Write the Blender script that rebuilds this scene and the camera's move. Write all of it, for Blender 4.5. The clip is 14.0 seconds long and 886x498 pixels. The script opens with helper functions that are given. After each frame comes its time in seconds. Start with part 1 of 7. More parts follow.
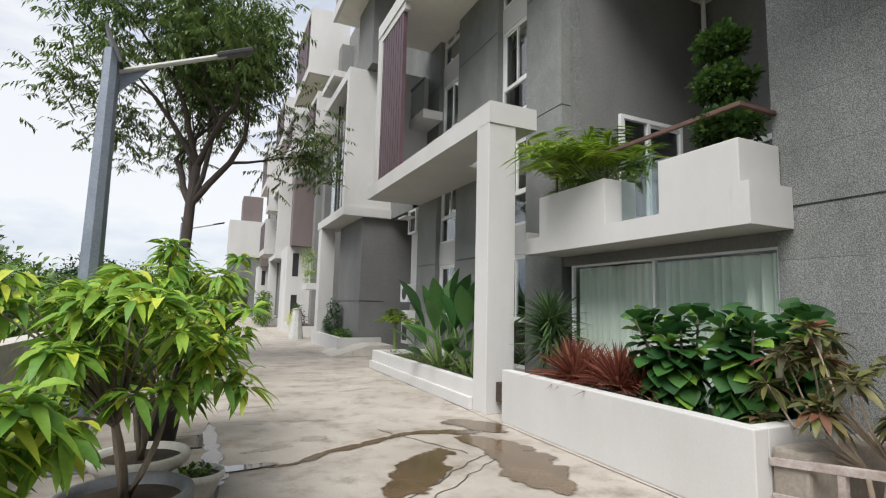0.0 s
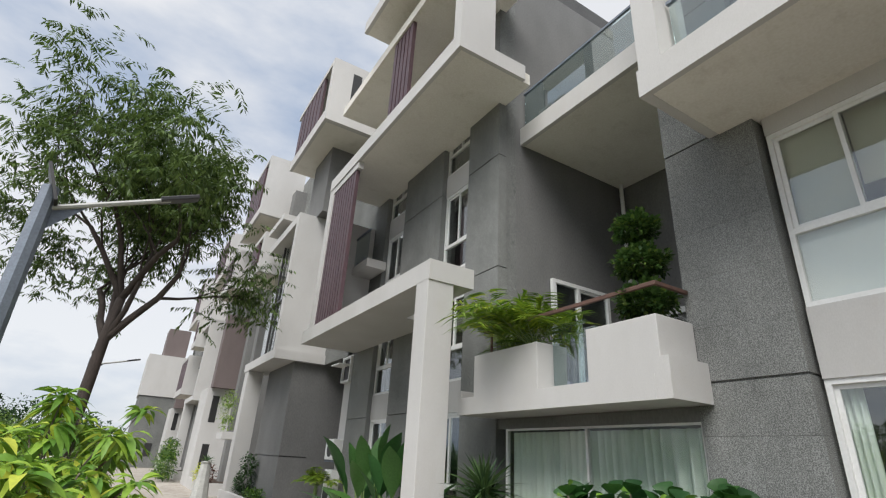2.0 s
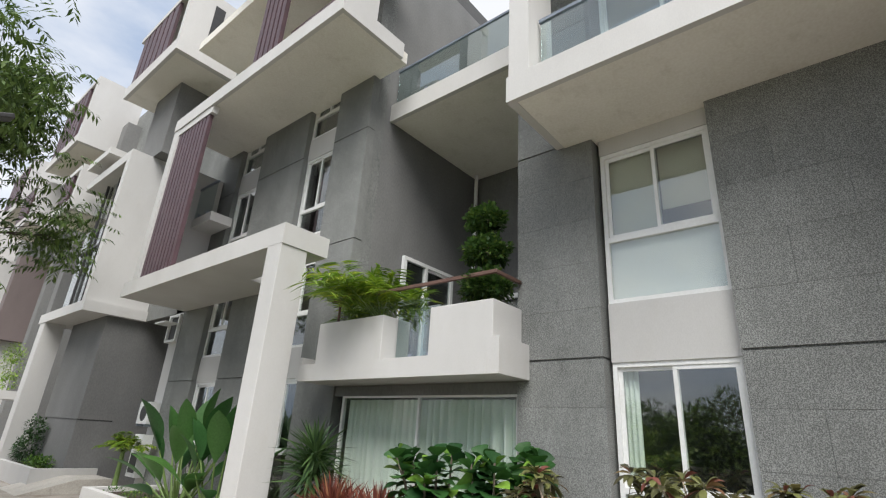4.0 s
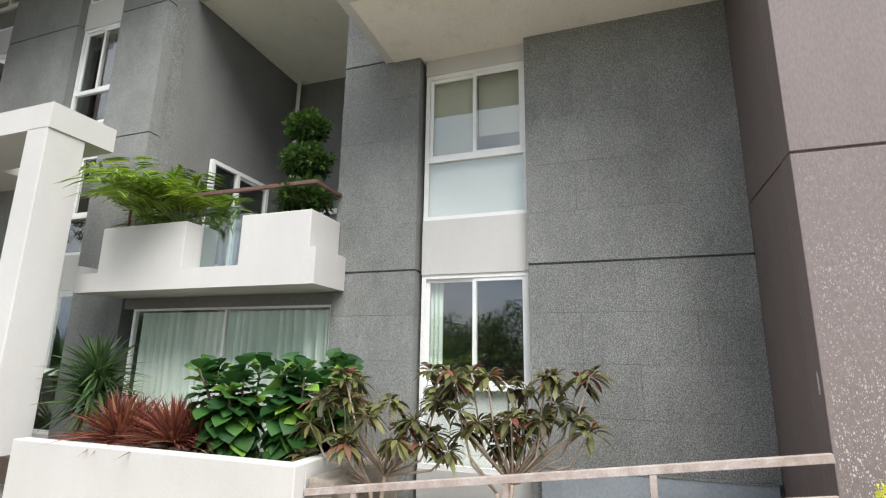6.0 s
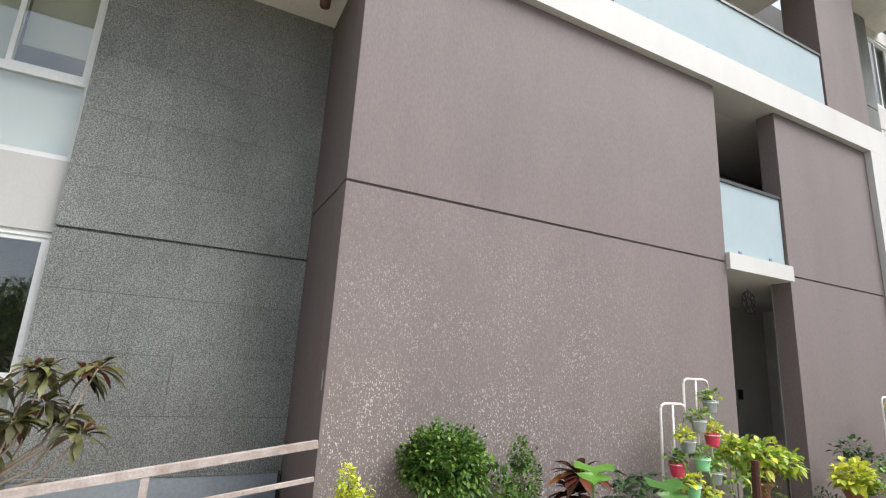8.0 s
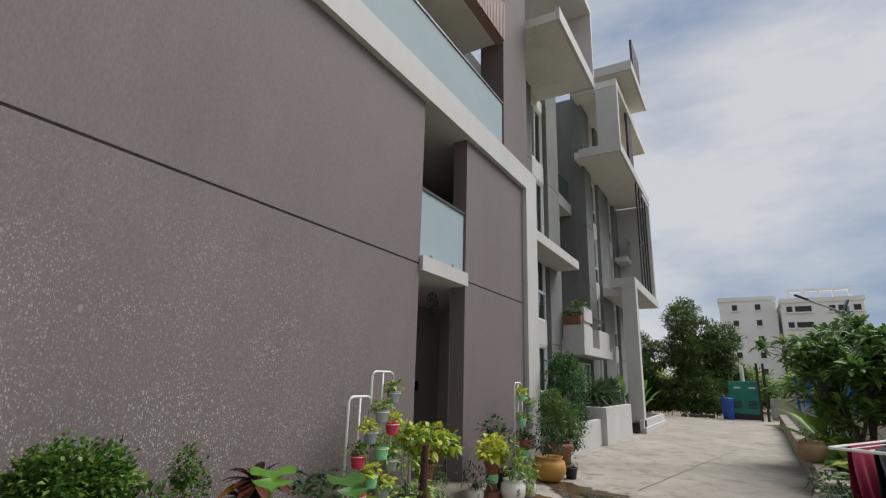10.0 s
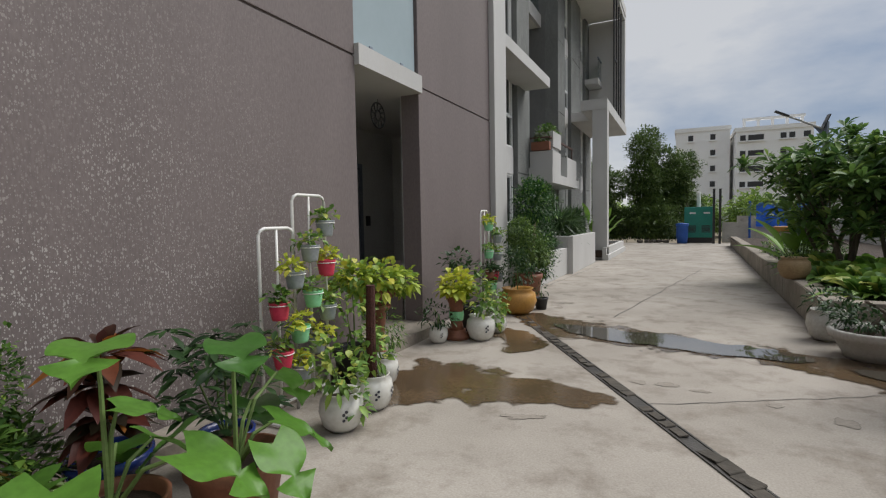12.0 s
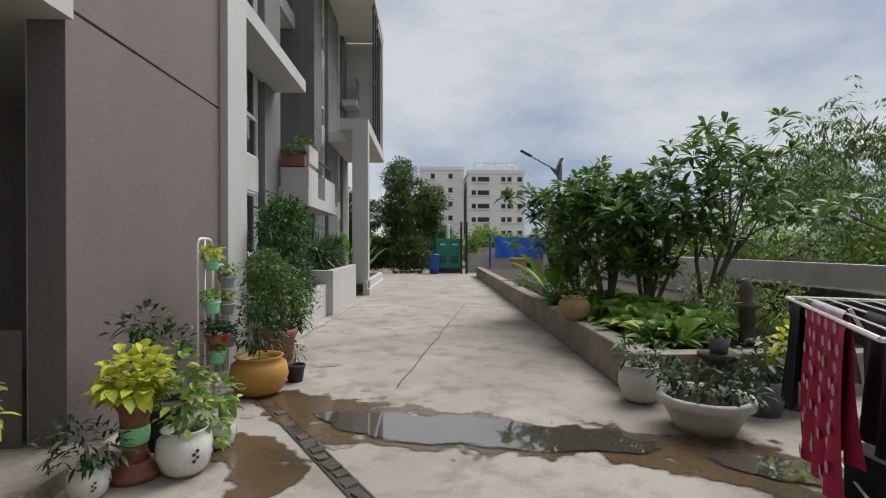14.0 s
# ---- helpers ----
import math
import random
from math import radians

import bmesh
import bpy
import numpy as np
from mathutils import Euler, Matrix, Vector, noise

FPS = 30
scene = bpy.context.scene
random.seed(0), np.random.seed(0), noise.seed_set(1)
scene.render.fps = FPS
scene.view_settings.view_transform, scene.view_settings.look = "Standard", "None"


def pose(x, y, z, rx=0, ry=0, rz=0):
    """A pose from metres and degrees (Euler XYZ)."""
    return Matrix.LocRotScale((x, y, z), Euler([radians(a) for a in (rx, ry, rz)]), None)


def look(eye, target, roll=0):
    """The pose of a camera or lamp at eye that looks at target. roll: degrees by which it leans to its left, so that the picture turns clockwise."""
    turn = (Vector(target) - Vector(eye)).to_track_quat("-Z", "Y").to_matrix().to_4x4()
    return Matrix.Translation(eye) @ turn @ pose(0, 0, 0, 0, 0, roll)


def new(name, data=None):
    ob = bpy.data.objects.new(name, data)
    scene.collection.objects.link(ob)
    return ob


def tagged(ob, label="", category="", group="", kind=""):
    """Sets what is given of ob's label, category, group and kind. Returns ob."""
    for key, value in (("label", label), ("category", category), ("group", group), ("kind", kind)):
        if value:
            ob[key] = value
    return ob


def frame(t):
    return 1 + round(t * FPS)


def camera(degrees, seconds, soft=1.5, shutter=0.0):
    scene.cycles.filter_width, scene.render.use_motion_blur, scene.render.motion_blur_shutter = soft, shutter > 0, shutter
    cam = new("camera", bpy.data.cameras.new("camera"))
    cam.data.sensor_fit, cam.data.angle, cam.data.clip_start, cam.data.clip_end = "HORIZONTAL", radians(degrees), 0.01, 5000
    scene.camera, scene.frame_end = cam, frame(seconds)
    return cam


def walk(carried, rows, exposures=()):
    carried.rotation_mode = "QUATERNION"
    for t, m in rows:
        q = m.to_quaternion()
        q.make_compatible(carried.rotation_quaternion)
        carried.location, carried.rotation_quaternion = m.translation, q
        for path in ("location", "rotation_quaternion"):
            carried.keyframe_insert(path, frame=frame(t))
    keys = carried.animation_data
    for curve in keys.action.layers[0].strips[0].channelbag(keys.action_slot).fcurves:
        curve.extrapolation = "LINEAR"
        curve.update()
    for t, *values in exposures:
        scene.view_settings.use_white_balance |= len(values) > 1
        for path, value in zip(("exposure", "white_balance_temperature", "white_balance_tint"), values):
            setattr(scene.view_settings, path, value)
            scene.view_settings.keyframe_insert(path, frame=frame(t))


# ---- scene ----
cam = camera(82.8, 14.0, soft=1.2)
PATH = [
    (0, (1.444, 0.312, 1.672), (2.272, 2.119, 1.896), 1.4),
    (0.5, (1.474, 0.279, 1.734), (2.345, 2.045, 2.084), 1.5),
    (1, (1.472, 0.259, 1.759), (2.383, 1.966, 2.266), 2.0),
    (1.5, (1.531, 0.257, 1.806), (2.452, 1.909, 2.454), 2.4),
    (2, (1.505, 0.242, 1.832), (2.443, 1.825, 2.615), 3.3),
    (4.5, (1.265, 0.164, 1.774), (2.806, 1.262, 2.421), 2.8),
    (5, (1.284, 0.188, 1.737), (2.931, 1.166, 2.312), 2.1),
    (5.5, (1.293, 0.17, 1.71), (3.039, 1.013, 2.201), 1.2),
    (6, (1.28, 0.171, 1.704), (3.122, 0.817, 2.138), 0.9),
    (6.5, (1.31, 0.137, 1.68), (3.238, 0.489, 2.078), 0.9),
    (7, (1.408, 0.029, 1.713), (3.37, -0.063, 2.094), 1.4),
    (7.5, (1.45, -0.041, 1.711), (3.352, -0.516, 2.109), 1.9),
    (8, (1.416, -0.102, 1.739), (3.163, -0.96, 2.198), 3.3),
    (8.5, (1.519, 0.0, 1.724), (2.949, -1.27, 2.308), 3.7),
    (9, (1.632, -0.068, 1.801), (2.849, -1.5, 2.485), 3.9),
    (11.5, (2.1, -1.378, 1.522), (2.91, -3.207, 1.49), -1.4),
    (12, (2.426, -1.874, 1.54), (3.292, -3.673, 1.426), -1.0),
    (12.5, (2.628, -2.463, 1.593), (3.385, -4.309, 1.459), -0.8),
    (13, (2.871, -3.036, 1.641), (3.353, -4.975, 1.547), -0.4),
    (13.5, (2.952, -3.657, 1.651), (3.134, -5.648, 1.599), 0.1),
    (14, (3.076, -4.229, 1.606), (3.005, -6.228, 1.594), 0.0),
]
walk(cam, [(t, look(eye, target, roll)) for t, eye, target, roll in PATH],
     exposures=[(0, 0.36), (1.0, 0.38), (2.2, 0.2), (4.5, 0.58), (5.5, 0.8), (6.5, 0.86), (7.5, 0.9), (8.0, 0.76), (8.5, 0.8), (9.0, 0.43), (11.5, -0.42), (12.5, -0.2), (14.0, -0.2)])

# ---- world and sun ----
world = bpy.data.worlds.new("overcast_sky")
scene.world = world
world.use_nodes = True
wn, wl = world.node_tree.nodes, world.node_tree.links
wn.clear()
w_out = wn.new("ShaderNodeOutputWorld")
w_bg = wn.new("ShaderNodeBackground")
w_sky = wn.new("ShaderNodeTexSky")
w_sky.sky_type = "NISHITA"
w_sky.sun_disc = False
w_sky.sun_elevation = radians(54)
w_sky.sun_rotation = radians(226)
w_co = wn.new("ShaderNodeTexCoord")
w_map = wn.new("ShaderNodeMapping")
w_map.inputs["Scale"].default_value = (1.0, 1.0, 2.6)
w_noise = wn.new("ShaderNodeTexNoise")
w_noise.inputs["Scale"].default_value = 1.7
w_noise.inputs["Detail"].default_value = 7
w_noise.inputs["Roughness"].default_value = 0.55
w_ramp = wn.new("ShaderNodeValToRGB")
w_ramp.color_ramp.elements[0].position = 0.36
w_ramp.color_ramp.elements[0].color = (2.8, 3.6, 5.0, 1)
w_ramp.color_ramp.elements[1].position = 0.58
w_ramp.color_ramp.elements[1].color = (6.9, 7.0, 7.2, 1)
w_cov = wn.new("ShaderNodeMixRGB")
w_cov.inputs["Fac"].default_value = 0.88
wl.new(w_co.outputs["Generated"], w_map.inputs["Vector"])
wl.new(w_map.outputs["Vector"], w_noise.inputs["Vector"])
wl.new(w_noise.outputs["Fac"], w_ramp.inputs["Fac"])
wl.new(w_sky.outputs["Color"], w_cov.inputs["Color1"])
wl.new(w_ramp.outputs["Color"], w_cov.inputs["Color2"])
wl.new(w_cov.outputs["Color"], w_bg.inputs["Color"])
w_bg.inputs["Strength"].default_value = 0.112
wl.new(w_bg.outputs["Background"], w_out.inputs["Surface"])

sun = new("sun", bpy.data.lights.new("sun", "SUN"))
sun.data.energy = 4.1
sun.data.angle = radians(45)
sun.data.color = (1.0, 0.985, 0.955)
sun.matrix_world = look((0, 0, 30), (12.5, 12.0, 6.0))


# ---- materials ----
def surface(name, base, spot, rough=0.8, scale=1.5, fine=40.0, bump=0.15, metal=0.0, island=0.0, dirt=None, dirt_amt=0.0, stretch=(1, 1, 1), coat=0.0, grain=0.28, dirt_from=0.55):
    """Two-scale procedural surface: base and spot colours mixed by large noise, fine grain in value and relief."""
    m = bpy.data.materials.new(name)
    m.use_nodes = True
    n, l = m.node_tree.nodes, m.node_tree.links
    b = n["Principled BSDF"]
    b.inputs["Roughness"].default_value = rough
    b.inputs["Metallic"].default_value = metal
    b.inputs["Coat Weight"].default_value = coat
    co = n.new("ShaderNodeTexCoord")
    mp = n.new("ShaderNodeMapping")
    mp.inputs["Scale"].default_value = stretch
    geo = n.new("ShaderNodeNewGeometry")
    l.new(geo.outputs["Position"], mp.inputs["Vector"])
    big = n.new("ShaderNodeTexNoise")
    big.inputs["Scale"].default_value = scale
    big.inputs["Detail"].default_value = 6
    big.inputs["Roughness"].default_value = 0.62
    l.new(mp.outputs["Vector"], big.inputs["Vector"])
    small = n.new("ShaderNodeTexNoise")
    small.inputs["Scale"].default_value = fine
    small.inputs["Detail"].default_value = 3
    l.new(mp.outputs["Vector"], small.inputs["Vector"])
    ramp = n.new("ShaderNodeValToRGB")
    ramp.color_ramp.elements[0].position = 0.32
    ramp.color_ramp.elements[1].position = 0.68
    ramp.color_ramp.elements[0].color = (*spot, 1)
    ramp.color_ramp.elements[1].color = (*base, 1)
    l.new(big.outputs["Fac"], ramp.inputs["Fac"])
    mix = n.new("ShaderNodeMixRGB")
    mix.blend_type = "OVERLAY"
    mix.inputs["Fac"].default_value = grain
    l.new(ramp.outputs["Color"], mix.inputs["Color1"])
    l.new(small.outputs["Fac"], mix.inputs["Color2"])
    col = mix.outputs["Color"]
    if dirt:
        dn = n.new("ShaderNodeTexNoise")
        dn.inputs["Scale"].default_value = scale * 3.1
        dn.inputs["Detail"].default_value = 8
        dn.inputs["Roughness"].default_value = 0.7
        l.new(mp.outputs["Vector"], dn.inputs["Vector"])
        dr = n.new("ShaderNodeMapRange")
        dr.inputs["From Min"].default_value = dirt_from
        dr.inputs["From Max"].default_value = dirt_from + 0.2
        dr.inputs["To Max"].default_value = dirt_amt
        l.new(dn.outputs["Fac"], dr.inputs["Value"])
        dm = n.new("ShaderNodeMixRGB")
        dm.inputs["Color2"].default_value = (*dirt, 1)
        l.new(dr.outputs["Result"], dm.inputs["Fac"])
        l.new(col, dm.inputs["Color1"])
        col = dm.outputs["Color"]
    if island:
        hv = n.new("ShaderNodeHueSaturation")
        mr = n.new("ShaderNodeMapRange")
        mr.inputs["To Min"].default_value = 1 - island
        mr.inputs["To Max"].default_value = 1 + island
        l.new(geo.outputs["Random Per Island"], mr.inputs["Value"])
        l.new(mr.outputs["Result"], hv.inputs["Value"])
        l.new(col, hv.inputs["Color"])
        col = hv.outputs["Color"]
    l.new(col, b.inputs["Base Color"])
    if bump:
        bp = n.new("ShaderNodeBump")
        bp.inputs["Strength"].default_value = bump
        bp.inputs["Distance"].default_value = 0.01
        l.new(small.outputs["Fac"], bp.inputs["Height"])
        l.new(bp.outputs["Normal"], b.inputs["Normal"])
    return m


def leafy(name, base, spot, tip=None, rough=0.45, shine=0.35):
    """Leaf: coloured by island, a little light passes through."""
    m = bpy.data.materials.new(name)
    m.use_nodes = True
    n, l = m.node_tree.nodes, m.node_tree.links
    b = n["Principled BSDF"]
    b.inputs["Roughness"].default_value = rough
    b.inputs["Specular IOR Level"].default_value = shine
    geo = n.new("ShaderNodeNewGeometry")
    ramp = n.new("ShaderNodeValToRGB")
    ramp.color_ramp.elements[0].color = (*spot, 1)
    ramp.color_ramp.elements[1].color = (*base, 1)
    ramp.color_ramp.elements[0].position = 0.1
    ramp.color_ramp.elements[1].position = 0.8
    if tip:
        e = ramp.color_ramp.elements.new(0.95)
        e.color = (*tip, 1)
    info = n.new("ShaderNodeObjectInfo")
    su = n.new("ShaderNodeMath")
    l.new(geo.outputs["Random Per Island"], su.inputs[0])
    l.new(info.outputs["Random"], su.inputs[1])
    fr = n.new("ShaderNodeMath")
    fr.operation = "FRACT"
    l.new(su.outputs["Value"], fr.inputs[0])
    l.new(fr.outputs["Value"], ramp.inputs["Fac"])
    ns = n.new("ShaderNodeTexNoise")
    ns.inputs["Scale"].default_value = 30
    l.new(geo.outputs["Position"], ns.inputs["Vector"])
    mx = n.new("ShaderNodeMixRGB")
    mx.blend_type = "OVERLAY"
    mx.inputs["Fac"].default_value = 0.3
    l.new(ramp.outputs["Color"], mx.inputs["Color1"])
    l.new(ns.outputs["Fac"], mx.inputs["Color2"])
    l.new(mx.outputs["Color"], b.inputs["Base Color"])
    tr = n.new("ShaderNodeBsdfTranslucent")
    l.new(mx.outputs["Color"], tr.inputs["Color"])
    ms = n.new("ShaderNodeMixShader")
    ms.inputs["Fac"].default_value = 0.3
    l.new(b.outputs["BSDF"], ms.inputs[1])
    l.new(tr.outputs["BSDF"], ms.inputs[2])
    l.new(ms.outputs["Shader"], n["Material Output"].inputs["Surface"])
    return m


def glassy(name, tint, base=0.05, gloss=0.02):
    m = bpy.data.materials.new(name)
    m.use_nodes = True
    n, l = m.node_tree.nodes, m.node_tree.links
    n.remove(n["Principled BSDF"])
    t = n.new("ShaderNodeBsdfTransparent")
    t.inputs["Color"].default_value = (*tint, 1)
    g = n.new("ShaderNodeBsdfGlossy")
    g.inputs["Roughness"].default_value = gloss
    f = n.new("ShaderNodeLayerWeight")
    f.inputs["Blend"].default_value = 0.5
    p = n.new("ShaderNodeMath")
    p.operation = "POWER"
    p.inputs[1].default_value = 4.0
    l.new(f.outputs["Facing"], p.inputs[0])
    mr = n.new("ShaderNodeMapRange")
    mr.inputs["To Min"].default_value = base
    l.new(p.outputs["Value"], mr.inputs["Value"])
    ms = n.new("ShaderNodeMixShader")
    l.new(mr.outputs["Result"], ms.inputs["Fac"])
    l.new(t.outputs["BSDF"], ms.inputs[1])
    l.new(g.outputs["BSDF"], ms.inputs[2])
    l.new(ms.outputs["Shader"], n["Material Output"].inputs["Surface"])
    return m


def granulated(name, base, spot, grain=0.5):
    """Spray-textured cladding: pale and dark grains over streaky weathering."""
    m = surface(name, base, spot, rough=0.9, scale=0.9, fine=55, bump=0.0, dirt=tuple(c * 0.6 for c in base), dirt_amt=0.35, stretch=(1, 1, 0.6))
    n, l = m.node_tree.nodes, m.node_tree.links
    b = n["Principled BSDF"]
    src = b.inputs["Base Color"].links[0].from_socket
    geo = n.new("ShaderNodeNewGeometry")
    v = n.new("ShaderNodeTexNoise")
    v.inputs["Scale"].default_value = 90
    v.inputs["Detail"].default_value = 2
    l.new(geo.outputs["Position"], v.inputs["Vector"])
    mr = n.new("ShaderNodeMapRange")
    mr.inputs["From Min"].default_value = 0.4
    mr.inputs["From Max"].default_value = 0.64
    mr.inputs["To Min"].default_value = 1 - grain
    mr.inputs["To Max"].default_value = 1 + grain
    l.new(v.outputs["Fac"], mr.inputs["Value"])
    info = n.new("ShaderNodeObjectInfo")
    mr2 = n.new("ShaderNodeMapRange")
    mr2.inputs["To Min"].default_value = 0.94
    mr2.inputs["To Max"].default_value = 1.06
    l.new(info.outputs["Random"], mr2.inputs["Value"])
    mul = n.new("ShaderNodeMath")
    mul.operation = "MULTIPLY"
    l.new(mr.outputs["Result"], mul.inputs[0])
    l.new(mr2.outputs["Result"], mul.inputs[1])
    hv = n.new("ShaderNodeHueSaturation")
    l.new(mul.outputs["Value"], hv.inputs["Value"])
    l.new(src, hv.inputs["Color"])
    l.new(hv.outputs["Color"], b.inputs["Base Color"])
    bp = n.new("ShaderNodeBump")
    bp.inputs["Strength"].default_value = 0.5
    bp.inputs["Distance"].default_value = 0.004
    l.new(v.outputs["Fac"], bp.inputs["Height"])
    l.new(bp.outputs["Normal"], b.inputs["Normal"])
    return m


def splashed(name, base, spot):
    """Brown wall paint with a spray of pale lime splashes that thins out upwards."""
    m = surface(name, base, spot, rough=0.75, scale=0.8, fine=60, bump=0.12, stretch=(1, 1, 0.35))
    n, l = m.node_tree.nodes, m.node_tree.links
    b = n["Principled BSDF"]
    src = b.inputs["Base Color"].links[0].from_socket
    geo = n.new("ShaderNodeNewGeometry")
    flat = n.new("ShaderNodeSeparateXYZ")
    l.new(geo.outputs["Position"], flat.inputs["Vector"])
    low = n.new("ShaderNodeMath")
    low.operation = "MULTIPLY"
    low.inputs[1].default_value = 0.6
    l.new(flat.outputs["Z"], low.inputs[0])
    mp = n.new("ShaderNodeCombineXYZ")
    l.new(flat.outputs["Y"], mp.inputs["X"])
    l.new(low.outputs["Value"], mp.inputs["Y"])
    total = None
    for sc, least, most, sharp in ((7.0, 0.03, 0.12, 7.0), (15.0, 0.05, 0.16, 5.0), (30.0, 0.08, 0.25, 3.0), (55.0, 0.1, 0.38, 2.2), (90.0, 0.1, 0.42, 2.2)):
        v = n.new("ShaderNodeTexVoronoi")
        v.voronoi_dimensions = "2D"
        v.inputs["Scale"].default_value = sc
        wob = n.new("ShaderNodeTexNoise")
        wob.inputs["Scale"].default_value = sc * 1.6
        l.new(mp.outputs["Vector"], wob.inputs["Vector"])
        add = n.new("ShaderNodeVectorMath")
        add.operation = "MULTIPLY_ADD"
        add.inputs[1].default_value = (0.5 / sc, 0.5 / sc, 0.5 / sc)
        l.new(wob.outputs["Color"], add.inputs[0])
        l.new(mp.outputs["Vector"], add.inputs[2])
        l.new(add.outputs["Vector"], v.inputs["Vector"])
        rgb = n.new("ShaderNodeSeparateColor")
        l.new(v.outputs["Color"], rgb.inputs["Color"])
        pw = n.new("ShaderNodeMath")
        pw.operation = "POWER"
        pw.inputs[1].default_value = sharp
        l.new(rgb.outputs["Red"], pw.inputs[0])
        size = n.new("ShaderNodeMapRange")
        size.inputs["To Min"].default_value = -least
        size.inputs["To Max"].default_value = most
        l.new(pw.outputs["Value"], size.inputs["Value"])
        sub = n.new("ShaderNodeMath")
        sub.operation = "SUBTRACT"
        l.new(size.outputs["Result"], sub.inputs[0])
        l.new(v.outputs["Distance"], sub.inputs[1])
        mr = n.new("ShaderNodeMapRange")
        mr.inputs["From Min"].default_value = 0.0
        mr.inputs["From Max"].default_value = 0.05
        l.new(sub.outputs["Value"], mr.inputs["Value"])
        if total is None:
            total = mr.outputs["Result"]
        else:
            mx = n.new("ShaderNodeMath")
            mx.operation = "MAXIMUM"
            l.new(total, mx.inputs[0])
            l.new(mr.outputs["Result"], mx.inputs[1])
            total = mx.outputs["Value"]
    sep = n.new("ShaderNodeSeparateXYZ")
    l.new(geo.outputs["Position"], sep.inputs["Vector"])
    fade = n.new("ShaderNodeMapRange")
    fade.inputs["From Min"].default_value = 1.2
    fade.inputs["From Max"].default_value = 3.7
    fade.inputs["To Min"].default_value = 0.78
    fade.inputs["To Max"].default_value = 0.0
    l.new(sep.outputs["Z"], fade.inputs["Value"])
    fy = n.new("ShaderNodeMapRange")
    fy.inputs["From Min"].default_value = -6.3
    fy.inputs["From Max"].default_value = -3.9
    l.new(sep.outputs["Y"], fy.inputs["Value"])
    edge = n.new("ShaderNodeMapRange")
    edge.inputs["From Min"].default_value = -1.2
    edge.inputs["From Max"].default_value = -1.24
    l.new(sep.outputs["Y"], edge.inputs["Value"])
    patch = n.new("ShaderNodeTexNoise")
    patch.inputs["Scale"].default_value = 0.9
    patch.inputs["Detail"].default_value = 3
    l.new(geo.outputs["Position"], patch.inputs["Vector"])
    pr = n.new("ShaderNodeMapRange")
    pr.inputs["From Min"].default_value = 0.26
    pr.inputs["From Max"].default_value = 0.50
    l.new(patch.outputs["Fac"], pr.inputs["Value"])
    for fac in (fade.outputs["Result"], fy.outputs["Result"], edge.outputs["Result"], pr.outputs["Result"]):
        mu = n.new("ShaderNodeMath")
        mu.operation = "MULTIPLY"
        l.new(total, mu.inputs[0])
        l.new(fac, mu.inputs[1])
        total = mu.outputs["Value"]
    mix = n.new("ShaderNodeMixRGB")
    mix.inputs["Color2"].default_value = (0.48, 0.45, 0.42, 1)
    l.new(total, mix.inputs["Fac"])
    l.new(src, mix.inputs["Color1"])
    l.new(mix.outputs["Color"], b.inputs["Base Color"])
    return m


GRANITE = granulated("grey_granulated_cladding", (0.232, 0.236, 0.226), (0.148, 0.152, 0.145), grain=0.42)
DARKGREY = surface("dark_grey_plaster", (0.185, 0.184, 0.179), (0.145, 0.144, 0.14), rough=0.85, scale=0.8, fine=35, bump=0.3, stretch=(1, 1, 0.5))
WHITE = surface("white_exterior_paint", (0.545, 0.533, 0.518), (0.48, 0.467, 0.45), rough=0.7, scale=0.7, grain=0.1, fine=110, bump=0.06, dirt=(0.46, 0.42, 0.37), dirt_amt=0.25, stretch=(1, 1, 0.45))
SOFFIT = surface("cream_soffit_plaster", (0.74, 0.71, 0.65), (0.65, 0.62, 0.56), rough=0.85, scale=0.6, fine=30, bump=0.1, dirt=(0.38, 0.34, 0.27), dirt_amt=0.4)
BROWN = splashed("brown_wall_paint", (0.178, 0.1445, 0.140), (0.150, 0.121, 0.117))
BROWN2 = surface("brown_recess_paint", (0.17, 0.135, 0.13), (0.133, 0.105, 0.1), rough=0.75, scale=0.8, fine=60, bump=0.1, stretch=(1, 1, 0.35))
CLADWOOD = surface("brown_fluted_panel", (0.30, 0.19, 0.155), (0.24, 0.15, 0.12), rough=0.6, scale=1.5, fine=30, bump=0.1)
PURPLE = surface("purple_brown_slat_paint", (0.09, 0.05, 0.058), (0.065, 0.036, 0.044), rough=0.5, scale=2, fine=40, bump=0.05)
UPVC = surface("white_window_frame", (0.78, 0.78, 0.77), (0.70, 0.70, 0.68), rough=0.4, scale=3, fine=30, bump=0.02)
BLIND = surface("cream_roller_blind", (0.62, 0.60, 0.50), (0.56, 0.54, 0.45), rough=0.9, scale=2, fine=60, bump=0.05)
PALEBLIND = surface("pale_green_white_blind", (0.80, 0.80, 0.77), (0.74, 0.74, 0.71), rough=0.9, scale=2, fine=60, bump=0.05)
CURTAIN = surface("sage_curtain_cloth", (0.76, 0.82, 0.74), (0.68, 0.74, 0.67), rough=0.95, scale=3, fine=120, bump=0.1)
# Near-black grey holds the dimness of unlit rooms, not a wall paint.
DARKROOM = surface("dim_room_shade", (0.10, 0.10, 0.10), (0.08, 0.08, 0.08), rough=0.9, scale=2, fine=20, bump=0.0)
ENTRY = surface("entry_wall_paint", (0.60, 0.60, 0.58), (0.53, 0.53, 0.51), rough=0.8, scale=1.5, fine=30, bump=0.05)
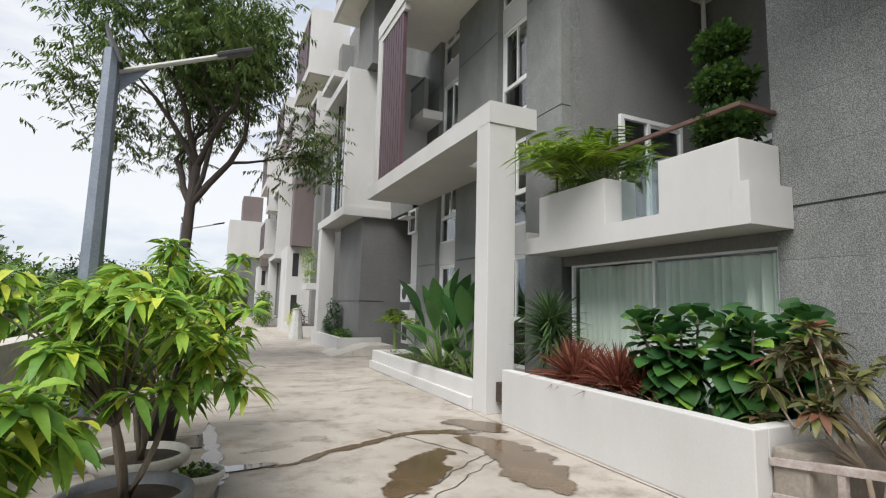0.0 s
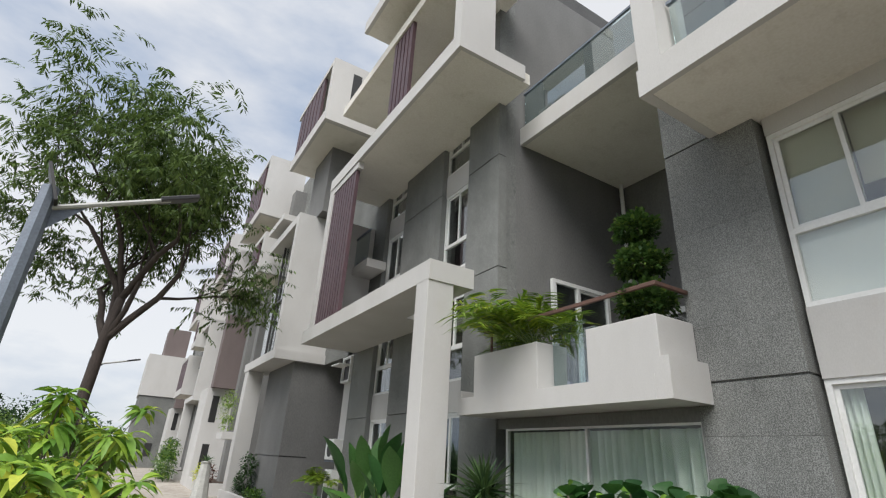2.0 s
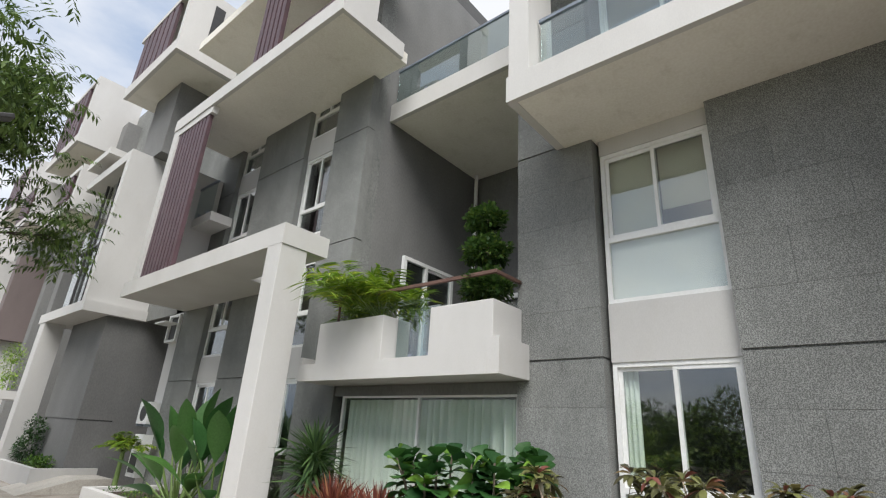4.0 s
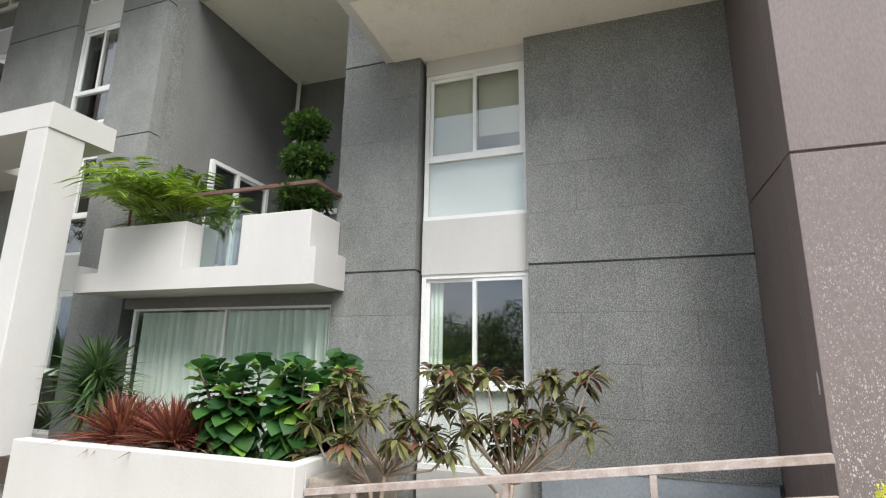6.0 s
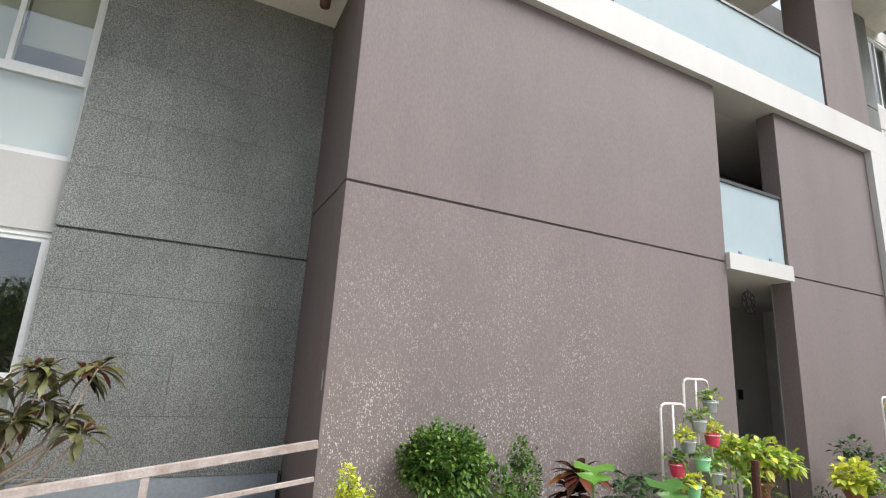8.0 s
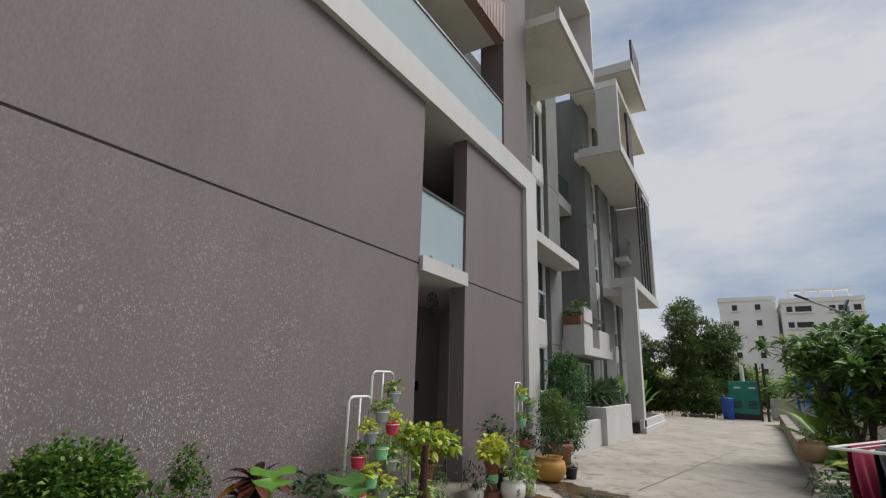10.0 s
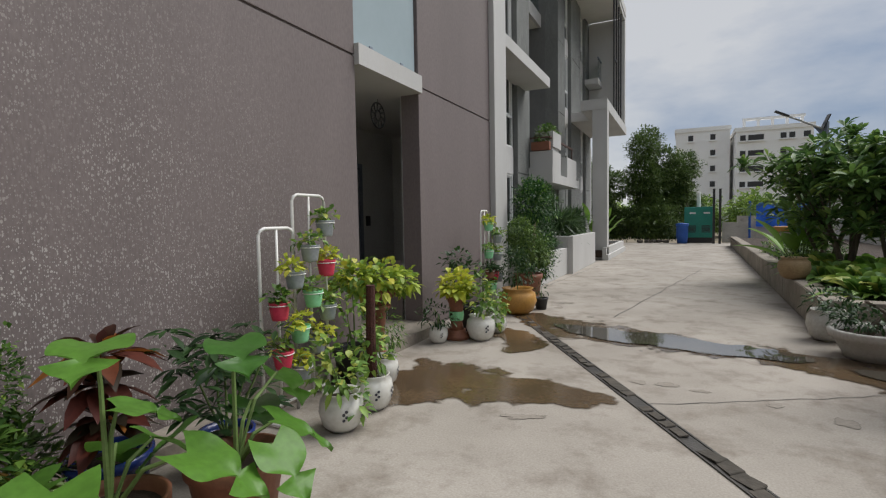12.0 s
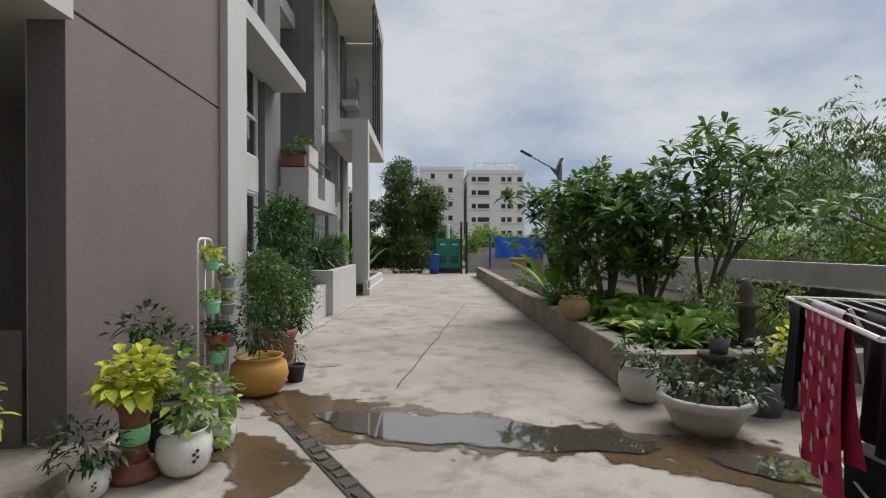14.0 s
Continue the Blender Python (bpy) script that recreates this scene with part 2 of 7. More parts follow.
# Black metalwork; also colours the sheet that paints the partition's room dark.
BLACKMETAL = surface("black_metal_and_room_dark", (0.02, 0.02, 0.022), (0.03, 0.028, 0.027), rough=0.45, scale=5, fine=60, bump=0.05)
RUST = surface("rust_brown_rail_paint", (0.14, 0.075, 0.055), (0.09, 0.05, 0.04), rough=0.65, scale=8, fine=70, bump=0.3)
PALERAIL = surface("weathered_pink_rail_paint", (0.42, 0.37, 0.35), (0.26, 0.20, 0.17), rough=0.7, scale=6, fine=50, bump=0.25)
GLASS = glassy("window_glass", (0.9, 0.93, 0.92), base=0.13)
CLEARGLASS = glassy("clear_pane_glass", (0.95, 0.97, 0.96), base=0.03)
RAILGLASS = glassy("balcony_rail_glass", (0.80, 0.88, 0.88), base=0.16)
FROSTED = surface("frosted_rail_glass", (0.33, 0.40, 0.43), (0.30, 0.37, 0.40), rough=0.8, scale=0.8, fine=8, bump=0.0, grain=0.04)
CONCRETE = surface("worn_concrete_paving", (0.405, 0.366, 0.32), (0.285, 0.253, 0.216), rough=0.85, scale=0.6, fine=70, bump=0.1, grain=0.32, dirt=(0.17, 0.138, 0.108), dirt_amt=0.85, dirt_from=0.49)
WETCON = surface("wet_concrete", (0.135, 0.09, 0.05), (0.078, 0.053, 0.032), rough=0.13, scale=1.2, fine=28, bump=0.12)


def soft_edged(m, rough_rim=2.0, fade=0.14):
    """Lets a flat patch fade out at its rim, by its own rim attribute broken up with noise."""
    n, l = m.node_tree.nodes, m.node_tree.links
    out = n["Material Output"]
    src = out.inputs["Surface"].links[0].from_socket
    at = n.new("ShaderNodeAttribute")
    at.attribute_name = "rim"
    geo = n.new("ShaderNodeNewGeometry")
    ns = n.new("ShaderNodeTexNoise")
    ns.inputs["Scale"].default_value = 3.2
    ns.inputs["Detail"].default_value = 9
    l.new(geo.outputs["Position"], ns.inputs["Vector"])
    ad = n.new("ShaderNodeMath")
    ad.operation = "MULTIPLY_ADD"
    l.new(ns.outputs["Fac"], ad.inputs[0])
    ad.inputs[1].default_value = rough_rim
    l.new(at.outputs["Fac"], ad.inputs[2])
    mr = n.new("ShaderNodeMapRange")
    mr.inputs["From Min"].default_value = 0.42 + 0.5 * rough_rim
    mr.inputs["From Max"].default_value = 0.42 + fade + 0.5 * rough_rim
    l.new(ad.outputs["Value"], mr.inputs["Value"])
    tr = n.new("ShaderNodeBsdfTransparent")
    ms = n.new("ShaderNodeMixShader")
    l.new(mr.outputs["Result"], ms.inputs["Fac"])
    l.new(tr.outputs["BSDF"], ms.inputs[1])
    l.new(src, ms.inputs[2])
    l.new(ms.outputs["Shader"], out.inputs["Surface"])
    return m


soft_edged(WETCON, 2.0, 0.18)
STAIN = soft_edged(surface("grey_paving_stain", (0.30, 0.265, 0.225), (0.235, 0.205, 0.172), rough=0.8, scale=3, fine=40, bump=0.2))
KERBCON = surface("stained_kerb_concrete", (0.33, 0.29, 0.24), (0.20, 0.17, 0.14), rough=0.9, scale=1.6, fine=24, bump=0.4, dirt=(0.10, 0.085, 0.07), dirt_amt=0.7)
DRAINMAT = surface("dark_drain_cover", (0.06, 0.052, 0.044), (0.028, 0.025, 0.022), rough=0.5, scale=4, fine=40, bump=0.4)
WATER = bpy.data.materials.new("rain_puddle_water")
WATER.use_nodes = True
_b = WATER.node_tree.nodes["Principled BSDF"]
_b.inputs["Base Color"].default_value = (0.07, 0.062, 0.05, 1)
_b.inputs["Roughness"].default_value = 0.03
_b.inputs["IOR"].default_value = 3.4
soft_edged(WATER, 0.8)
SOIL = surface("dark_potting_soil", (0.06, 0.04, 0.028), (0.035, 0.024, 0.017), rough=0.95, scale=8, fine=60, bump=0.8)
EARTH = surface("earth_ground", (0.24, 0.19, 0.13), (0.15, 0.125, 0.085), rough=0.95, scale=0.25, fine=8, bump=0.5, dirt=(0.07, 0.10, 0.035), dirt_amt=0.9)
BARK = surface("grey_brown_bark", (0.20, 0.165, 0.13), (0.11, 0.09, 0.07), rough=0.9, scale=6, fine=40, bump=0.8, stretch=(1, 1, 0.3))
DARKBARK = surface("dark_bark", (0.075, 0.058, 0.05), (0.045, 0.035, 0.03), rough=0.9, scale=6, fine=40, bump=0.8, stretch=(1, 1, 0.3))
PALESTEM = surface("pale_shrub_stem", (0.36, 0.29, 0.22), (0.26, 0.20, 0.15), rough=0.8, scale=8, fine=50, bump=0.4)
GREENSTEM = surface("green_stem", (0.16, 0.24, 0.07), (0.12, 0.18, 0.05), rough=0.6, scale=8, fine=50, bump=0.1)
STEEL = surface("grey_galvanised_pole", (0.22, 0.25, 0.30), (0.17, 0.195, 0.235), rough=0.5, scale=3, fine=40, bump=0.05, metal=0.3)
TERRA = surface("terracotta_plastic", (0.27, 0.105, 0.06), (0.21, 0.08, 0.045), rough=0.6, scale=5, fine=40, bump=0.1)
TANCLAY = surface("tan_weathered_clay", (0.36, 0.25, 0.13), (0.26, 0.17, 0.085), rough=0.7, scale=5, fine=40, bump=0.2)
OCHRE = surface("ochre_glazed_clay", (0.52, 0.27, 0.06), (0.40, 0.20, 0.04), rough=0.45, scale=4, fine=40, bump=0.1)
WHITEPOT = surface("white_glazed_ceramic", (0.72, 0.71, 0.66), (0.62, 0.60, 0.55), rough=0.25, scale=5, fine=30, bump=0.04, coat=0.4)
GREYPOT = surface("grey_plastic_pot", (0.145, 0.15, 0.165), (0.115, 0.12, 0.13), rough=0.5, scale=5, fine=40, bump=0.05)
CEMENTPOT = surface("pale_cement_pot", (0.64, 0.62, 0.58), (0.54, 0.52, 0.48), rough=0.85, scale=4, fine=40, bump=0.2)
BLACKPOT = surface("black_plastic_pot", (0.018, 0.018, 0.02), (0.03, 0.028, 0.026), rough=0.5, scale=5, fine=40, bump=0.05)
BLUEPOT = surface("cobalt_glazed_pot", (0.02, 0.045, 0.22), (0.015, 0.03, 0.14), rough=0.25, scale=5, fine=40, bump=0.05, coat=0.4)
REDPOT = surface("red_tin_pot", (0.72, 0.05, 0.11), (0.60, 0.04, 0.085), rough=0.4, scale=6, fine=40, bump=0.04)
MINTPOT = surface("mint_green_tin_pot", (0.30, 0.72, 0.38), (0.25, 0.62, 0.32), rough=0.4, scale=6, fine=40, bump=0.04)
TINPOT = surface("zinc_tin_pot", (0.40, 0.43, 0.45), (0.32, 0.35, 0.37), rough=0.45, scale=6, fine=40, bump=0.08, metal=0.4)
WHITEMETAL = surface("white_painted_tube", (0.78, 0.77, 0.75), (0.68, 0.66, 0.62), rough=0.45, scale=6, fine=50, bump=0.08)
INK = surface("dark_ink_motif", (0.03, 0.03, 0.05), (0.05, 0.05, 0.06), rough=0.4, scale=8, fine=50, bump=0.0)
COIR = surface("red_brown_coir_pole", (0.085, 0.028, 0.02), (0.05, 0.018, 0.014), rough=0.95, scale=20, fine=80, bump=1.0)
PANELBLUE = surface("blue_grey_sheet_panel", (0.27, 0.30, 0.335), (0.22, 0.245, 0.27), rough=0.6, scale=1.5, fine=30, bump=0.05)
STONEWALL = surface("mossy_rubble_stone", (0.10, 0.085, 0.07), (0.05, 0.045, 0.037), rough=0.95, scale=3, fine=25, bump=0.8, island=0.3)
PARAPET = surface("pale_weathered_parapet", (0.50, 0.47, 0.42), (0.38, 0.35, 0.31), rough=0.85, scale=1.2, fine=25, bump=0.2, dirt=(0.16, 0.14, 0.12), dirt_amt=0.6)
FARWHITE = surface("far_white_render", (0.86, 0.85, 0.83), (0.78, 0.77, 0.75), rough=0.8, scale=0.3, fine=6, bump=0.0)
PALEPAR = surface("pale_rendered_parapet", (0.74, 0.72, 0.68), (0.60, 0.58, 0.54), rough=0.85, scale=1.2, fine=25, bump=0.15, dirt=(0.3, 0.28, 0.25), dirt_amt=0.5)
L_MANGO = leafy("light_green_leaf", (0.28, 0.42, 0.05), (0.11, 0.235, 0.035), tip=(0.5, 0.54, 0.07))
L_TREE = leafy("tree_leaf", (0.13, 0.195, 0.05), (0.05, 0.09, 0.026))
L_DARK = leafy("dark_green_leaf", (0.04, 0.09, 0.024), (0.016, 0.042, 0.013))
L_BUSH = leafy("clipped_bush_leaf", (0.11, 0.21, 0.035), (0.04, 0.095, 0.02), tip=(0.22, 0.31, 0.05))
L_TOPI = leafy("topiary_leaf", (0.075, 0.15, 0.032), (0.03, 0.07, 0.018), tip=(0.14, 0.21, 0.04))
L_FIG = leafy("glossy_fig_leaf", (0.05, 0.14, 0.03), (0.018, 0.062, 0.018), tip=(0.20, 0.36, 0.05))
L_PALM = leafy("palm_leaflet", (0.24, 0.36, 0.03), (0.09, 0.18, 0.02), tip=(0.38, 0.44, 0.05))
L_BANANA = leafy("broad_paddle_leaf", (0.07, 0.165, 0.038), (0.03, 0.095, 0.026))
L_RED = leafy("red_cordyline_leaf", (0.27, 0.085, 0.055), (0.12, 0.04, 0.03), tip=(0.32, 0.15, 0.08))
L_SPIKE = leafy("grey_green_spike_leaf", (0.08, 0.14, 0.045), (0.035, 0.075, 0.03))
L_CROTON = leafy("bronze_green_leaf", (0.17, 0.18, 0.06), (0.06, 0.055, 0.03), tip=(0.17, 0.06, 0.045))
L_YELLOW = leafy("yellow_green_leaf", (0.62, 0.62, 0.07), (0.36, 0.45, 0.055), tip=(0.72, 0.68, 0.12))
L_VINE = leafy("vine_leaf", (0.24, 0.38, 0.07), (0.10, 0.20, 0.045), tip=(0.48, 0.50, 0.12))
L_BRIGHT = leafy("bright_broad_leaf", (0.22, 0.39, 0.06), (0.13, 0.26, 0.045))
L_FRANGI = leafy("frangipani_leaf", (0.15, 0.26, 0.065), (0.06, 0.13, 0.036), tip=(0.25, 0.36, 0.085))
L_MID = leafy("mid_green_leaf", (0.15, 0.235, 0.055), (0.06, 0.115, 0.03), tip=(0.2, 0.29, 0.07))
L_PHILO = leafy("philodendron_leaf", (0.11, 0.25, 0.035), (0.05, 0.14, 0.025), rough=0.35)
L_FAR = leafy("far_thicket_leaf", (0.30, 0.43, 0.085), (0.13, 0.22, 0.05), tip=(0.38, 0.48, 0.11))
L_MAROON = leafy("maroon_leaf", (0.10, 0.022, 0.016), (0.03, 0.022, 0.012), tip=(0.28, 0.10, 0.02))


# ---- builders ----
def mesh_from(bm, name):
    me = bpy.data.meshes.new(name)
    bm.to_mesh(me)
    bm.free()
    return me


def part(name, bm, material, parent=None, label="", smooth=False):
    me = bm if isinstance(bm, bpy.types.Mesh) else mesh_from(bm, name)
    if not me.materials:
        me.materials.append(material)
    if smooth:
        for p in me.polygons:
            p.use_smooth = True
    ob = new(name, me)
    if parent is not None:
        ob.parent = parent
    return tagged(ob, label)


def thing(name, label, category, loc=(0, 0, 0), group="", kind=""):
    ob = new(name)
    ob.location = loc
    ob.empty_display_size = 0.1
    return tagged(ob, label, category, group, kind)


def add_box(bm, x0, x1, y0, y1, z0, z1):
    x0, x1 = min(x0, x1), max(x0, x1)
    y0, y1 = min(y0, y1), max(y0, y1)
    v = [bm.verts.new((x, y, z)) for x in (x0, x1) for y in (y0, y1) for z in (z0, z1)]
    for f in ((0, 1, 3, 2), (4, 6, 7, 5), (0, 4, 5, 1), (2, 3, 7, 6), (0, 2, 6, 4), (1, 5, 7, 3)):
        bm.faces.new([v[i] for i in f])


def boxes(*dims, bevel=0.0):
    bm = bmesh.new()
    for d in dims:
        add_box(bm, *d)
    if bevel:
        bmesh.ops.bevel(bm, geom=list(bm.edges), offset=bevel, segments=2, affect="EDGES", profile=0.6)
    return bm


def structure(name, label, material, *dims, bevel=0.0, category="wall"):
    return tagged(part(name, boxes(*dims, bevel=bevel), material), label, category, kind="structure")


def add_tube(bm, pts, radii, seg=8, cap=True):
    """A tapered tube along points."""
    rings = []
    pts = [Vector(p) for p in pts]
    for i, p in enumerate(pts):
        d = (pts[min(i + 1, len(pts) - 1)] - pts[max(i - 1, 0)]).normalized()
        a = d.cross(Vector((0, 0, 1)) if abs(d.z) < 0.9 else Vector((1, 0, 0))).normalized()
        b = d.cross(a)
        r = radii[i] if hasattr(radii, "__len__") else radii
        rings.append([bm.verts.new(p + (a * math.cos(t) + b * math.sin(t)) * r) for t in (2 * math.pi * k / seg for k in range(seg))])
    for u, w in zip(rings, rings[1:]):
        for k in range(seg):
            bm.faces.new((u[k], u[(k + 1) % seg], w[(k + 1) % seg], w[k]))
    if cap:
        bm.faces.new(rings[0][::-1])
        bm.faces.new(rings[-1])


def tube(pts, radii, seg=8):
    bm = bmesh.new()
    add_tube(bm, pts, radii, seg)
    return bm


def lathe(profile, seg=28, cap=True):
    """A turned body from (radius, height) pairs."""
    bm = bmesh.new()
    rings = [[bm.verts.new((r * math.cos(2 * math.pi * k / seg), r * math.sin(2 * math.pi * k / seg), z)) for k in range(seg)] for r, z in profile]
    for u, w in zip(rings, rings[1:]):
        for k in range(seg):
            bm.faces.new((u[k], u[(k + 1) % seg], w[(k + 1) % seg], w[k]))
    if cap:
        bm.faces.new(rings[0][::-1])
        bm.faces.new(rings[-1])
    return bm


RNG = np.random.default_rng(7)


def unit(v):
    return v / np.maximum(np.linalg.norm(v, axis=-1, keepdims=True), 1e-9)


def blades(pos, way, length, width, droop=0.25, seg=2, fold=0.25, shape=0.45, up=None):
    """A mesh of leaf blades: each starts at pos, goes along way, is length long and width wide; shape is where it is widest."""
    pos, way = np.asarray(pos, float), unit(np.asarray(way, float))
    n = len(pos)
    length, width = np.broadcast_to(length, n), np.broadcast_to(width, n)
    up = np.array([0, 0, 1.0]) + RNG.normal(0, 0.25, (n, 3)) if up is None else up
    side = unit(np.cross(way, up))
    norm = np.cross(side, way)
    steps = np.linspace(0, 1, seg + 2)
    rows, faces = [], []
    for s in steps:
        c = pos + way * (length * s)[:, None]
        c[:, 2] -= droop * length * s * s
        if s in (0, 1):
            rows.append([c])
            continue
        k = s / shape if s < shape else (1 - s) / (1 - shape)
        half = (0.5 * width * math.sin(min(1, k) * math.pi / 2))[:, None]
        rows.append([c - side * half + norm * half * fold, c, c + side * half + norm * half * fold])
    verts = np.stack([r for row in rows for r in row], 1)
    per = verts.shape[1]
    tri, quad = [(0, 1, 2), (0, 2, 3)], []
    for j in range(seg - 1):
        a = 1 + 3 * j
        quad += [(a, a + 3, a + 4, a + 1), (a + 1, a + 4, a + 5, a + 2)]
    a = 1 + 3 * (seg - 1)
    tri += [(a, per - 1, a + 1), (a + 1, per - 1, a + 2)]
    base = (np.arange(n) * per)[:, None]
    faces = []
    for f in tri + quad:
        faces += (base + np.array(f)).tolist()
    me = bpy.data.meshes.new("leaves")
    me.from_pydata(verts.reshape(-1, 3).tolist(), [], faces)
    for p in me.polygons:
        p.use_smooth = True
    return me


def scatter(centre, radii, n, shell=0.6):
    """Points and outward ways in a lumpy ellipsoid."""
    d = unit(RNG.normal(0, 1, (n, 3)))
    lump = 1 + 0.18 * np.sin(d[:, 0] * 5 + centre[0]) * np.cos(d[:, 1] * 6 + centre[1]) + 0.12 * np.sin(d[:, 2] * 9)
    r = (shell + (1 - shell) * RNG.random(n)) * lump
    return np.asarray(centre) + d * r[:, None] * np.asarray(radii), d


def bush_leaves(lumps, density, length, width, droop=0.3, seg=1, upward=0.35, shell=0.55):
    """Leaves of a bush made of lumps (x, y, z, rx, ry, rz)."""
    pp, ww = [], []
    for x, y, z, rx, ry, rz in lumps:
        p, d = scatter((x, y, z), (rx, ry, rz), int(density * (rx * ry + ry * rz + rx * rz)), shell)
        pp.append(p)
        ww.append(d + RNG.normal(0, 0.55, d.shape) + (0, 0, upward))
    pp, ww = np.concatenate(pp), np.concatenate(ww)
    k = RNG.uniform(0.7, 1.25, len(pp))
    return blades(pp, ww, length * k, width * k, droop, seg)


def rosette(centre, n, length, width, rise=(0.1, 1.1), droop=0.4, seg=2, shape=0.45):
    """Blades that spring from one point all round: the arrays of places and ways."""
    a = RNG.uniform(0, 2 * np.pi, n)
    e = RNG.uniform(*rise, n)
    way = np.stack([np.cos(a) * np.cos(e), np.sin(a) * np.cos(e), np.sin(e)], 1)
    return np.tile(np.asarray(centre, float), (n, 1)) + way * 0.02, way


def rosettes(tips, n, length, width, rise=(-0.1, 1.2), droop=0.4, seg=2, shape=0.5):
    pp, ww = zip(*(rosette(c, n, length, width, rise) for c in tips))
    pp, ww = np.concatenate(pp), np.concatenate(ww)
    k = RNG.uniform(0.75, 1.15, len(pp))
    return blades(pp, ww, length * k, width * k, droop, seg, shape=shape)


def branching(bm, base, way, length, radius, depth, tips, spread=0.7, rng=None, seg=6, kink=0.15):
    """Recursive limbs; gathers the tips."""
    p, w = Vector(base), Vector(way).normalized()
    pts, rad = [p.copy()], [radius]
    for i in range(3):
        w = (w + Vector(rng.normal(0, kink, 3))).normalized()
        p = p + w * length / 3
        pts.append(p.copy())
        rad.append(radius * (1 - 0.13 * (i + 1)))
    add_tube(bm, pts, rad, seg, cap=depth == 0)
    if depth == 0:
        tips.append(tuple(p))
        return
    for k in range(rng.integers(2, 4)):
        d = (w + Vector(rng.normal(0, spread, 3)) + Vector((0, 0, 0.15))).normalized()
        branching(bm, pts[-1] if k else pts[-2], d, length * rng.uniform(0.62, 0.85), rad[-1] * rng.uniform(0.55, 0.75), depth - 1, tips, spread, rng, max(4, seg - 1), kink)
    if depth <= 2:
        tips.append(tuple(p))


# ---- pots ----
def pot_round(r, h):
    return [(r * 0.55, 0), (r * 0.82, h * 0.15), (r, h * 0.5), (r * 0.93, h * 0.8), (r * 0.72, h * 0.92), (r * 0.84, h), (r * 0.76, h), (r * 0.66, h * 0.9), (r * 0.6, h * 0.82)]


def pot_taper(r, h):
    return [(r * 0.72, 0), (r * 0.93, h * 0.82), (r, h * 0.84), (r * 1.02, h), (r * 0.93, h), (r * 0.88, h * 0.86), (r * 0.86, h * 0.8)]


def pot_bowl(r, h):
    return [(r * 0.6, 0), (r * 0.72, h * 0.3), (r * 0.88, h * 0.7), (r * 0.97, h * 0.74), (r * 1.0, h * 0.95), (r * 0.97, h), (r * 0.88, h), (r * 0.84, h * 0.85), (r * 0.8, h * 0.78)]


def potted(name, label, loc, profile, r, h, pot_mat, category="potted plant", group=""):
    """An Empty with a pot and soil; foliage is added by the caller in the thing's own space."""
    t = thing(name, label, category, loc, group)
    part("pot", lathe(profile(r, h)), pot_mat, t, smooth=True)
    s = lathe([(0.01, h * 0.80), (r * 0.5, h * 0.84), (r * 0.86 if profile is not pot_round else r * 0.66, h * 0.82)], 20, cap=False)
    part("soil", s, SOIL, t, smooth=True)
    return t


def local(me, parent, name, mat, label=""):
    return part(name, me, mat, parent, label)


# ---- ground ----
def grid_plane(x0, x1, y0, y1, z, nx, ny, amp=0.0):
    bm = bmesh.new()
    vs = [[bm.verts.new((x0 + (x1 - x0) * i / nx, y0 + (y1 - y0) * j / ny, z + amp * noise.noise((i * 0.37, j * 0.41, 0)))) for j in range(ny + 1)] for i in range(nx + 1)]
    for i in range(nx):
        for j in range(ny):
            bm.faces.new((vs[i][j], vs[i + 1][j], vs[i + 1][j + 1], vs[i][j + 1]))
    return bm


tagged(part("ground", grid_plane(-900, 900, -900, 900, -0.9, 60, 60), EARTH), "brown earth with scrub grass reaching the horizon", "ground", kind="structure")
pave = bmesh.new()
add_box(pave, -0.9, 14.0, -34.0, 60.0, -1.2, 0.0)
add_box(pave, -4.2, -0.9, -10.0, 2.0, -1.2, 0.0)
tagged(part("pavement", pave, CONCRETE), "worn stained concrete driveway with wet patches", "paving", kind="structure")


def joint_line(name, x0, y0, x1, y1, w, mat, z=0.004):
    """A thin crack or pour joint in the paving."""
    bm = bmesh.new()
    n = 24
    d = Vector((x1 - x0, y1 - y0, 0))
    s = Vector((-d.y, d.x, 0)).normalized()
    pts = []
    for i in range(n + 1):
        c = Vector((x0, y0, z)) + d * i / n + s * 0.05 * noise.noise((i * 0.5, x0, y0))
        k = w * (0.6 + 0.6 * abs(noise.noise((i * 0.9, y0, 3.0))))
        pts.append((bm.verts.new(c - s * k), bm.verts.new(c + s * k)))
    for a, b in zip(pts, pts[1:]):
        bm.faces.new((a[0], b[0], b[1], a[1]))
    return tagged(part(name, bm, mat), "dark crack in the concrete paving", "crack", kind="structure")


for k, (x0, y0, x1, y1, hw) in enumerate(((3.6, 7.0, 4.25, 5.6, 0.014), (3.4, -9.9, 2.0, -18.0, 0.012), (0.9, -20.0, 4.8, -20.5, 0.012), (2.75, -6.2, 0.5, -7.4, 0.006), (1.54, 8.1, 1.63, 4.6, 0.022), (2.2, 13.0, 5.2, 13.4, 0.012),
                                          (0.6, 19.0, 5.2, 18.4, 0.012), (3.0, 4.5, 4.75, 5.75, 0.012), (3.1, 4.35, 4.9, 5.62, 0.010), (5.37, 3.0, 5.37, 13.4, 0.010), (1.55, 8.05, 3.2, 7.7, 0.008), (1.2, 11.0, 5.3, 10.6, 0.010), (4.9, -18.4, 5.3, -12.0, 0.012))):
    joint_line(f"trim_{k + 101}", x0, y0, x1, y1, hw, DRAINMAT)


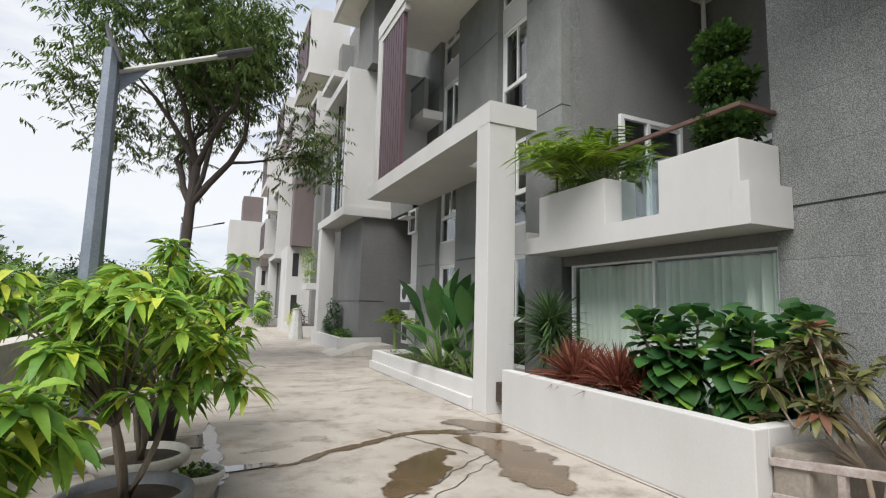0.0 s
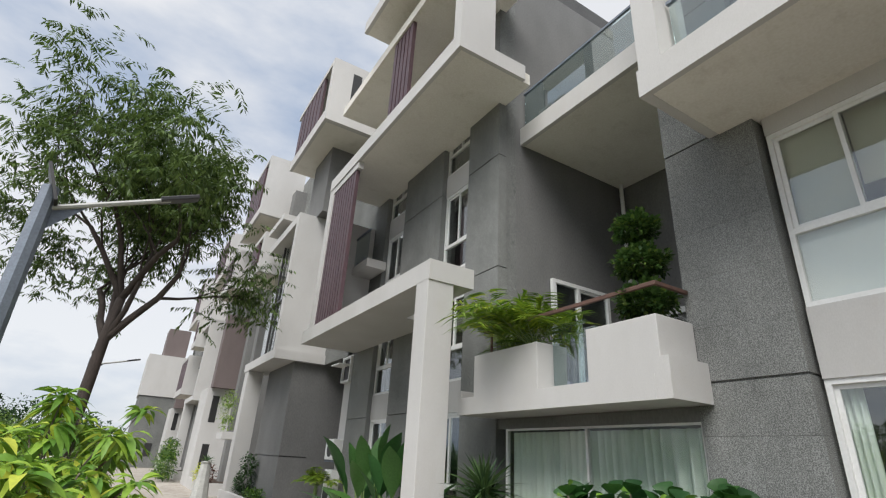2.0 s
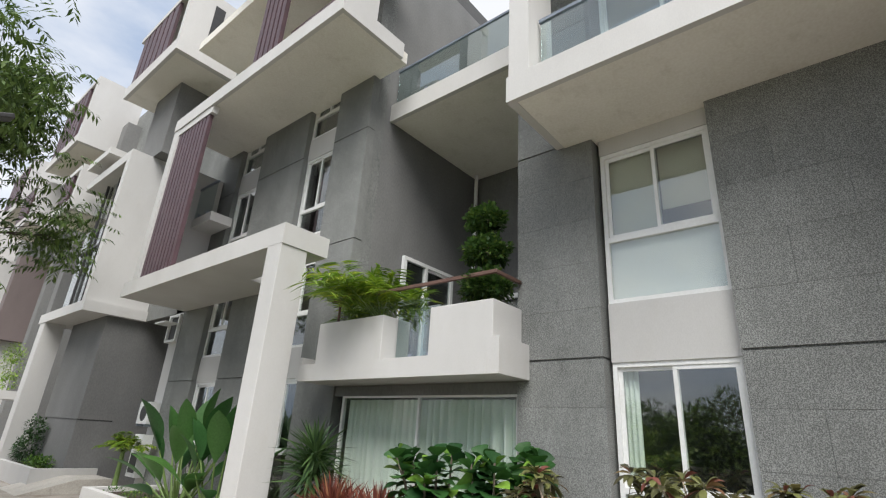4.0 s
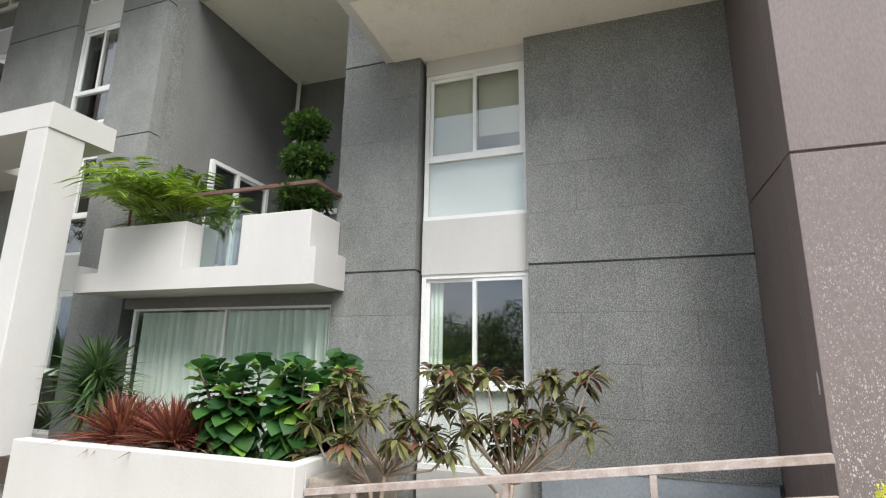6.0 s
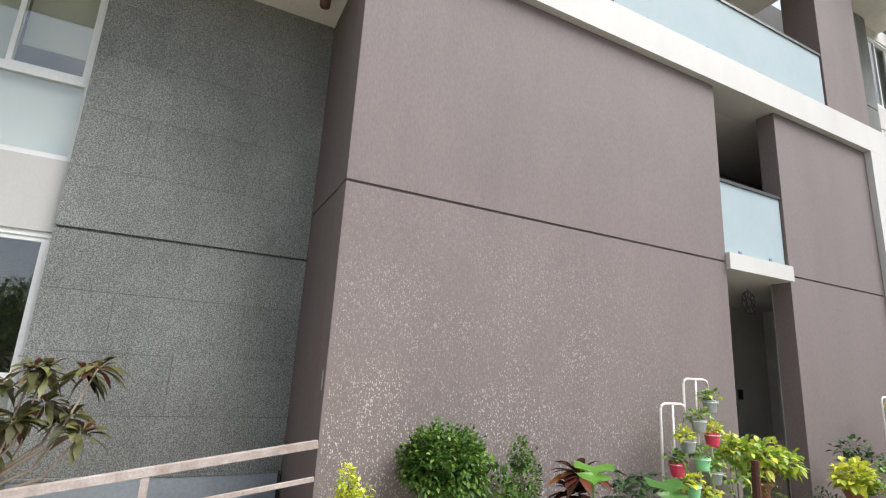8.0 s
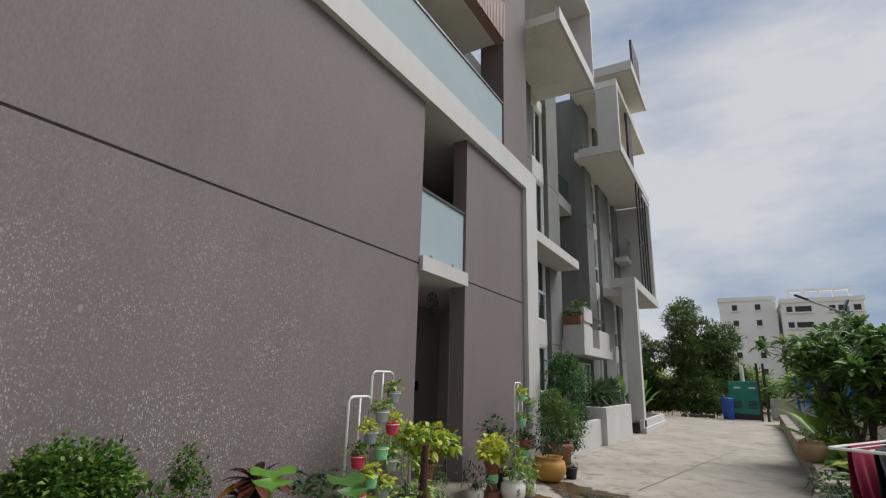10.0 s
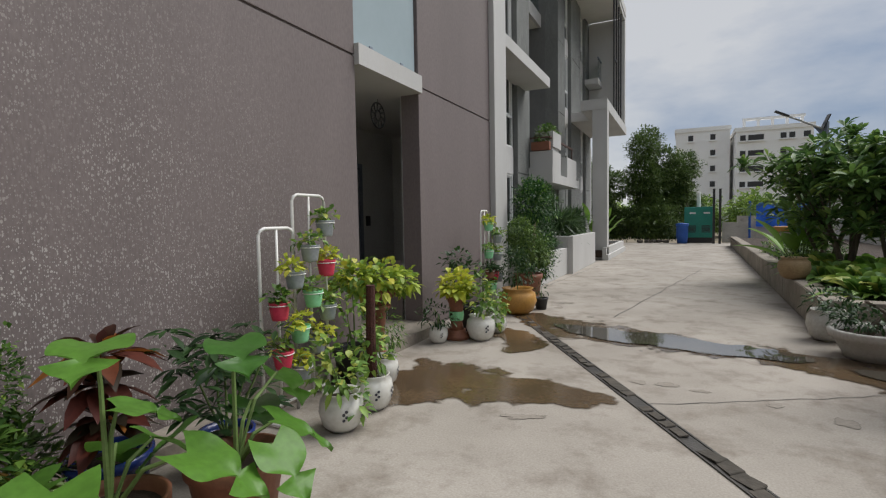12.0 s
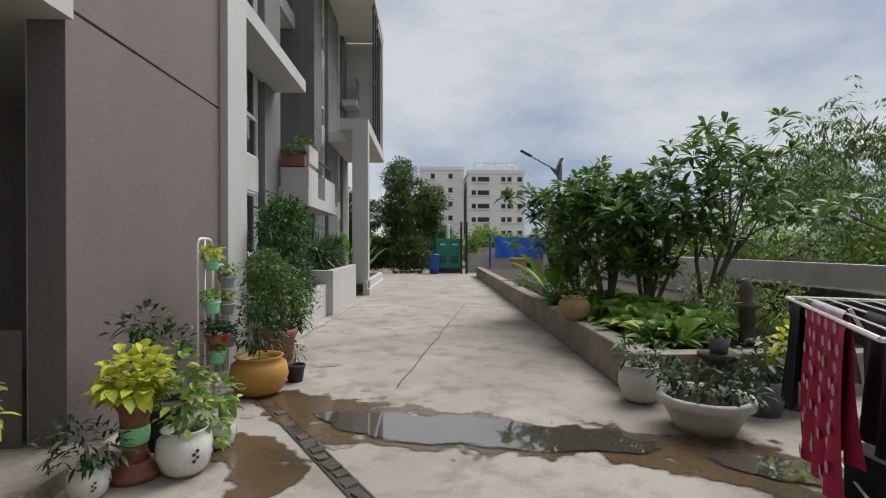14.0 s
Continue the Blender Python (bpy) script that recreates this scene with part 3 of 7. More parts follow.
def blob(cx, cy, rx, ry, seed, z, wob=0.35, turn=0.0, n=64):
    """An irregular flat patch, with a rim attribute that falls from 1 inside to 0 at its edge."""
    bm = bmesh.new()
    lay = bm.verts.layers.float.new("rim")
    rings = []
    for f0, val in ((0.35, 1.0), (0.7, 0.62), (1.2, 0.0)):
        ring = []
        for k in range(n):
            a = 2 * math.pi * k / n
            f = f0 * (1 + wob * noise.noise((math.cos(a) * 1.6 + seed, math.sin(a) * 1.6, seed)) + 0.4 * wob * noise.noise((math.cos(a) * 5, math.sin(a) * 5, seed)))
            x, y = rx * f * math.cos(a), ry * f * math.sin(a)
            c, s = math.cos(turn), math.sin(turn)
            v = bm.verts.new((cx + c * x - s * y, cy + s * x + c * y, z))
            v[lay] = val
            ring.append(v)
        rings.append(ring)
    bm.faces.new(rings[0])
    for u, w in zip(rings, rings[1:]):
        for k in range(n):
            bm.faces.new((u[k], w[k], w[(k + 1) % n], u[(k + 1) % n]))
    return bm


def ribbon(points, z):
    """A winding flat patch along points (x, y, half width), with the same rim attribute."""
    bm = bmesh.new()
    lay = bm.verts.layers.float.new("rim")
    P = []
    for i in range(len(points) - 1):
        p0, p1, p2, p3 = (Vector(points[max(0, min(len(points) - 1, i + q))]) for q in (-1, 0, 1, 2))
        for k in range(8):
            s = k / 8
            P.append(0.5 * (2 * p1 + (p2 - p0) * s + (2 * p0 - 5 * p1 + 4 * p2 - p3) * s * s + (3 * p1 - p0 - 3 * p2 + p3) * s ** 3))
    P.append(Vector(points[-1]))
    rows = []
    for i, p in enumerate(P):
        d = P[min(i + 1, len(P) - 1)] - P[max(i - 1, 0)]
        n = Vector((-d.y, d.x, 0)).normalized()
        end = min(1.0, min(i, len(P) - 1 - i) / 4)
        row = []
        for u, val in ((-1, 0), (-0.55, 0.62), (0, 1), (0.55, 0.62), (1, 0)):
            hw = abs(p.z) * 1.25 * (1 + 0.35 * noise.noise((p.x * 2.1, p.y * 2.1, 3.0 + u)))
            v = bm.verts.new((p.x + n.x * u * hw, p.y + n.y * u * hw, z))
            v[lay] = val * end
            row.append(v)
        rows.append(row)
    for r0, r1 in zip(rows, rows[1:]):
        for j in range(4):
            bm.faces.new((r0[j], r1[j], r1[j + 1], r0[j + 1]))
    return bm


WET = [[(5.3, -5.3, 0.3), (5.0, -5.75, 0.62), (4.5, -6.1, 0.82), (3.9, -6.15, 0.5), (3.3, -6.2, 0.3), (2.75, -6.1, 0.14)],
       [(4.95, -9.85, 0.25), (4.3, -9.25, 0.45), (3.4, -8.75, 0.6), (2.5, -8.45, 0.5), (1.6, -8.25, 0.46), (0.8, -7.9, 0.56), (0.2, -7.5, 0.6), (-0.8, -7.0, 0.5)],
       [(4.75, -8.6, 0.25), (4.3, -7.95, 0.34), (4.05, -7.25, 0.25)],
       [(2.0, 5.82, 0.05), (2.4, 5.89, 0.07), (2.78, 6.16, 0.08), (3.36, 6.4, 0.09), (3.86, 6.63, 0.08), (4.4, 6.55, 0.14), (4.9, 6.3, 0.2)],
       [(3.0, 4.5, 0.2), (3.35, 5.05, 0.3), (3.8, 5.6, 0.28), (4.15, 5.85, 0.12)],
       [(4.3, 6.35, 0.16), (4.75, 5.75, 0.3), (4.65, 4.85, 0.42), (4.4, 4.1, 0.3)],
       [(4.6, 7.2, 0.15), (4.95, 6.8, 0.3), (5.25, 6.2, 0.15)],
       [(1.54, 8.1, 0.07), (1.57, 7.2, 0.12), (1.6, 6.3, 0.12), (1.63, 5.2, 0.1)]]
for k, pts in enumerate(WET):
    tagged(part("wet_patch", ribbon(pts, 0.006 + 0.0006 * k), WETCON), "dark wet patch drying on the concrete", "wet patch", "wet patches", kind="structure")
for k, pts in enumerate([[(4.2, -9.1, 0.08), (3.75, -8.85, 0.24), (3.2, -8.65, 0.4), (2.4, -8.45, 0.38), (1.7, -8.3, 0.34), (1.1, -8.1, 0.16)], [(1.05, -8.0, 0.12), (0.5, -7.7, 0.26), (0.0, -7.45, 0.14)], [(1.45, 5.85, 0.06), (1.8, 5.9, 0.1), (2.3, 5.9, 0.05)]]):
    tagged(part("puddle", ribbon(pts, 0.016 + 0.0006 * k), WATER), "shallow rain puddle reflecting the sky", "puddle", "puddles", kind="structure")
# Faint scuffs
rs = np.random.default_rng(5)
for k in range(26):
    tagged(part("stain", blob(rs.uniform(1.0, 5.0), rs.uniform(-14, -5), rs.uniform(0.05, 0.2), rs.uniform(0.04, 0.1), k * 1.3, 0.003 + 0.0001 * k, 0.6, rs.uniform(-0.4, 0.4)), STAIN), "small grey stain on the concrete", "stain", "paving stains")
for k in range(16):
    tagged(part("stain", blob(rs.uniform(2.0, 5.0), rs.uniform(6, 18), rs.uniform(0.1, 0.5), rs.uniform(0.05, 0.14), k * 1.7, 0.003 + 0.0001 * k, 0.6, rs.uniform(-0.4, 0.4)), STAIN), "small grey stain on the concrete", "stain", "paving stains")

# Drain channel across the paving
drain = thing("drain_channel", "open concrete drain channel with loose dark cover pieces", "drain", (0, 0, 0))
dv = Vector((4.7 - 1.78, -9.45 + 4.62, 0))
dang = math.atan2(dv.y, dv.x)
dm = Matrix.Translation((1.78, -4.62, 0)) @ Matrix.Rotation(dang, 4, "Z")
bm = boxes((0, dv.length, -0.07, -0.055, 0.002, 0.010), (0, dv.length, 0.055, 0.07, 0.002, 0.010))
bm.transform(dm)
part("edge_strip", bm, DRAINMAT, drain)
bm = boxes((0, dv.length, -0.055, 0.055, 0.001, 0.005))
bm.transform(dm)
part("channel_bed", bm, DRAINMAT, drain)
cover_mes = []
for q, (hl, hw) in enumerate(((0.05, 0.046), (0.09, 0.05), (0.035, 0.03), (0.07, 0.036), (0.12, 0.048))):
    bm = boxes((-hl, hl, -hw, hw, 0, 0.013), bevel=0.005)
    for vv in bm.verts:
        vv.co += Vector((noise.noise(vv.co * 25 + Vector((q, 0, 0))), noise.noise(vv.co * 25 + Vector((0, q, 3))), 0)) * 0.018
    me = mesh_from(bm, "cover_piece")
    me.materials.append(STONEWALL)
    cover_mes.append(me)
k = 0.08
while k < dv.length - 0.1:
    q = random.choice((0, 0, 1, 3))
    o = part("cover_piece", cover_mes[q], STONEWALL, drain)
    o.matrix_local = dm @ pose(k, random.uniform(-0.015, 0.015), 0.005, random.uniform(-7, 7), random.uniform(-5, 5), random.uniform(-9, 9))
    k += random.choice((0.15, 0.17, 0.2, 0.36))


# ---- the two wings, mirrored about the brown entrance block ----
class Wing:
    def __init__(self, right):
        self.right = right

    def y(self, y):
        return -12.9 - y if self.right else y

    def x(self, x):
        return x - 0.5 if self.right else x

    def b(self, x0, x1, y0, y1, z0, z1):
        return (self.x(x0), self.x(x1), self.y(y0), self.y(y1), z0, z1)


COUNT = {"wall": 0, "window": 0, "trim": 0, "slab": 0}


def numbered(kind):
    COUNT[kind] += 1
    return f"{kind}_{COUNT[kind]}"


def clad_wall(w, y0, y1, tops, panels=True, x0=7.12, x1=7.6, z0=0.0):
    """A grey clad pier between y0 and y1, cut by dark grooves at the given heights (the last is its top)."""
    zs = [z0] + [z for z in tops]
    wall = structure(numbered("wall"), "grey granulated stone-textured pier with thin joints", GRANITE, w.b(x0 + 0.03, x1, y0 + 0.015, y1 - 0.015, z0, tops[-1]))
    for a, b in zip(zs, zs[1:]):
        if not panels:
            part("cladding_block", boxes(w.b(x0, x0 + 0.2, y0, y1, a + 0.012, b - 0.012)), GRANITE, wall)
            continue
        nz = max(1, round((b - a) / 0.58))
        ny = max(1, round((y1 - y0) / 0.95))
        hz = (b - a - 0.024) / nz
        for i in range(nz):
            cuts = [y0] + [y0 + (y1 - y0) * (j + (0.5 if i % 2 else 0.0)) / ny for j in range(0 if i % 2 else 1, ny)] + [y1]
            for c0, c1 in zip(cuts, cuts[1:]):
                if c1 - c0 > 0.05:
                    g0, g1 = (0.0 if c0 == y0 else 0.0015), (0.0 if c1 == y1 else 0.0015)
                    part("cladding_panel", boxes(w.b(x0, x1 - 0.02, c0 + g0, c1 - g1, a + 0.012 + i * hz + 0.0015, a + 0.012 + (i + 1) * hz - 0.0015)), GRANITE, wall)
    return wall


def window(w, y0, y1, z0, z1, x=7.26, transom=None, split=0.5, blind=None, low_blind=None, label="white framed sliding window with tinted glass"):
    """Frame with two sliding lights above a transom and one fixed light under it."""
    t = thing(numbered("window"), label, "window", (0, 0, 0), kind="structure")
    f, d = 0.055, 0.07
    tr = transom if transom else z0
    ym = y0 + (y1 - y0) * split
    bars = [(x, x + d, y0, y0 + f, z0, z1), (x, x + d, y1 - f, y1, z0, z1), (x, x + d, y0 + f, y1 - f, z1 - f, z1), (x, x + d, y0 + f, y1 - f, z0, z0 + f)]
    if transom:
        bars.append((x, x + d, y0 + f, y1 - f, tr - f * 0.6, tr + f * 0.6))
    part("window_frame", boxes(*(w.b(*q) for q in bars)), UPVC, t)
    lo = tr + (0.033 if transom else f)
    for a, b, dx in ((y0 + f, ym + 0.025, 0.012), (ym - 0.025, y1 - f, 0.04)):
        s = 0.045
        sash = part("sash", boxes(*(w.b(x + dx, x + dx + 0.026, *q) for q in ((a, a + s, lo, z1 - f), (b - s, b, lo, z1 - f), (a + s, b - s, z1 - f - s, z1 - f), (a + s, b - s, lo, lo + s)))), UPVC, t)
        pane = part("pane", boxes(w.b(x + dx + 0.010, x + dx + 0.016, a + s, b - s, lo + s, z1 - f - s)), GLASS, sash)
        pane.visible_shadow = False
    if transom:
        pane = part("pane", boxes(w.b(x + 0.03, x + 0.036, y0 + f, y1 - f, z0 + f, tr - f * 0.6)), GLASS, t)
        pane.visible_shadow = False
    if blind:
        part("blind", boxes(w.b(x + 0.12, x + 0.13, ym + 0.01, y1 - 0.02, z1 - (z1 - lo) * blind, z1 - 0.02)), BLIND, t, "cream roller blind drawn down")
        part("blind", boxes(w.b(x + 0.19, x + 0.2, y0 + 0.02, ym - 0.01, z1 - (z1 - lo) * 0.74, z1 - 0.02)), BLIND, t, "cream roller blind drawn part of the way down")
    if low_blind and z0 < 1:
        cv = bmesh.new()
        cols = []
        for i in range(18):
            cx, cy = w.x(x + 0.16 + 0.03 * math.sin(i * 1.3)), w.y(y1 - 0.04 - 0.012 * i)
            cols.append((cv.verts.new((cx, cy, lo)), cv.verts.new((cx, cy, z1 - 0.05))))
        for q, r in zip(cols, cols[1:]):
            cv.faces.new((q[0], r[0], r[1], q[1]))
        part("curtain", cv, CURTAIN, t, "pale curtain gathered at one side", smooth=True)
    if low_blind:
        part("blind", boxes(w.b(x + 0.10, x + 0.11, y0 + 0.02, y1 - 0.02, z0 + 0.03, tr - 0.02)), low_blind, t, "pale pleated blind behind the fixed light")
    return t


def window_strip(w, y0, y1, rows, spandrels, blinds=True):
    for z0, z1, tr in rows:
        window(w, y0, y1, z0, z1, transom=tr, blind=0.98 if (blinds and z0 > 3) else None, low_blind=PALEBLIND if blinds else None)
    for z0, z1 in spandrels:
        structure(numbered("wall"), "smooth white spandrel panel under the window", WHITE, w.b(7.24, 7.5, y0, y1, z0, z1))


def slatted(w, parent_label, x, y0, y1, z0, z1, n):
    t = thing("louvre_screen", parent_label, "louvre screen", (0, 0, 0))
    for i in range(n):
        c = y0 + (y1 - y0) * (i + 0.5) / n
        h = (y1 - y0) / n * 0.36
        part("slat", boxes(w.b(x, x + 0.10, c - h, c + h, z0, z1)), PURPLE, t)
    return t


def glass_rail(w, x, y0, y1, z0, z1, mat=None, rail=None, posts=2):
    t = thing("glass_balustrade", "frameless glass balcony balustrade with a thin metal handrail", "balustrade", (0, 0, 0))
    pane = part("pane", boxes(w.b(x, x + 0.012, y0, y1, z0, z1 - 0.05)), mat or RAILGLASS, t)
    part("handrail", boxes(w.b(x - 0.02, x + 0.035, y0 - 0.02, y1 + 0.02, z1 - 0.05, z1)), rail or STEEL, t)
    for i in range(posts):
        c = y0 + (y1 - y0) * (i + 0.5) / posts
        part("clamp", boxes(w.b(x - 0.012, x + 0.024, c - 0.03, c + 0.03, z0 - 0.02, z0 + 0.08)), STEEL, t)
    return t


# Solid core behind the glazing; its dark colour stands in for room shade.
structure("wall_core", "dark block behind the windows, coloured as the shade of unlit rooms", DARKROOM, (8.9, 20.0, 7.9, 60.0, 0.0, 15.0), (8.9, 20.0, -16.4, 3.5, 0.0, 13.0), (8.9, 20.0, -34.0, -20.8, 0, 15.0), (11.4, 20.0, 3.5, 7.9, 0, 13.0), (11.4, 20.0, -20.8, -16.4, 0, 13.0))


def build_wing(right):
    w = Wing(right)
    near = not right
    # Piers and window strips beside the brown block
    clad_wall(w, -1.19, 1.15, (2.83, 5.9), panels=near)
    window_strip(w, 1.15, 2.55, ((0.45, 2.78, 1.4), (3.5, 5.62, 4.35)), ((0.0, 0.45), (2.78, 3.5), (5.62, 5.9)), blinds=near)
    clad_wall(w, 2.6, 3.79, (2.83, 5.9, 8.05, 13.0), panels=near)
    # The framed bay over them
    if near:
        structure(numbered("slab"), "cream projecting bay slab with a white fascia over the windows", SOFFIT, w.b(5.82, 7.6, -1.19, 3.0, 5.86, 6.15), category="slab")
        structure(numbered("trim"), "white painted fascia of the projecting bay", WHITE, w.b(5.74, 5.82, -1.19, 3.12, 5.855, 6.24), w.b(5.82, 7.1, 3.0, 3.12, 5.855, 6.24), category="fascia")
        structure(numbered("wall"), "white upright fin of the projecting bay", WHITE, w.b(5.76, 6.4, 2.80, 3.10, 6.24, 9.4))
        structure(numbered("wall"), "dark grey plaster wall of the upper bay", DARKGREY, w.b(7.3, 7.6, -1.19, 2.6, 6.15, 12.0))
        window(w, 0.6, 2.4, 6.4, 8.6, x=7.22)
        glass_rail(w, 6.0, -1.1, 2.75, 6.2, 7.2)
        structure(numbered("slab"), "cream slab over the upper bay", SOFFIT, w.b(5.8, 7.6, -1.19, 3.1, 9.3, 9.6), category="slab")
        pipe = part("drain_spout", tube([(6.6, -0.95, 5.9), (6.6, -0.95, 5.72)], [0.07, 0.06], 14), RUST, None, smooth=True)
        tagged(pipe, "short rusty drain spout under the bay slab", "drain spout")
    else:
        structure(numbered("slab"), "white canopy slab over the window beside the entrance block", WHITE, (5.9, 6.7, -16.25, -11.7, 5.23, 5.5), category="slab")
        clad_wall(w, -1.19, 1.15, (8.3, 11.0), panels=False, z0=5.9)
        window(w, 1.15, 2.55, 6.2, 8.0)
        window(w, 1.15, 2.55, 8.6, 10.6)
        structure(numbered("wall"), "smooth white spandrel panel between windows", WHITE, w.b(7.24, 7.5, 1.15, 2.55, 8.0, 8.6), w.b(7.24, 7.5, 1.15, 2.55, 5.9, 6.2), w.b(7.24, 7.5, 1.15, 2.55, 10.6, 11.0))
        structure(numbered("slab"), "cream underside of the high box bay", SOFFIT, (4.95, 7.2, -15.0, -11.4, 10.85, 11.1), category="slab")
        structure(numbered("trim"), "pale frame of the high box bay", WHITE, (4.85, 4.95, -15.0, -11.4, 10.83, 11.2), (4.85, 5.6, -15.1, -14.95, 10.83, 13.6), (4.85, 7.2, -15.1, -11.4, 13.6, 13.9), category="fascia")
    # Double-height balcony recess
    structure(numbered("wall"), "dark grey side wall of the balcony recess", DARKGREY, w.b(7.3, 11.4, 7.60, 7.9, 0, 14.0))
    structure(numbered("wall"), "dark grey side wall of the balcony recess", DARKGREY, w.b(7.6, 11.4, 3.5, 3.79, 2.8, 14.0))
    structure(numbered("wall"), "dark grey rear wall of the balcony recess", DARKGREY, w.b(11.1, 11.4, 3.79, 7.6, 2.8, 14.0))
    structure(numbered("slab"), "pale stained balcony slab", SOFFIT, w.b(7.84, 11.1, 3.79, 7.6, 8.55, 8.9), category="slab")
    structure(numbered("trim"), "stained white fascia of the upper balcony", WHITE, w.b(7.74, 7.84, 3.79, 7.6, 8.53, 8.98), category="fascia")
    glass_rail(w, 7.8, 3.85, 7.5, 9.0, 9.95)
    window(w, 6.3, 7.5, 9.2, 11.0, x=11.0)
    door = thing("door_1" if near else "door_2", "white framed sliding glass door onto the balcony", "door", kind="structure")
    part("door_frame", boxes(*(w.b(11.0, 11.08, *q) for q in ((4.0, 4.1, 2.8, 5.0), (5.6, 5.7, 2.8, 5.0), (7.3, 7.4, 2.8, 5.0), (4.0, 7.4, 5.0, 5.12)))), UPVC, door)
    part("pane", boxes(w.b(11.03, 11.04, 4.1, 5.6, 2.82, 5.0)), GLASS, door)
    part("pane", boxes(w.b(11.03, 11.04, 5.7, 7.3, 2.82, 5.0)), GLASS, door)
    screen = thing("glass_partition", "white framed glass door in the side of the balcony recess", "partition")
    part("frame", boxes(*(w.b(*q) for q in ((8.5, 8.58, 7.5, 7.58, 2.85, 5.5), (10.12, 10.2, 7.5, 7.58, 2.85, 5.5), (8.58, 10.12, 7.5, 7.58, 5.42, 5.5), (9.2, 9.27, 7.5, 7.58, 2.85, 5.42)))), UPVC, screen)
    part("sash", boxes(*(w.b(*q) for q in ((8.58, 8.63, 7.53, 7.57, 2.9, 5.42), (9.27, 9.32, 7.53, 7.57, 2.9, 5.42), (9.32, 10.12, 7.53, 7.57, 5.36, 5.42)))), UPVC, screen)
    part("pane", boxes(w.b(8.58, 9.2, 7.545, 7.555, 2.9, 5.42)), GLASS, screen)
    part("pane", boxes(w.b(9.27, 10.12, 7.547, 7.557, 2.9, 5.42)), GLASS, screen)
    # Thin black sheet behind the panes paints in the darkness of a room.
    part("room_shade_sheet", boxes(w.b(8.5, 10.2, 7.585, 7.595, 2.85, 5.5)), BLACKMETAL, screen)
    pp = part("downpipe", tube([(w.x(10.9), w.y(7.45), 2.84), (w.x(10.9), w.y(7.45), 8.55)], 0.05), UPVC)
    tagged(pp, "white rainwater downpipe in the recess corner", "downpipe")
    # Lower balcony
    P = lambda x, y, z: (w.x(x), w.y(y), z)
    structure(numbered("slab"), "white balcony slab with a stepped end block", WHITE, w.b(6.4, 11.1, 3.8, 7.6, 2.59, 2.83), category="slab")
    structure(numbered("trim"), "white end block of the balcony", WHITE, w.b(6.396, 7.11, 3.6, 3.8, 2.585, 3.04), w.b(6.396, 6.9, 7.6, 7.7, 2.59, 2.98), w.b(6.392, 6.4, 3.8, 7.6, 2.585, 2.86), category="trim")
    for a, b in ((3.66, 4.77), (5.66, 7.27)):
        pb = thing("balcony_planter", "white painted masonry planter box on the balcony", "planter", (0, 0, 0), "balcony planters")
        part("box", boxes(w.b(6.41, 7.10 if a < 4 else 7.0, a + 0.05, b, 2.84, 3.53), bevel=0.012), WHITE, pb)
        part("soil", boxes(w.b(6.47, 6.95, a + 0.1, b - 0.06, 3.53, 3.534)), SOIL, pb)
    if right:
        tr = thing("balcony_trough", "white trough of foliage raised above the balcony planter", "planter", (0, 0, 0))
        part("box", boxes(w.b(6.44, 6.95, 3.9, 4.95, 3.66, 4.12), bevel=0.012), WHITE, tr)
        part("leg", boxes(w.b(6.5, 6.9, 4.0, 4.85, 3.53, 3.66)), WHITE, tr)
        part("leaves", bush_leaves([(w.x(6.7), w.y(4.1 + 0.25 * k), 4.22, 0.2, 0.2, 0.16) for k in range(4)], 900, 0.16, 0.05, 0.4, 1), L_BUSH, tr)
        tb = thing("terracotta_box", "terracotta plant box at the end of the balcony", "planter", (0, 0, 0))
        part("box", boxes(w.b(6.5, 7.05, 3.66, 3.86, 3.55, 3.8), bevel=0.02), TERRA, tb)
        part("leaves", bush_leaves([(w.x(6.75), w.y(3.76), 4.0, 0.2, 0.14, 0.2)], 900, 0.16, 0.05, 0.4, 1), L_BUSH, tb)
    glass_rail(w, 6.62, 4.79, 5.10, 2.88, 3.62, posts=1, rail=RAILGLASS)
    glass_rail(w, 6.7, 5.08, 5.68, 2.88, 3.78, posts=1, rail=RAILGLASS)
    rail = thing("balcony_handrail", "rust-brown metal handrail over the balcony planters", "handrail", (0, 0, 0))
    part("rail", boxes(w.b(6.48, 6.53, 3.72, 7.1, 3.90, 3.95), w.b(6.53, 7.11, 3.72, 3.77, 3.902, 3.948), bevel=0.006), RUST, rail)
    part("post", boxes(w.b(6.49, 6.52, 6.9, 6.93, 3.5, 3.90)), RUST, rail)
    # Curtained window under the balcony
    structure(numbered("wall"), "grey lintel over the curtained window", DARKGREY, w.b(7.16, 7.5, 3.79, 7.58, 2.42, 2.585))
    cw = thing(numbered("window"), "wide shop-like window with sage curtains drawn behind", "window", kind="structure")
    part("window_frame", boxes(*(w.b(7.18, 7.24, *q) for q in ((3.79, 3.84, 0.3, 2.44), (7.33, 7.38, 0.3, 2.44), (5.56, 5.60, 0.3, 2.44), (3.84, 7.33, 2.39, 2.44), (3.84, 7.33, 0.28, 0.34)))), UPVC, cw)
    for a, b in ((3.84, 5.56), (5.60, 7.33)):
        pn = part("pane", boxes(w.b(7.20, 7.206, a, b, 0.34, 2.39)), CLEARGLASS, cw)
        pn.visible_shadow = False
    cu = bmesh.new()
    n = 260
    prev = None
    for i in range(n + 1):
        yy = 3.86 + 3.44 * i / n
        xx = 7.35 + 0.06 * math.sin(i * 0.55 + 1.5 * math.sin(i * 0.11)) + 0.012 * math.sin(i * 2.1)
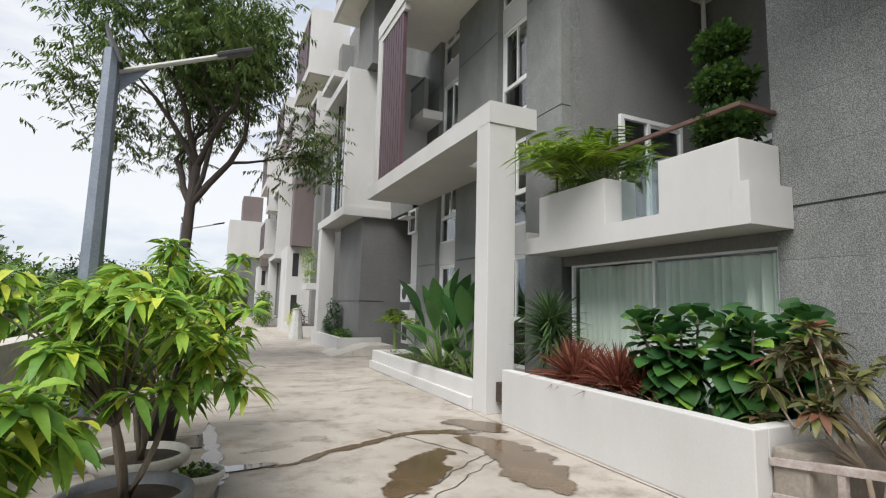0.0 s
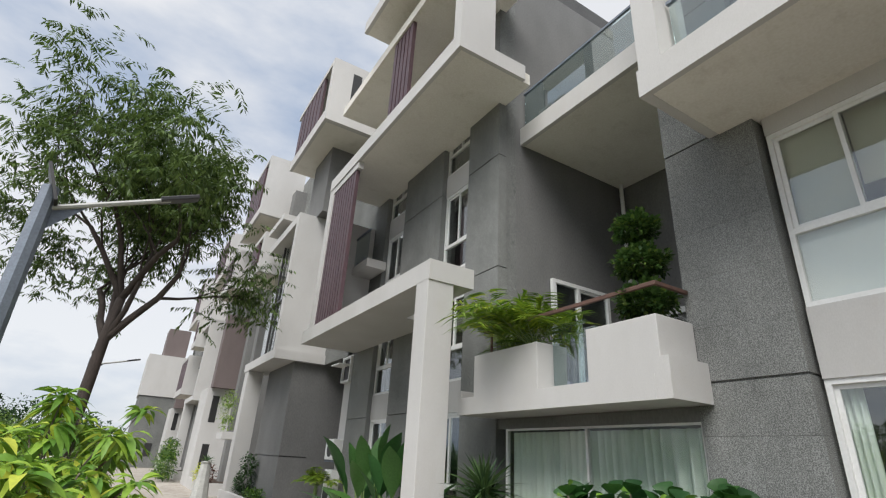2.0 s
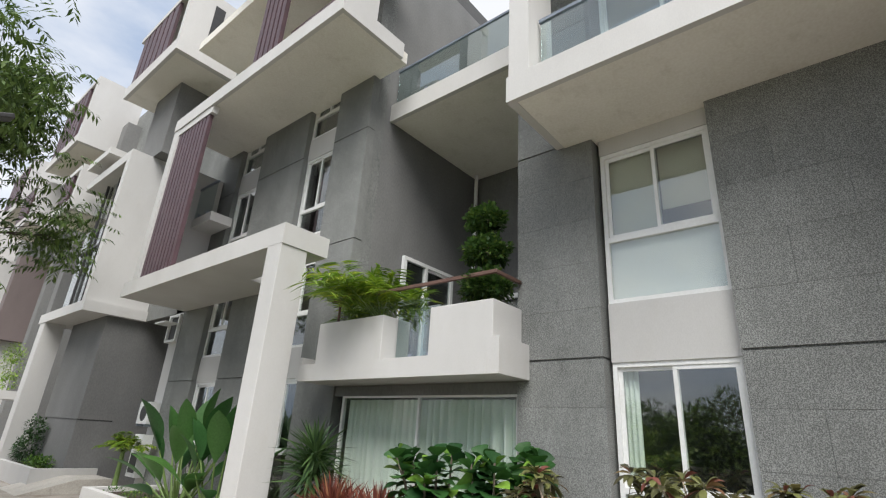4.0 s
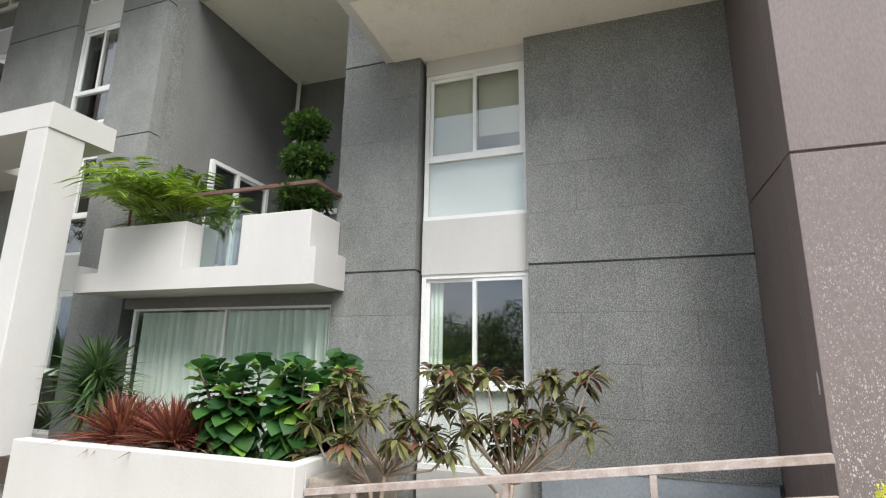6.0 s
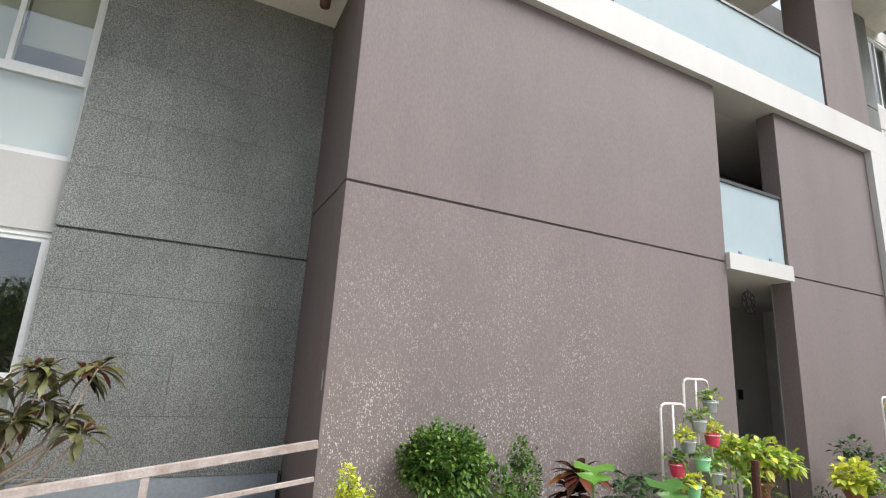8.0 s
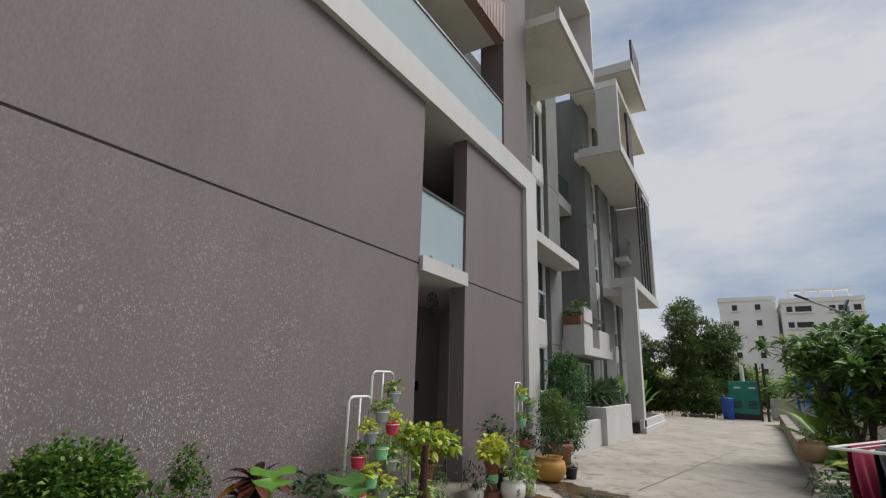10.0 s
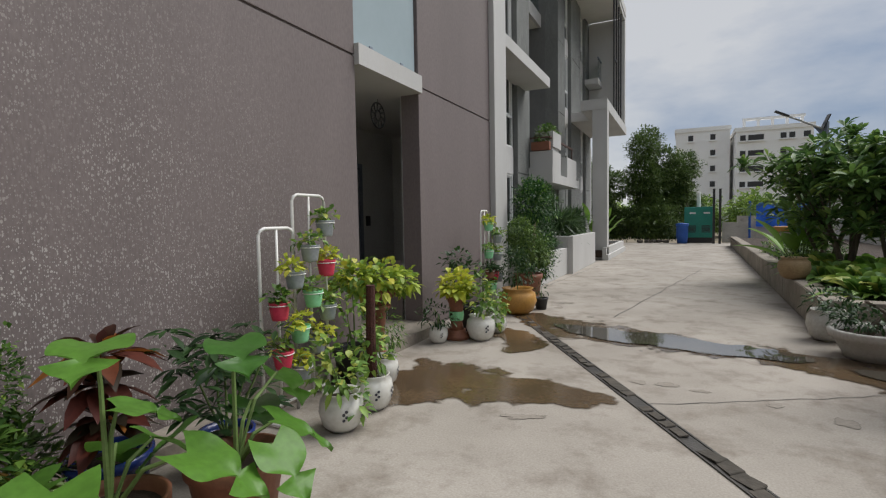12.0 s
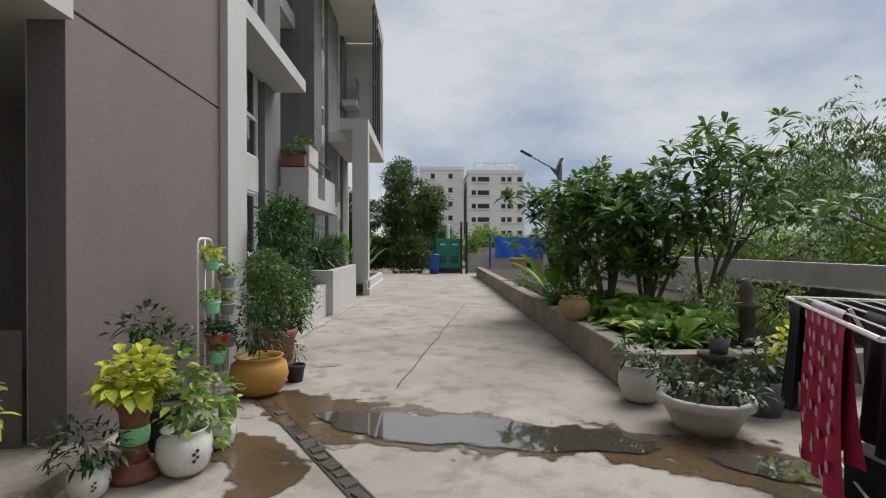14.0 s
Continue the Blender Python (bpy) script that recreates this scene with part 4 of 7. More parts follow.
        col = (cu.verts.new(P(xx, yy, 0.3)), cu.verts.new(P(xx + 0.01 * math.sin(i), yy, 2.37)))
        if prev:
            cu.faces.new((prev[0], col[0], col[1], prev[1]))
        prev = col
    part("curtain", cu, CURTAIN, cw, "pleated sage-green curtain drawn shut", smooth=True)
    structure(numbered("wall"), "low grey wall under the curtained window", DARKGREY, w.b(7.16, 7.5, 3.79, 7.58, 0, 0.3))
    # Piers past the recess
    clad_wall(w, 7.58, 8.73, (2.83, 5.45, 8.05, 15.0), panels=False)
    for a, b in ((8.73, 9.9), (11.96, 13.2)):
        window_strip(w, a, b, ((0.45, 2.78, 1.4), (3.4, 5.3, 4.1), (5.9, 8.0, 6.6), (8.6, 10.6, 9.2)), ((0.0, 0.45), (2.78, 3.4), (5.3, 5.9), (8.0, 8.6), (10.6, 15)), blinds=False)
    clad_wall(w, 9.91, 11.96, (2.83, 5.45, 8.05, 15.0), panels=False)
    clad_wall(w, 13.2, 14.6, (2.83, 5.45, 8.05, 15.0), panels=False)
    structure(numbered("wall"), "white painted end wall with fittings beside the pier", WHITE, w.b(7.2, 7.6, 14.6, 15.3, 0, 5.0))
    # Portal: pillar, long canopy beam
    up, on = (0.0, 0.0) if near else (0.7, 0.6)
    structure(numbered("wall"), "white square portal pillar rising from the planter", WHITE, w.b(5.45, 5.97, 7.33 + on, 7.75 + on, 0, 4.74 + up), bevel=0.012)
    structure(numbered("slab"), "white portal canopy slab on the pillar", WHITE, w.b(5.45, 6.38, 7.31 + on, 9.9, 4.72 + up, 5.09 + up), w.b(5.452, 7.12, 9.9, 14.5, 4.721 + up, 5.088 + up), category="slab")
    # Slatted or glazed frame between the canopy and the upper bay
    rise = 0.0 if near else 1.25
    zs, zt = 5.09 + up, 9.42 + rise
    structure(numbered("wall"), "white frame of the slatted screen", WHITE, w.b(5.45, 5.66, 13.62, 13.95, zs, zt), w.b(5.46, 5.62, 11.75, 13.62, zt - 0.22, zt))
    if near:
        slatted(w, "purple-brown upright slats in a white frame", 5.48, 11.85, 13.6, zs, zt - 0.22, 9)
    else:
        mull = thing("mullion_screen", "thin black upright mullions in a white frame", "screen")
        for q in (10.4, 11.2, 12.0, 12.8):
            part("mullion", boxes(w.b(5.50, 5.56, q, q + 0.06, zs, zt)), BLACKMETAL, mull)
        part("transom", boxes(w.b(5.50, 5.56, 10.4, 11.26, 7.9, 7.96)), BLACKMETAL, mull)
    structure(numbered("wall"), "white side wall of the upper balcony", WHITE, w.b(5.62, 7.1, 14.0, 14.25, zs, 8.6 if near else zt))
    structure(numbered("slab"), "pale balcony floor slab between the piers", WHITE, w.b(6.5, 7.1, 12.9, 14.0, 6.9 + up, 7.15 + up), category="slab")
    glass_rail(w, 6.52, 12.95, 13.95, 7.17 + up, 8.1 + up, posts=2)
    # Projecting slab and box of the floor above
    structure(numbered("slab"), "cream underside slab of the upper box bay", SOFFIT, w.b(5.52, 7.3, 6.75, 13.95, zt, zt + 0.28), category="slab")
    structure(numbered("trim"), "white fascia of the upper box bay", WHITE, w.b(5.43, 5.52, 6.66, 13.95, zt - 0.015, zt + 0.36), w.b(5.52, 7.1, 6.66, 6.75, zt - 0.015, zt + 0.36), category="fascia")
    structure(numbered("wall"), "white end wall of the upper box bay", WHITE, w.b(5.45, 6.3, 6.68, 6.95, zt + 0.36, zt + 2.9))
    structure(numbered("slab"), "cream roof slab of the upper box bay", SOFFIT, w.b(5.45, 7.3, 6.66, 13.95, zt + 2.9, zt + 3.2), category="slab")
    slatted(w, "purple-brown upright slats on the upper bay", 5.5, 9.1, 10.2, zt + 0.36, zt + 2.9, 5)
    structure(numbered("wall"), "brown parapet inside the upper bay", PURPLE, w.b(5.75, 5.8, 6.95, 9.1, zt + 0.28, zt + 1.05))
    structure(numbered("wall"), "grey set-back top storey wall", DARKGREY, w.b(7.3, 7.6, 7.58, 15.3, 15.0, 16.4))
    structure(numbered("slab"), "cream slab of the roof terrace bay", SOFFIT, w.b(5.0, 7.3, 7.4, 11.2, zt + 3.9, zt + 4.15), category="slab")
    structure(numbered("trim"), "white fascia of the roof bay", WHITE, w.b(4.9, 5.0, 7.3, 11.2, zt + 3.88, zt + 4.3), w.b(5.0, 7.3, 7.3, 7.4, zt + 3.88, zt + 4.3), category="fascia")
    slatted(w, "purple-brown upright slats on the top bay", 5.0, 8.6, 10.6, zt + 4.3, zt + 6.2, 8)
    # Planters along the road
    bed = thing("road_planter", "white rendered planter wall beside the drive", "planter", (0, 0, 0), "road planters")
    dx, top = (0.0, 0.75) if near else (0.25, 1.04)
    part("wall", boxes(w.b(5.45 + dx, 5.62 + dx, 3.02, 6.85, 0, top), bevel=0.012), WHITE, bed)
    part("wall", boxes(w.b(5.62 + dx, 6.4, 3.02, 3.17, 0, top), bevel=0.012), WHITE, bed)
    part("soil", boxes(w.b(5.62 + dx, 7.15, 3.17, 7.3, 0.2, 0.5)), SOIL, bed)
    bed = thing("road_planter", "low white planter wall running on from the portal pillar", "planter", (0, 0, 0), "road planters")
    part("wall", boxes(w.b(5.45, 5.6, 7.75, 13.4, 0, 0.46), bevel=0.012), WHITE, bed)
    part("plinth", boxes(w.b(5.38, 5.45, 7.75, 13.4, 0, 0.2), bevel=0.01), WHITE, bed)
    part("wall", boxes(w.b(5.6, 7.1, 13.25, 13.4, 0, 0.46), bevel=0.012), WHITE, bed)
    part("soil", boxes(w.b(5.6, 7.12, 7.75, 13.25, 0.1, 0.36)), SOIL, bed)


build_wing(False)
build_wing(True)


# ---- brown entrance block ----
def brown(name_label, *dims, mat=None, bevel=0.0):
    return structure(numbered("wall"), name_label, mat or BROWN, *dims, bevel=bevel)


YL, YH0, YH1, YR, YE = -1.19, -6.55, -8.03, -10.82, -11.5
XB = 5.72
brown("brown painted wall speckled with pale lime splashes", (XB, 6.0, YH0, YL, 0, 3.355), bevel=0.006)
brown("brown painted upper wall above the groove", (XB, 6.0, YH0, YL, 3.38, 6.068), bevel=0.006)
brown("brown wall behind the groove", (XB + 0.02, 6.0, YH0 + 0.01, YL - 0.01, 3.34, 3.4), mat=BROWN2)
brown("brown painted wall beside the entrance", (XB, 6.0, YR, YH1, 0, 3.355), bevel=0.006)
brown("brown painted wall beside the entrance", (XB, 6.0, YR, YH1, 3.38, 6.068), bevel=0.006)
brown("brown wall behind the groove", (XB + 0.02, 6.0, YR + 0.01, YH1 - 0.01, 3.34, 3.4), mat=BROWN2)
brown("brown return wall of the entrance block", (6.0, 9.0, YL - 0.3, YL - 0.004, 0, 3.355), mat=BROWN2)
brown("brown return wall of the entrance block", (6.0, 9.0, YL - 0.3, YL - 0.004, 3.38, 5.9), mat=BROWN2)
brown("brown return wall of the entrance block", (6.0, 9.0, YL - 0.29, YL - 0.02, 3.34, 3.4), mat=BROWN2)
brown("brown return wall of the entrance block", (6.0, 9.0, YE + 0.02, YE + 0.3, 0, 6.15), mat=BROWN2)
brown("brown jamb of the entrance recess", (6.0, 8.2, YH0, YH0 + 0.2, 0.0, 6.15), mat=BROWN2)
structure("wall_entry_rear", "grey rear wall of the entrance passage", ENTRY, (7.9, 8.2, -11.0, YH0, 0.0, 6.15))
structure("wall_entry_side", "pale grey end wall of the entrance passage", ENTRY, (6.0, 7.9, -11.0, -10.9, 0.0, 3.27), (6.0, 6.03, -10.9, YH1 - 0.03, 0.13, 3.27), (6.25, 7.9, YH0 - 0.03, YH0, 0.13, 3.27))
gate = thing("door_3", "black metal grille door in a grey frame standing in the entrance", "door", kind="structure")
part("door_frame", boxes((7.80, 7.9, -9.66, -9.58, 0.13, 2.6), (7.80, 7.9, -8.52, -8.44, 0.13, 2.6), (7.80, 7.9, -9.58, -8.52, 2.52, 2.6)), STEEL, gate)
part("door_leaf", boxes((7.86, 7.895, -9.58, -8.52, 0.13, 2.52)), BLACKMETAL, gate)
for k in range(6):
    part("bar", boxes((7.80, 7.82, -9.52 + k * 0.19, -9.505 + k * 0.19, 0.15, 2.5)), PALERAIL, gate)
for k in range(5):
    for j in range(6):
        z = 0.35 + j * 0.42 + 0.2 * (k % 2)
        if z < 2.45:
            part("cross_bar", boxes((7.80, 7.82, -9.505 + k * 0.19, -9.33 + k * 0.19, z, z + 0.015)), PALERAIL, gate)
tagged(part("switch_plate", boxes((7.885, 7.9, -10.02, -9.88, 1.46, 1.65), bevel=0.004), BLACKMETAL), "dark switch plate on the entrance wall", "switch")
board = thing("notice_board", "brown board with a white edge standing in the entrance", "board", (6.03, -8.0, 0.13))
part("panel", boxes((0.0, 0.24, -0.015, 0.015, 0, 0.86)), BROWN2, board)
part("edge", boxes((0.24, 0.25, -0.018, 0.018, 0, 0.87)), WHITE, board)
orn = thing("hanging_ornament", "round dark metal lattice ornament hanging in the entrance", "ornament", (6.2, -7.75, 2.98))
for k in range(10):
    a = 2 * math.pi * k / 10
    part("petal", tube([(0.0, 0.16 * math.cos(a + q) * (1 if q else 0.45), 0.16 * math.sin(a + q) * (1 if q else 0.45)) for q in (0.0, 0.18, 0.36, 0.0)], 0.007, 5), BLACKMETAL, orn)
part("ring", tube([(0, 0.17 * math.cos(k * 0.2618), 0.17 * math.sin(k * 0.2618)) for k in range(25)], 0.010, 6), BLACKMETAL, orn)
part("hub", tube([(0, 0.07 * math.cos(k * 0.5236), 0.07 * math.sin(k * 0.5236)) for k in range(13)], 0.012, 6), BLACKMETAL, orn)
part("wire", tube([(0, 0, 0.17), (0, 0, 0.22)], 0.004, 5), BLACKMETAL, orn)
structure("slab_entry", "pale entrance canopy slab with a white edge", WHITE, (5.66, 7.9, YH1 + 0.002, YH0 - 0.002, 3.27, 3.5), (6.0, 7.9, -10.9, YH1 + 0.002, 3.27, 3.5), category="slab")
structure("floor_entry", "raised grey stone entrance step", KERBCON, (5.45, 6.0, YH1 - 0.05, YH0 + 0.05, 0.0, 0.13), (6.0, 7.9, -10.9, YH0 + 0.05, 0.0, 0.129), bevel=0.0, category="floor")
glass_rail(Wing(False), 5.76, YH1 + 0.03, YH0 - 0.03, 3.5, 4.62, mat=FROSTED, rail=BLACKMETAL)
structure("trim_band", "white painted band framing the brown block", WHITE, (5.62, 6.2, YE, YL, 6.07, 6.58), (5.62, 5.98, YE, YR, 0.0, 6.068), category="band")
structure("slab_brown", "pale soffit slab over the entrance block", SOFFIT, (6.2, 9.0, YE, YL, 6.16, 6.5), category="slab")
# Upper balcony of the block
brown("brown upper wall beside the balcony", (XB, 6.1, -4.55, YL, 6.62, 13.0), mat=BROWN2)
brown("brown upper column", (XB, 6.3, YE + 0.3, -9.75, 6.62, 13.0), mat=BROWN2)
brown("brown rear wall of the upper balcony", (8.0, 8.3, -9.75, -4.55, 6.5, 13.0), mat=BROWN2)
glass_rail(Wing(False), 5.74, -9.7, -4.6, 6.64, 7.75, mat=FROSTED, rail=BLACKMETAL, posts=4)
structure("slab_upper", "cream ceiling slab of the upper balcony", SOFFIT, (5.9, 8.0, -9.75, -4.55, 9.35, 9.55), category="slab")
flute = thing("fluted_parapet", "brown fluted parapet panel of the upper balcony", "parapet")
for i in range(64):
    part("rib", boxes((5.66, 5.74, -9.7 + i * 0.08, -9.7 + i * 0.08 + 0.055, 9.3, 10.3)), CLADWOOD, flute)
part("backing", boxes((5.74, 5.9, -9.75, -4.55, 9.3, 10.3)), CLADWOOD, flute)


# ---- facade beyond the portal ----
def unit_bay(y, top, z_levels):
    """A farther unit of the terrace: dark piers, white framed bays, canopy and pillar."""
    w = Wing(False)
    structure(numbered("wall"), "dark grey block of a farther terrace unit", DARKGREY, (6.2, 9.0, y + 2.9, y + 6.2, 0, 4.75))
    structure(numbered("trim"), "thin pour groove in the dark grey block", BLACKMETAL, (6.196, 6.2, y + 2.9, y + 6.2, 1.75, 1.78), (6.2, 7.1, y + 2.896, y + 2.9, 1.75, 1.78), category="groove")
    structure(numbered("wall"), "grey upper wall of a farther terrace unit", GRANITE, (7.2, 9.0, y, y + 17.0, 4.75, top))
    structure(numbered("slab"), "white entrance canopy of a farther unit", WHITE, (5.45, 7.3, y + 2.7, y + 7.3, 4.75, 5.06), category="slab")
    structure(numbered("wall"), "white fin wall of a farther unit", WHITE, (5.47, 7.2, y + 2.8, y + 3.1, 5.06, 10.2))
    structure(numbered("trim"), "white top band of a farther bay", WHITE, (5.47, 7.2, y + 3.1, y + 7.2, 9.85, 10.2), category="fascia")
    for k in range(3):
        part_y = y + 3.5 + k * 1.2
        t = thing(numbered("window"), "tall dark bay glazing with black mullions", "window", kind="structure")
        part("pane", boxes((5.9, 5.91, part_y, part_y + 1.1, 5.1, 9.8)), GLASS, t)
        part("mullion", boxes((5.8, 5.88, part_y - 0.08, part_y - 0.02, 5.06, 9.85)), BLACKMETAL, t)
        part("transom", boxes((5.82, 5.88, part_y, part_y + 1.1, 7.3, 7.36)), BLACKMETAL, t)
    structure(numbered("wall"), "grey inner wall of the tall bay", GRANITE, (6.6, 7.2, y + 3.1, y + 7.2, 5.06, 9.85))
    structure(numbered("wall"), "white square pillar of a farther unit", WHITE, (5.47, 6.05, y + 6.5, y + 7.1, 0, 4.75))
    structure(numbered("wall"), "dark grey recess wall of a farther unit", DARKGREY, (7.0, 9.0, y + 6.2, y + 17.0, 0, 4.75))
    structure(numbered("wall"), "brown column of a farther unit", BROWN2, (5.6, 7.2, y + 16.2, y + 17.0, 5.0, 9.1))
    for q in (9.5, 12.0, 14.4):
        structure(numbered("wall"), "dark grey projecting pier of a farther unit", DARKGREY, (6.6, 7.2, y + q, y + q + 0.7, 0, top - 1.0))
    pier = thing("gate_house", "white rendered gate pier with dark slots", "gate pier")
    part("body", boxes((5.47, 7.0, y + 16.7, y + 19.5, 0, 5.0)), WHITE, pier)
    for z0, z1 in ((3.2, 4.6), (0.9, 2.1)):
        part("slot", boxes((5.8, 6.15, y + 16.694, y + 16.7, z0, z1)), BLACKMETAL, pier)
    bed = thing("road_planter", "low white planter wall of a farther unit", "planter", (0, 0, 0), "road planters")
    part("wall", boxes((5.45, 5.6, y + 2.7, y + 7.6, 0, 0.5), (5.6, 7.0, y + 2.7, y + 2.85, 0, 0.5)), WHITE, bed)
    part("soil", boxes((5.6, 6.9, y + 2.85, y + 7.6, 0.1, 0.42)), SOIL, bed)
    bed = thing("road_planter", "low white planter wall of a farther unit", "planter", (0, 0, 0), "road planters")
    part("wall", boxes((5.45, 5.6, y + 11.0, y + 16.6, 0, 0.5), (5.6, 7.0, y + 11.0, y + 11.15, 0, 0.5)), WHITE, bed)
    part("soil", boxes((5.6, 6.9, y + 11.15, y + 16.6, 0.1, 0.42)), SOIL, bed)
    for k, (a, b, z0, z1, x) in enumerate(z_levels):
        structure(numbered("slab"), "cream underside of a projecting upper bay", SOFFIT, (x + 0.05, 7.2, y + a, y + b, z0, z0 + 0.2), category="slab")
        structure(numbered("wall"), "white box bay projecting from the terrace", WHITE, (x, 7.2, y + a - 0.02, y + a + 0.2, z0 - 0.02, z1), (x, x + 0.12, y + a + 0.2, y + b, z0 - 0.02, z0 + 0.45), (x, 7.2, y + a - 0.021, y + b, z1, z1 + 0.2))
        slatted(w, "brown upright slats on a projecting bay", x + 0.02, y + a + 1.0, y + b - 0.3, z0 + 0.45, z1, 6)


structure(numbered("slab"), "white ledge of a farther unit", WHITE, (5.6, 7.2, 25.0, 26.4, 2.3, 2.6), category="slab")
unit_bay(14.75, 15.6, ((0.55, 5.0, 13.0, 15.6, 5.2), (7.6, 10.2, 9.2, 10.9, 5.2), (10.6, 15.6, 13.3, 16.6, 5.2), (15.4, 19.0, 10.5, 12.6, 5.2)))
structure(numbered("wall"), "dark grey pier between the projecting bays", DARKGREY, (6.1, 7.2, 16.9, 18.9, 10.2, 13.0))
structure(numbered("trim"), "dark upright slot in the white box bay", BLACKMETAL, (6.0, 6.35, 15.272, 15.278, 13.35, 15.4), category="slot")
structure(numbered("slab"), "white ledge slab beside the pier", WHITE, (5.25, 7.2, 19.3, 21.6, 10.55, 10.8), category="slab")
unit_bay(35.0, 15.6, ((-0.2, 5.0, 12.6, 15.4, 5.2), (6.4, 8.4, 8.8, 10.8, 5.1), (9.0, 14.0, 5.6, 8.3, 5.2), (9.5, 14.5, 11.4, 14.8, 5.1)))
structure(numbered("wall"), "grey flank wall of the end unit", GRANITE, (6.8, 9.0, 52.0, 60.0, 0, 13.0))
for y in (25.6, 28.3, 43.5, 47.0):
    for z in (0.6, 3.6, 6.4, 9.2):
        window(Wing(False), y, y + 1.2, z, z + 1.9, x=6.93 if z < 4.6 else 7.12)
tower = thing("water_tower_block", "pale end block with a grey base and brown water tank", "building")
part("base", boxes((2.9, 8.0, 57.0, 62.0, 0, 6.2)), GRANITE, tower)
part("upper", boxes((2.8, 8.0, 56.9, 62.0, 6.25, 10.1)), WHITE, tower)
part("tank", boxes((4.0, 6.0, 57.6, 61.0, 10.1, 12.9)), BROWN2, tower)
part("vent", boxes((4.4, 5.0, 56.96, 57.0, 1.0, 2.1)), BLACKMETAL, tower)

# ---- edge walls and land beyond ----
structure("wall_parapet_1", "pale weathered boundary parapet beside the drive", PARAPET, (-0.55, -0.3, 2.0, 60.0, 0, 1.2), category="parapet")
structure("wall_parapet_2", "pale boundary parapet with rounded coping blocks", PALEPAR, (-4.2, -3.95, -34.0, -11.6, -0.9, 1.3), (-4.2, -0.3, 1.8, 2.0, 0, 1.2), category="parapet")
structure("wall_parapet_3", "pale end wall of the drive", PARAPET, (-4.2, -0.5, -38.2, -38.0, 0, 1.5), category="parapet")


PALEARM = surface("pale_grey_arm_paint", (0.42, 0.42, 0.40), (0.34, 0.34, 0.32), rough=0.5, scale=4, fine=40, bump=0.05)


def lamp_post(loc, height, arm_way, label):
    t = thing("street_lamp", label, "street lamp", loc, "solar street lamps")
    part("pole", tube([(0, 0, 0), (0, 0, height)], [0.12, 0.08], 8), STEEL, t)
    part("base_plate", boxes((-0.16, 0.16, -0.16, 0.16, 0, 0.02)), STEEL, t)
    a = Vector(arm_way).normalized()
    s = a.cross(Vector((0, 0, 1))).normalized()
    p0, p1 = Vector((0, 0, height - 0.25)), Vector((0, 0, height - 0.25)) + a * 1.2
    part("arm", tube([p0, p1], 0.03), PALEARM, t)
    bm = bmesh.new()
    v = [bm.verts.new(q) for q in (p0 + Vector((0, 0, -0.3)), p0, p0 + a * 0.45)]
    bm.faces.new(v)
    bmesh.ops.solidify(bm, geom=list(bm.faces), thickness=0.03)
    part("gusset", bm, STEEL, t)
    bm = boxes((-0.08, 0.08, 0, 0.42, -0.02, 0.03), bevel=0.01)
    bm.transform(Matrix.Translation(p1 - a * 0.1) @ a.to_track_quat("Y", "Z").to_matrix().to_4x4())
    part("lamp_head", bm, BLACKMETAL, t)
    bm = boxes((-0.22, 0.22, -0.16, 0.16, 0, 0.03))
    bm.transform(Matrix.Translation((0, 0, height)) @ Matrix.Rotation(radians(-68), 4, s))
    part("solar_panel", bm, BLACKMETAL, t)
    return t


lamp_post((0.33, 6.4, 0), 4.28, (1, 0.1, 0.46), "grey solar street lamp beside the parapet")
lamp_post((0.3, 22.0, 0), 4.6, (1, 0.1, 0.28), "grey solar street lamp farther along the drive")
lamp_post((-1.45, -21.0, 0), 4.35, (1, 0.1, 0.5), "grey solar street lamp beyond the garden kerb")


# ---- plants and loose things ----
PALEDRAPE = surface("pale_drape_cloth", (0.50, 0.50, 0.47), (0.38, 0.38, 0.36), rough=0.95, scale=5, fine=60, bump=0.2)



def stems_to(base, tips, r0, r1, bow=0.1, seg=6, rng=None):
    """Thin stems from one base to each tip, bowed a little."""
    rng = rng or RNG
    bm = bmesh.new()
    for tip in tips:
        a, b = Vector(base), Vector(tip)
        m = (a + b) / 2 + Vector(rng.normal(0, bow, 3))
        pts = [a * (1 - s) ** 2 + m * 2 * s * (1 - s) + b * s * s for s in (0, 0.25, 0.5, 0.75, 1)]
        add_tube(bm, pts, [r0 + (r1 - r0) * s for s in (0, 0.25, 0.5, 0.75, 1)], seg)
    return bm


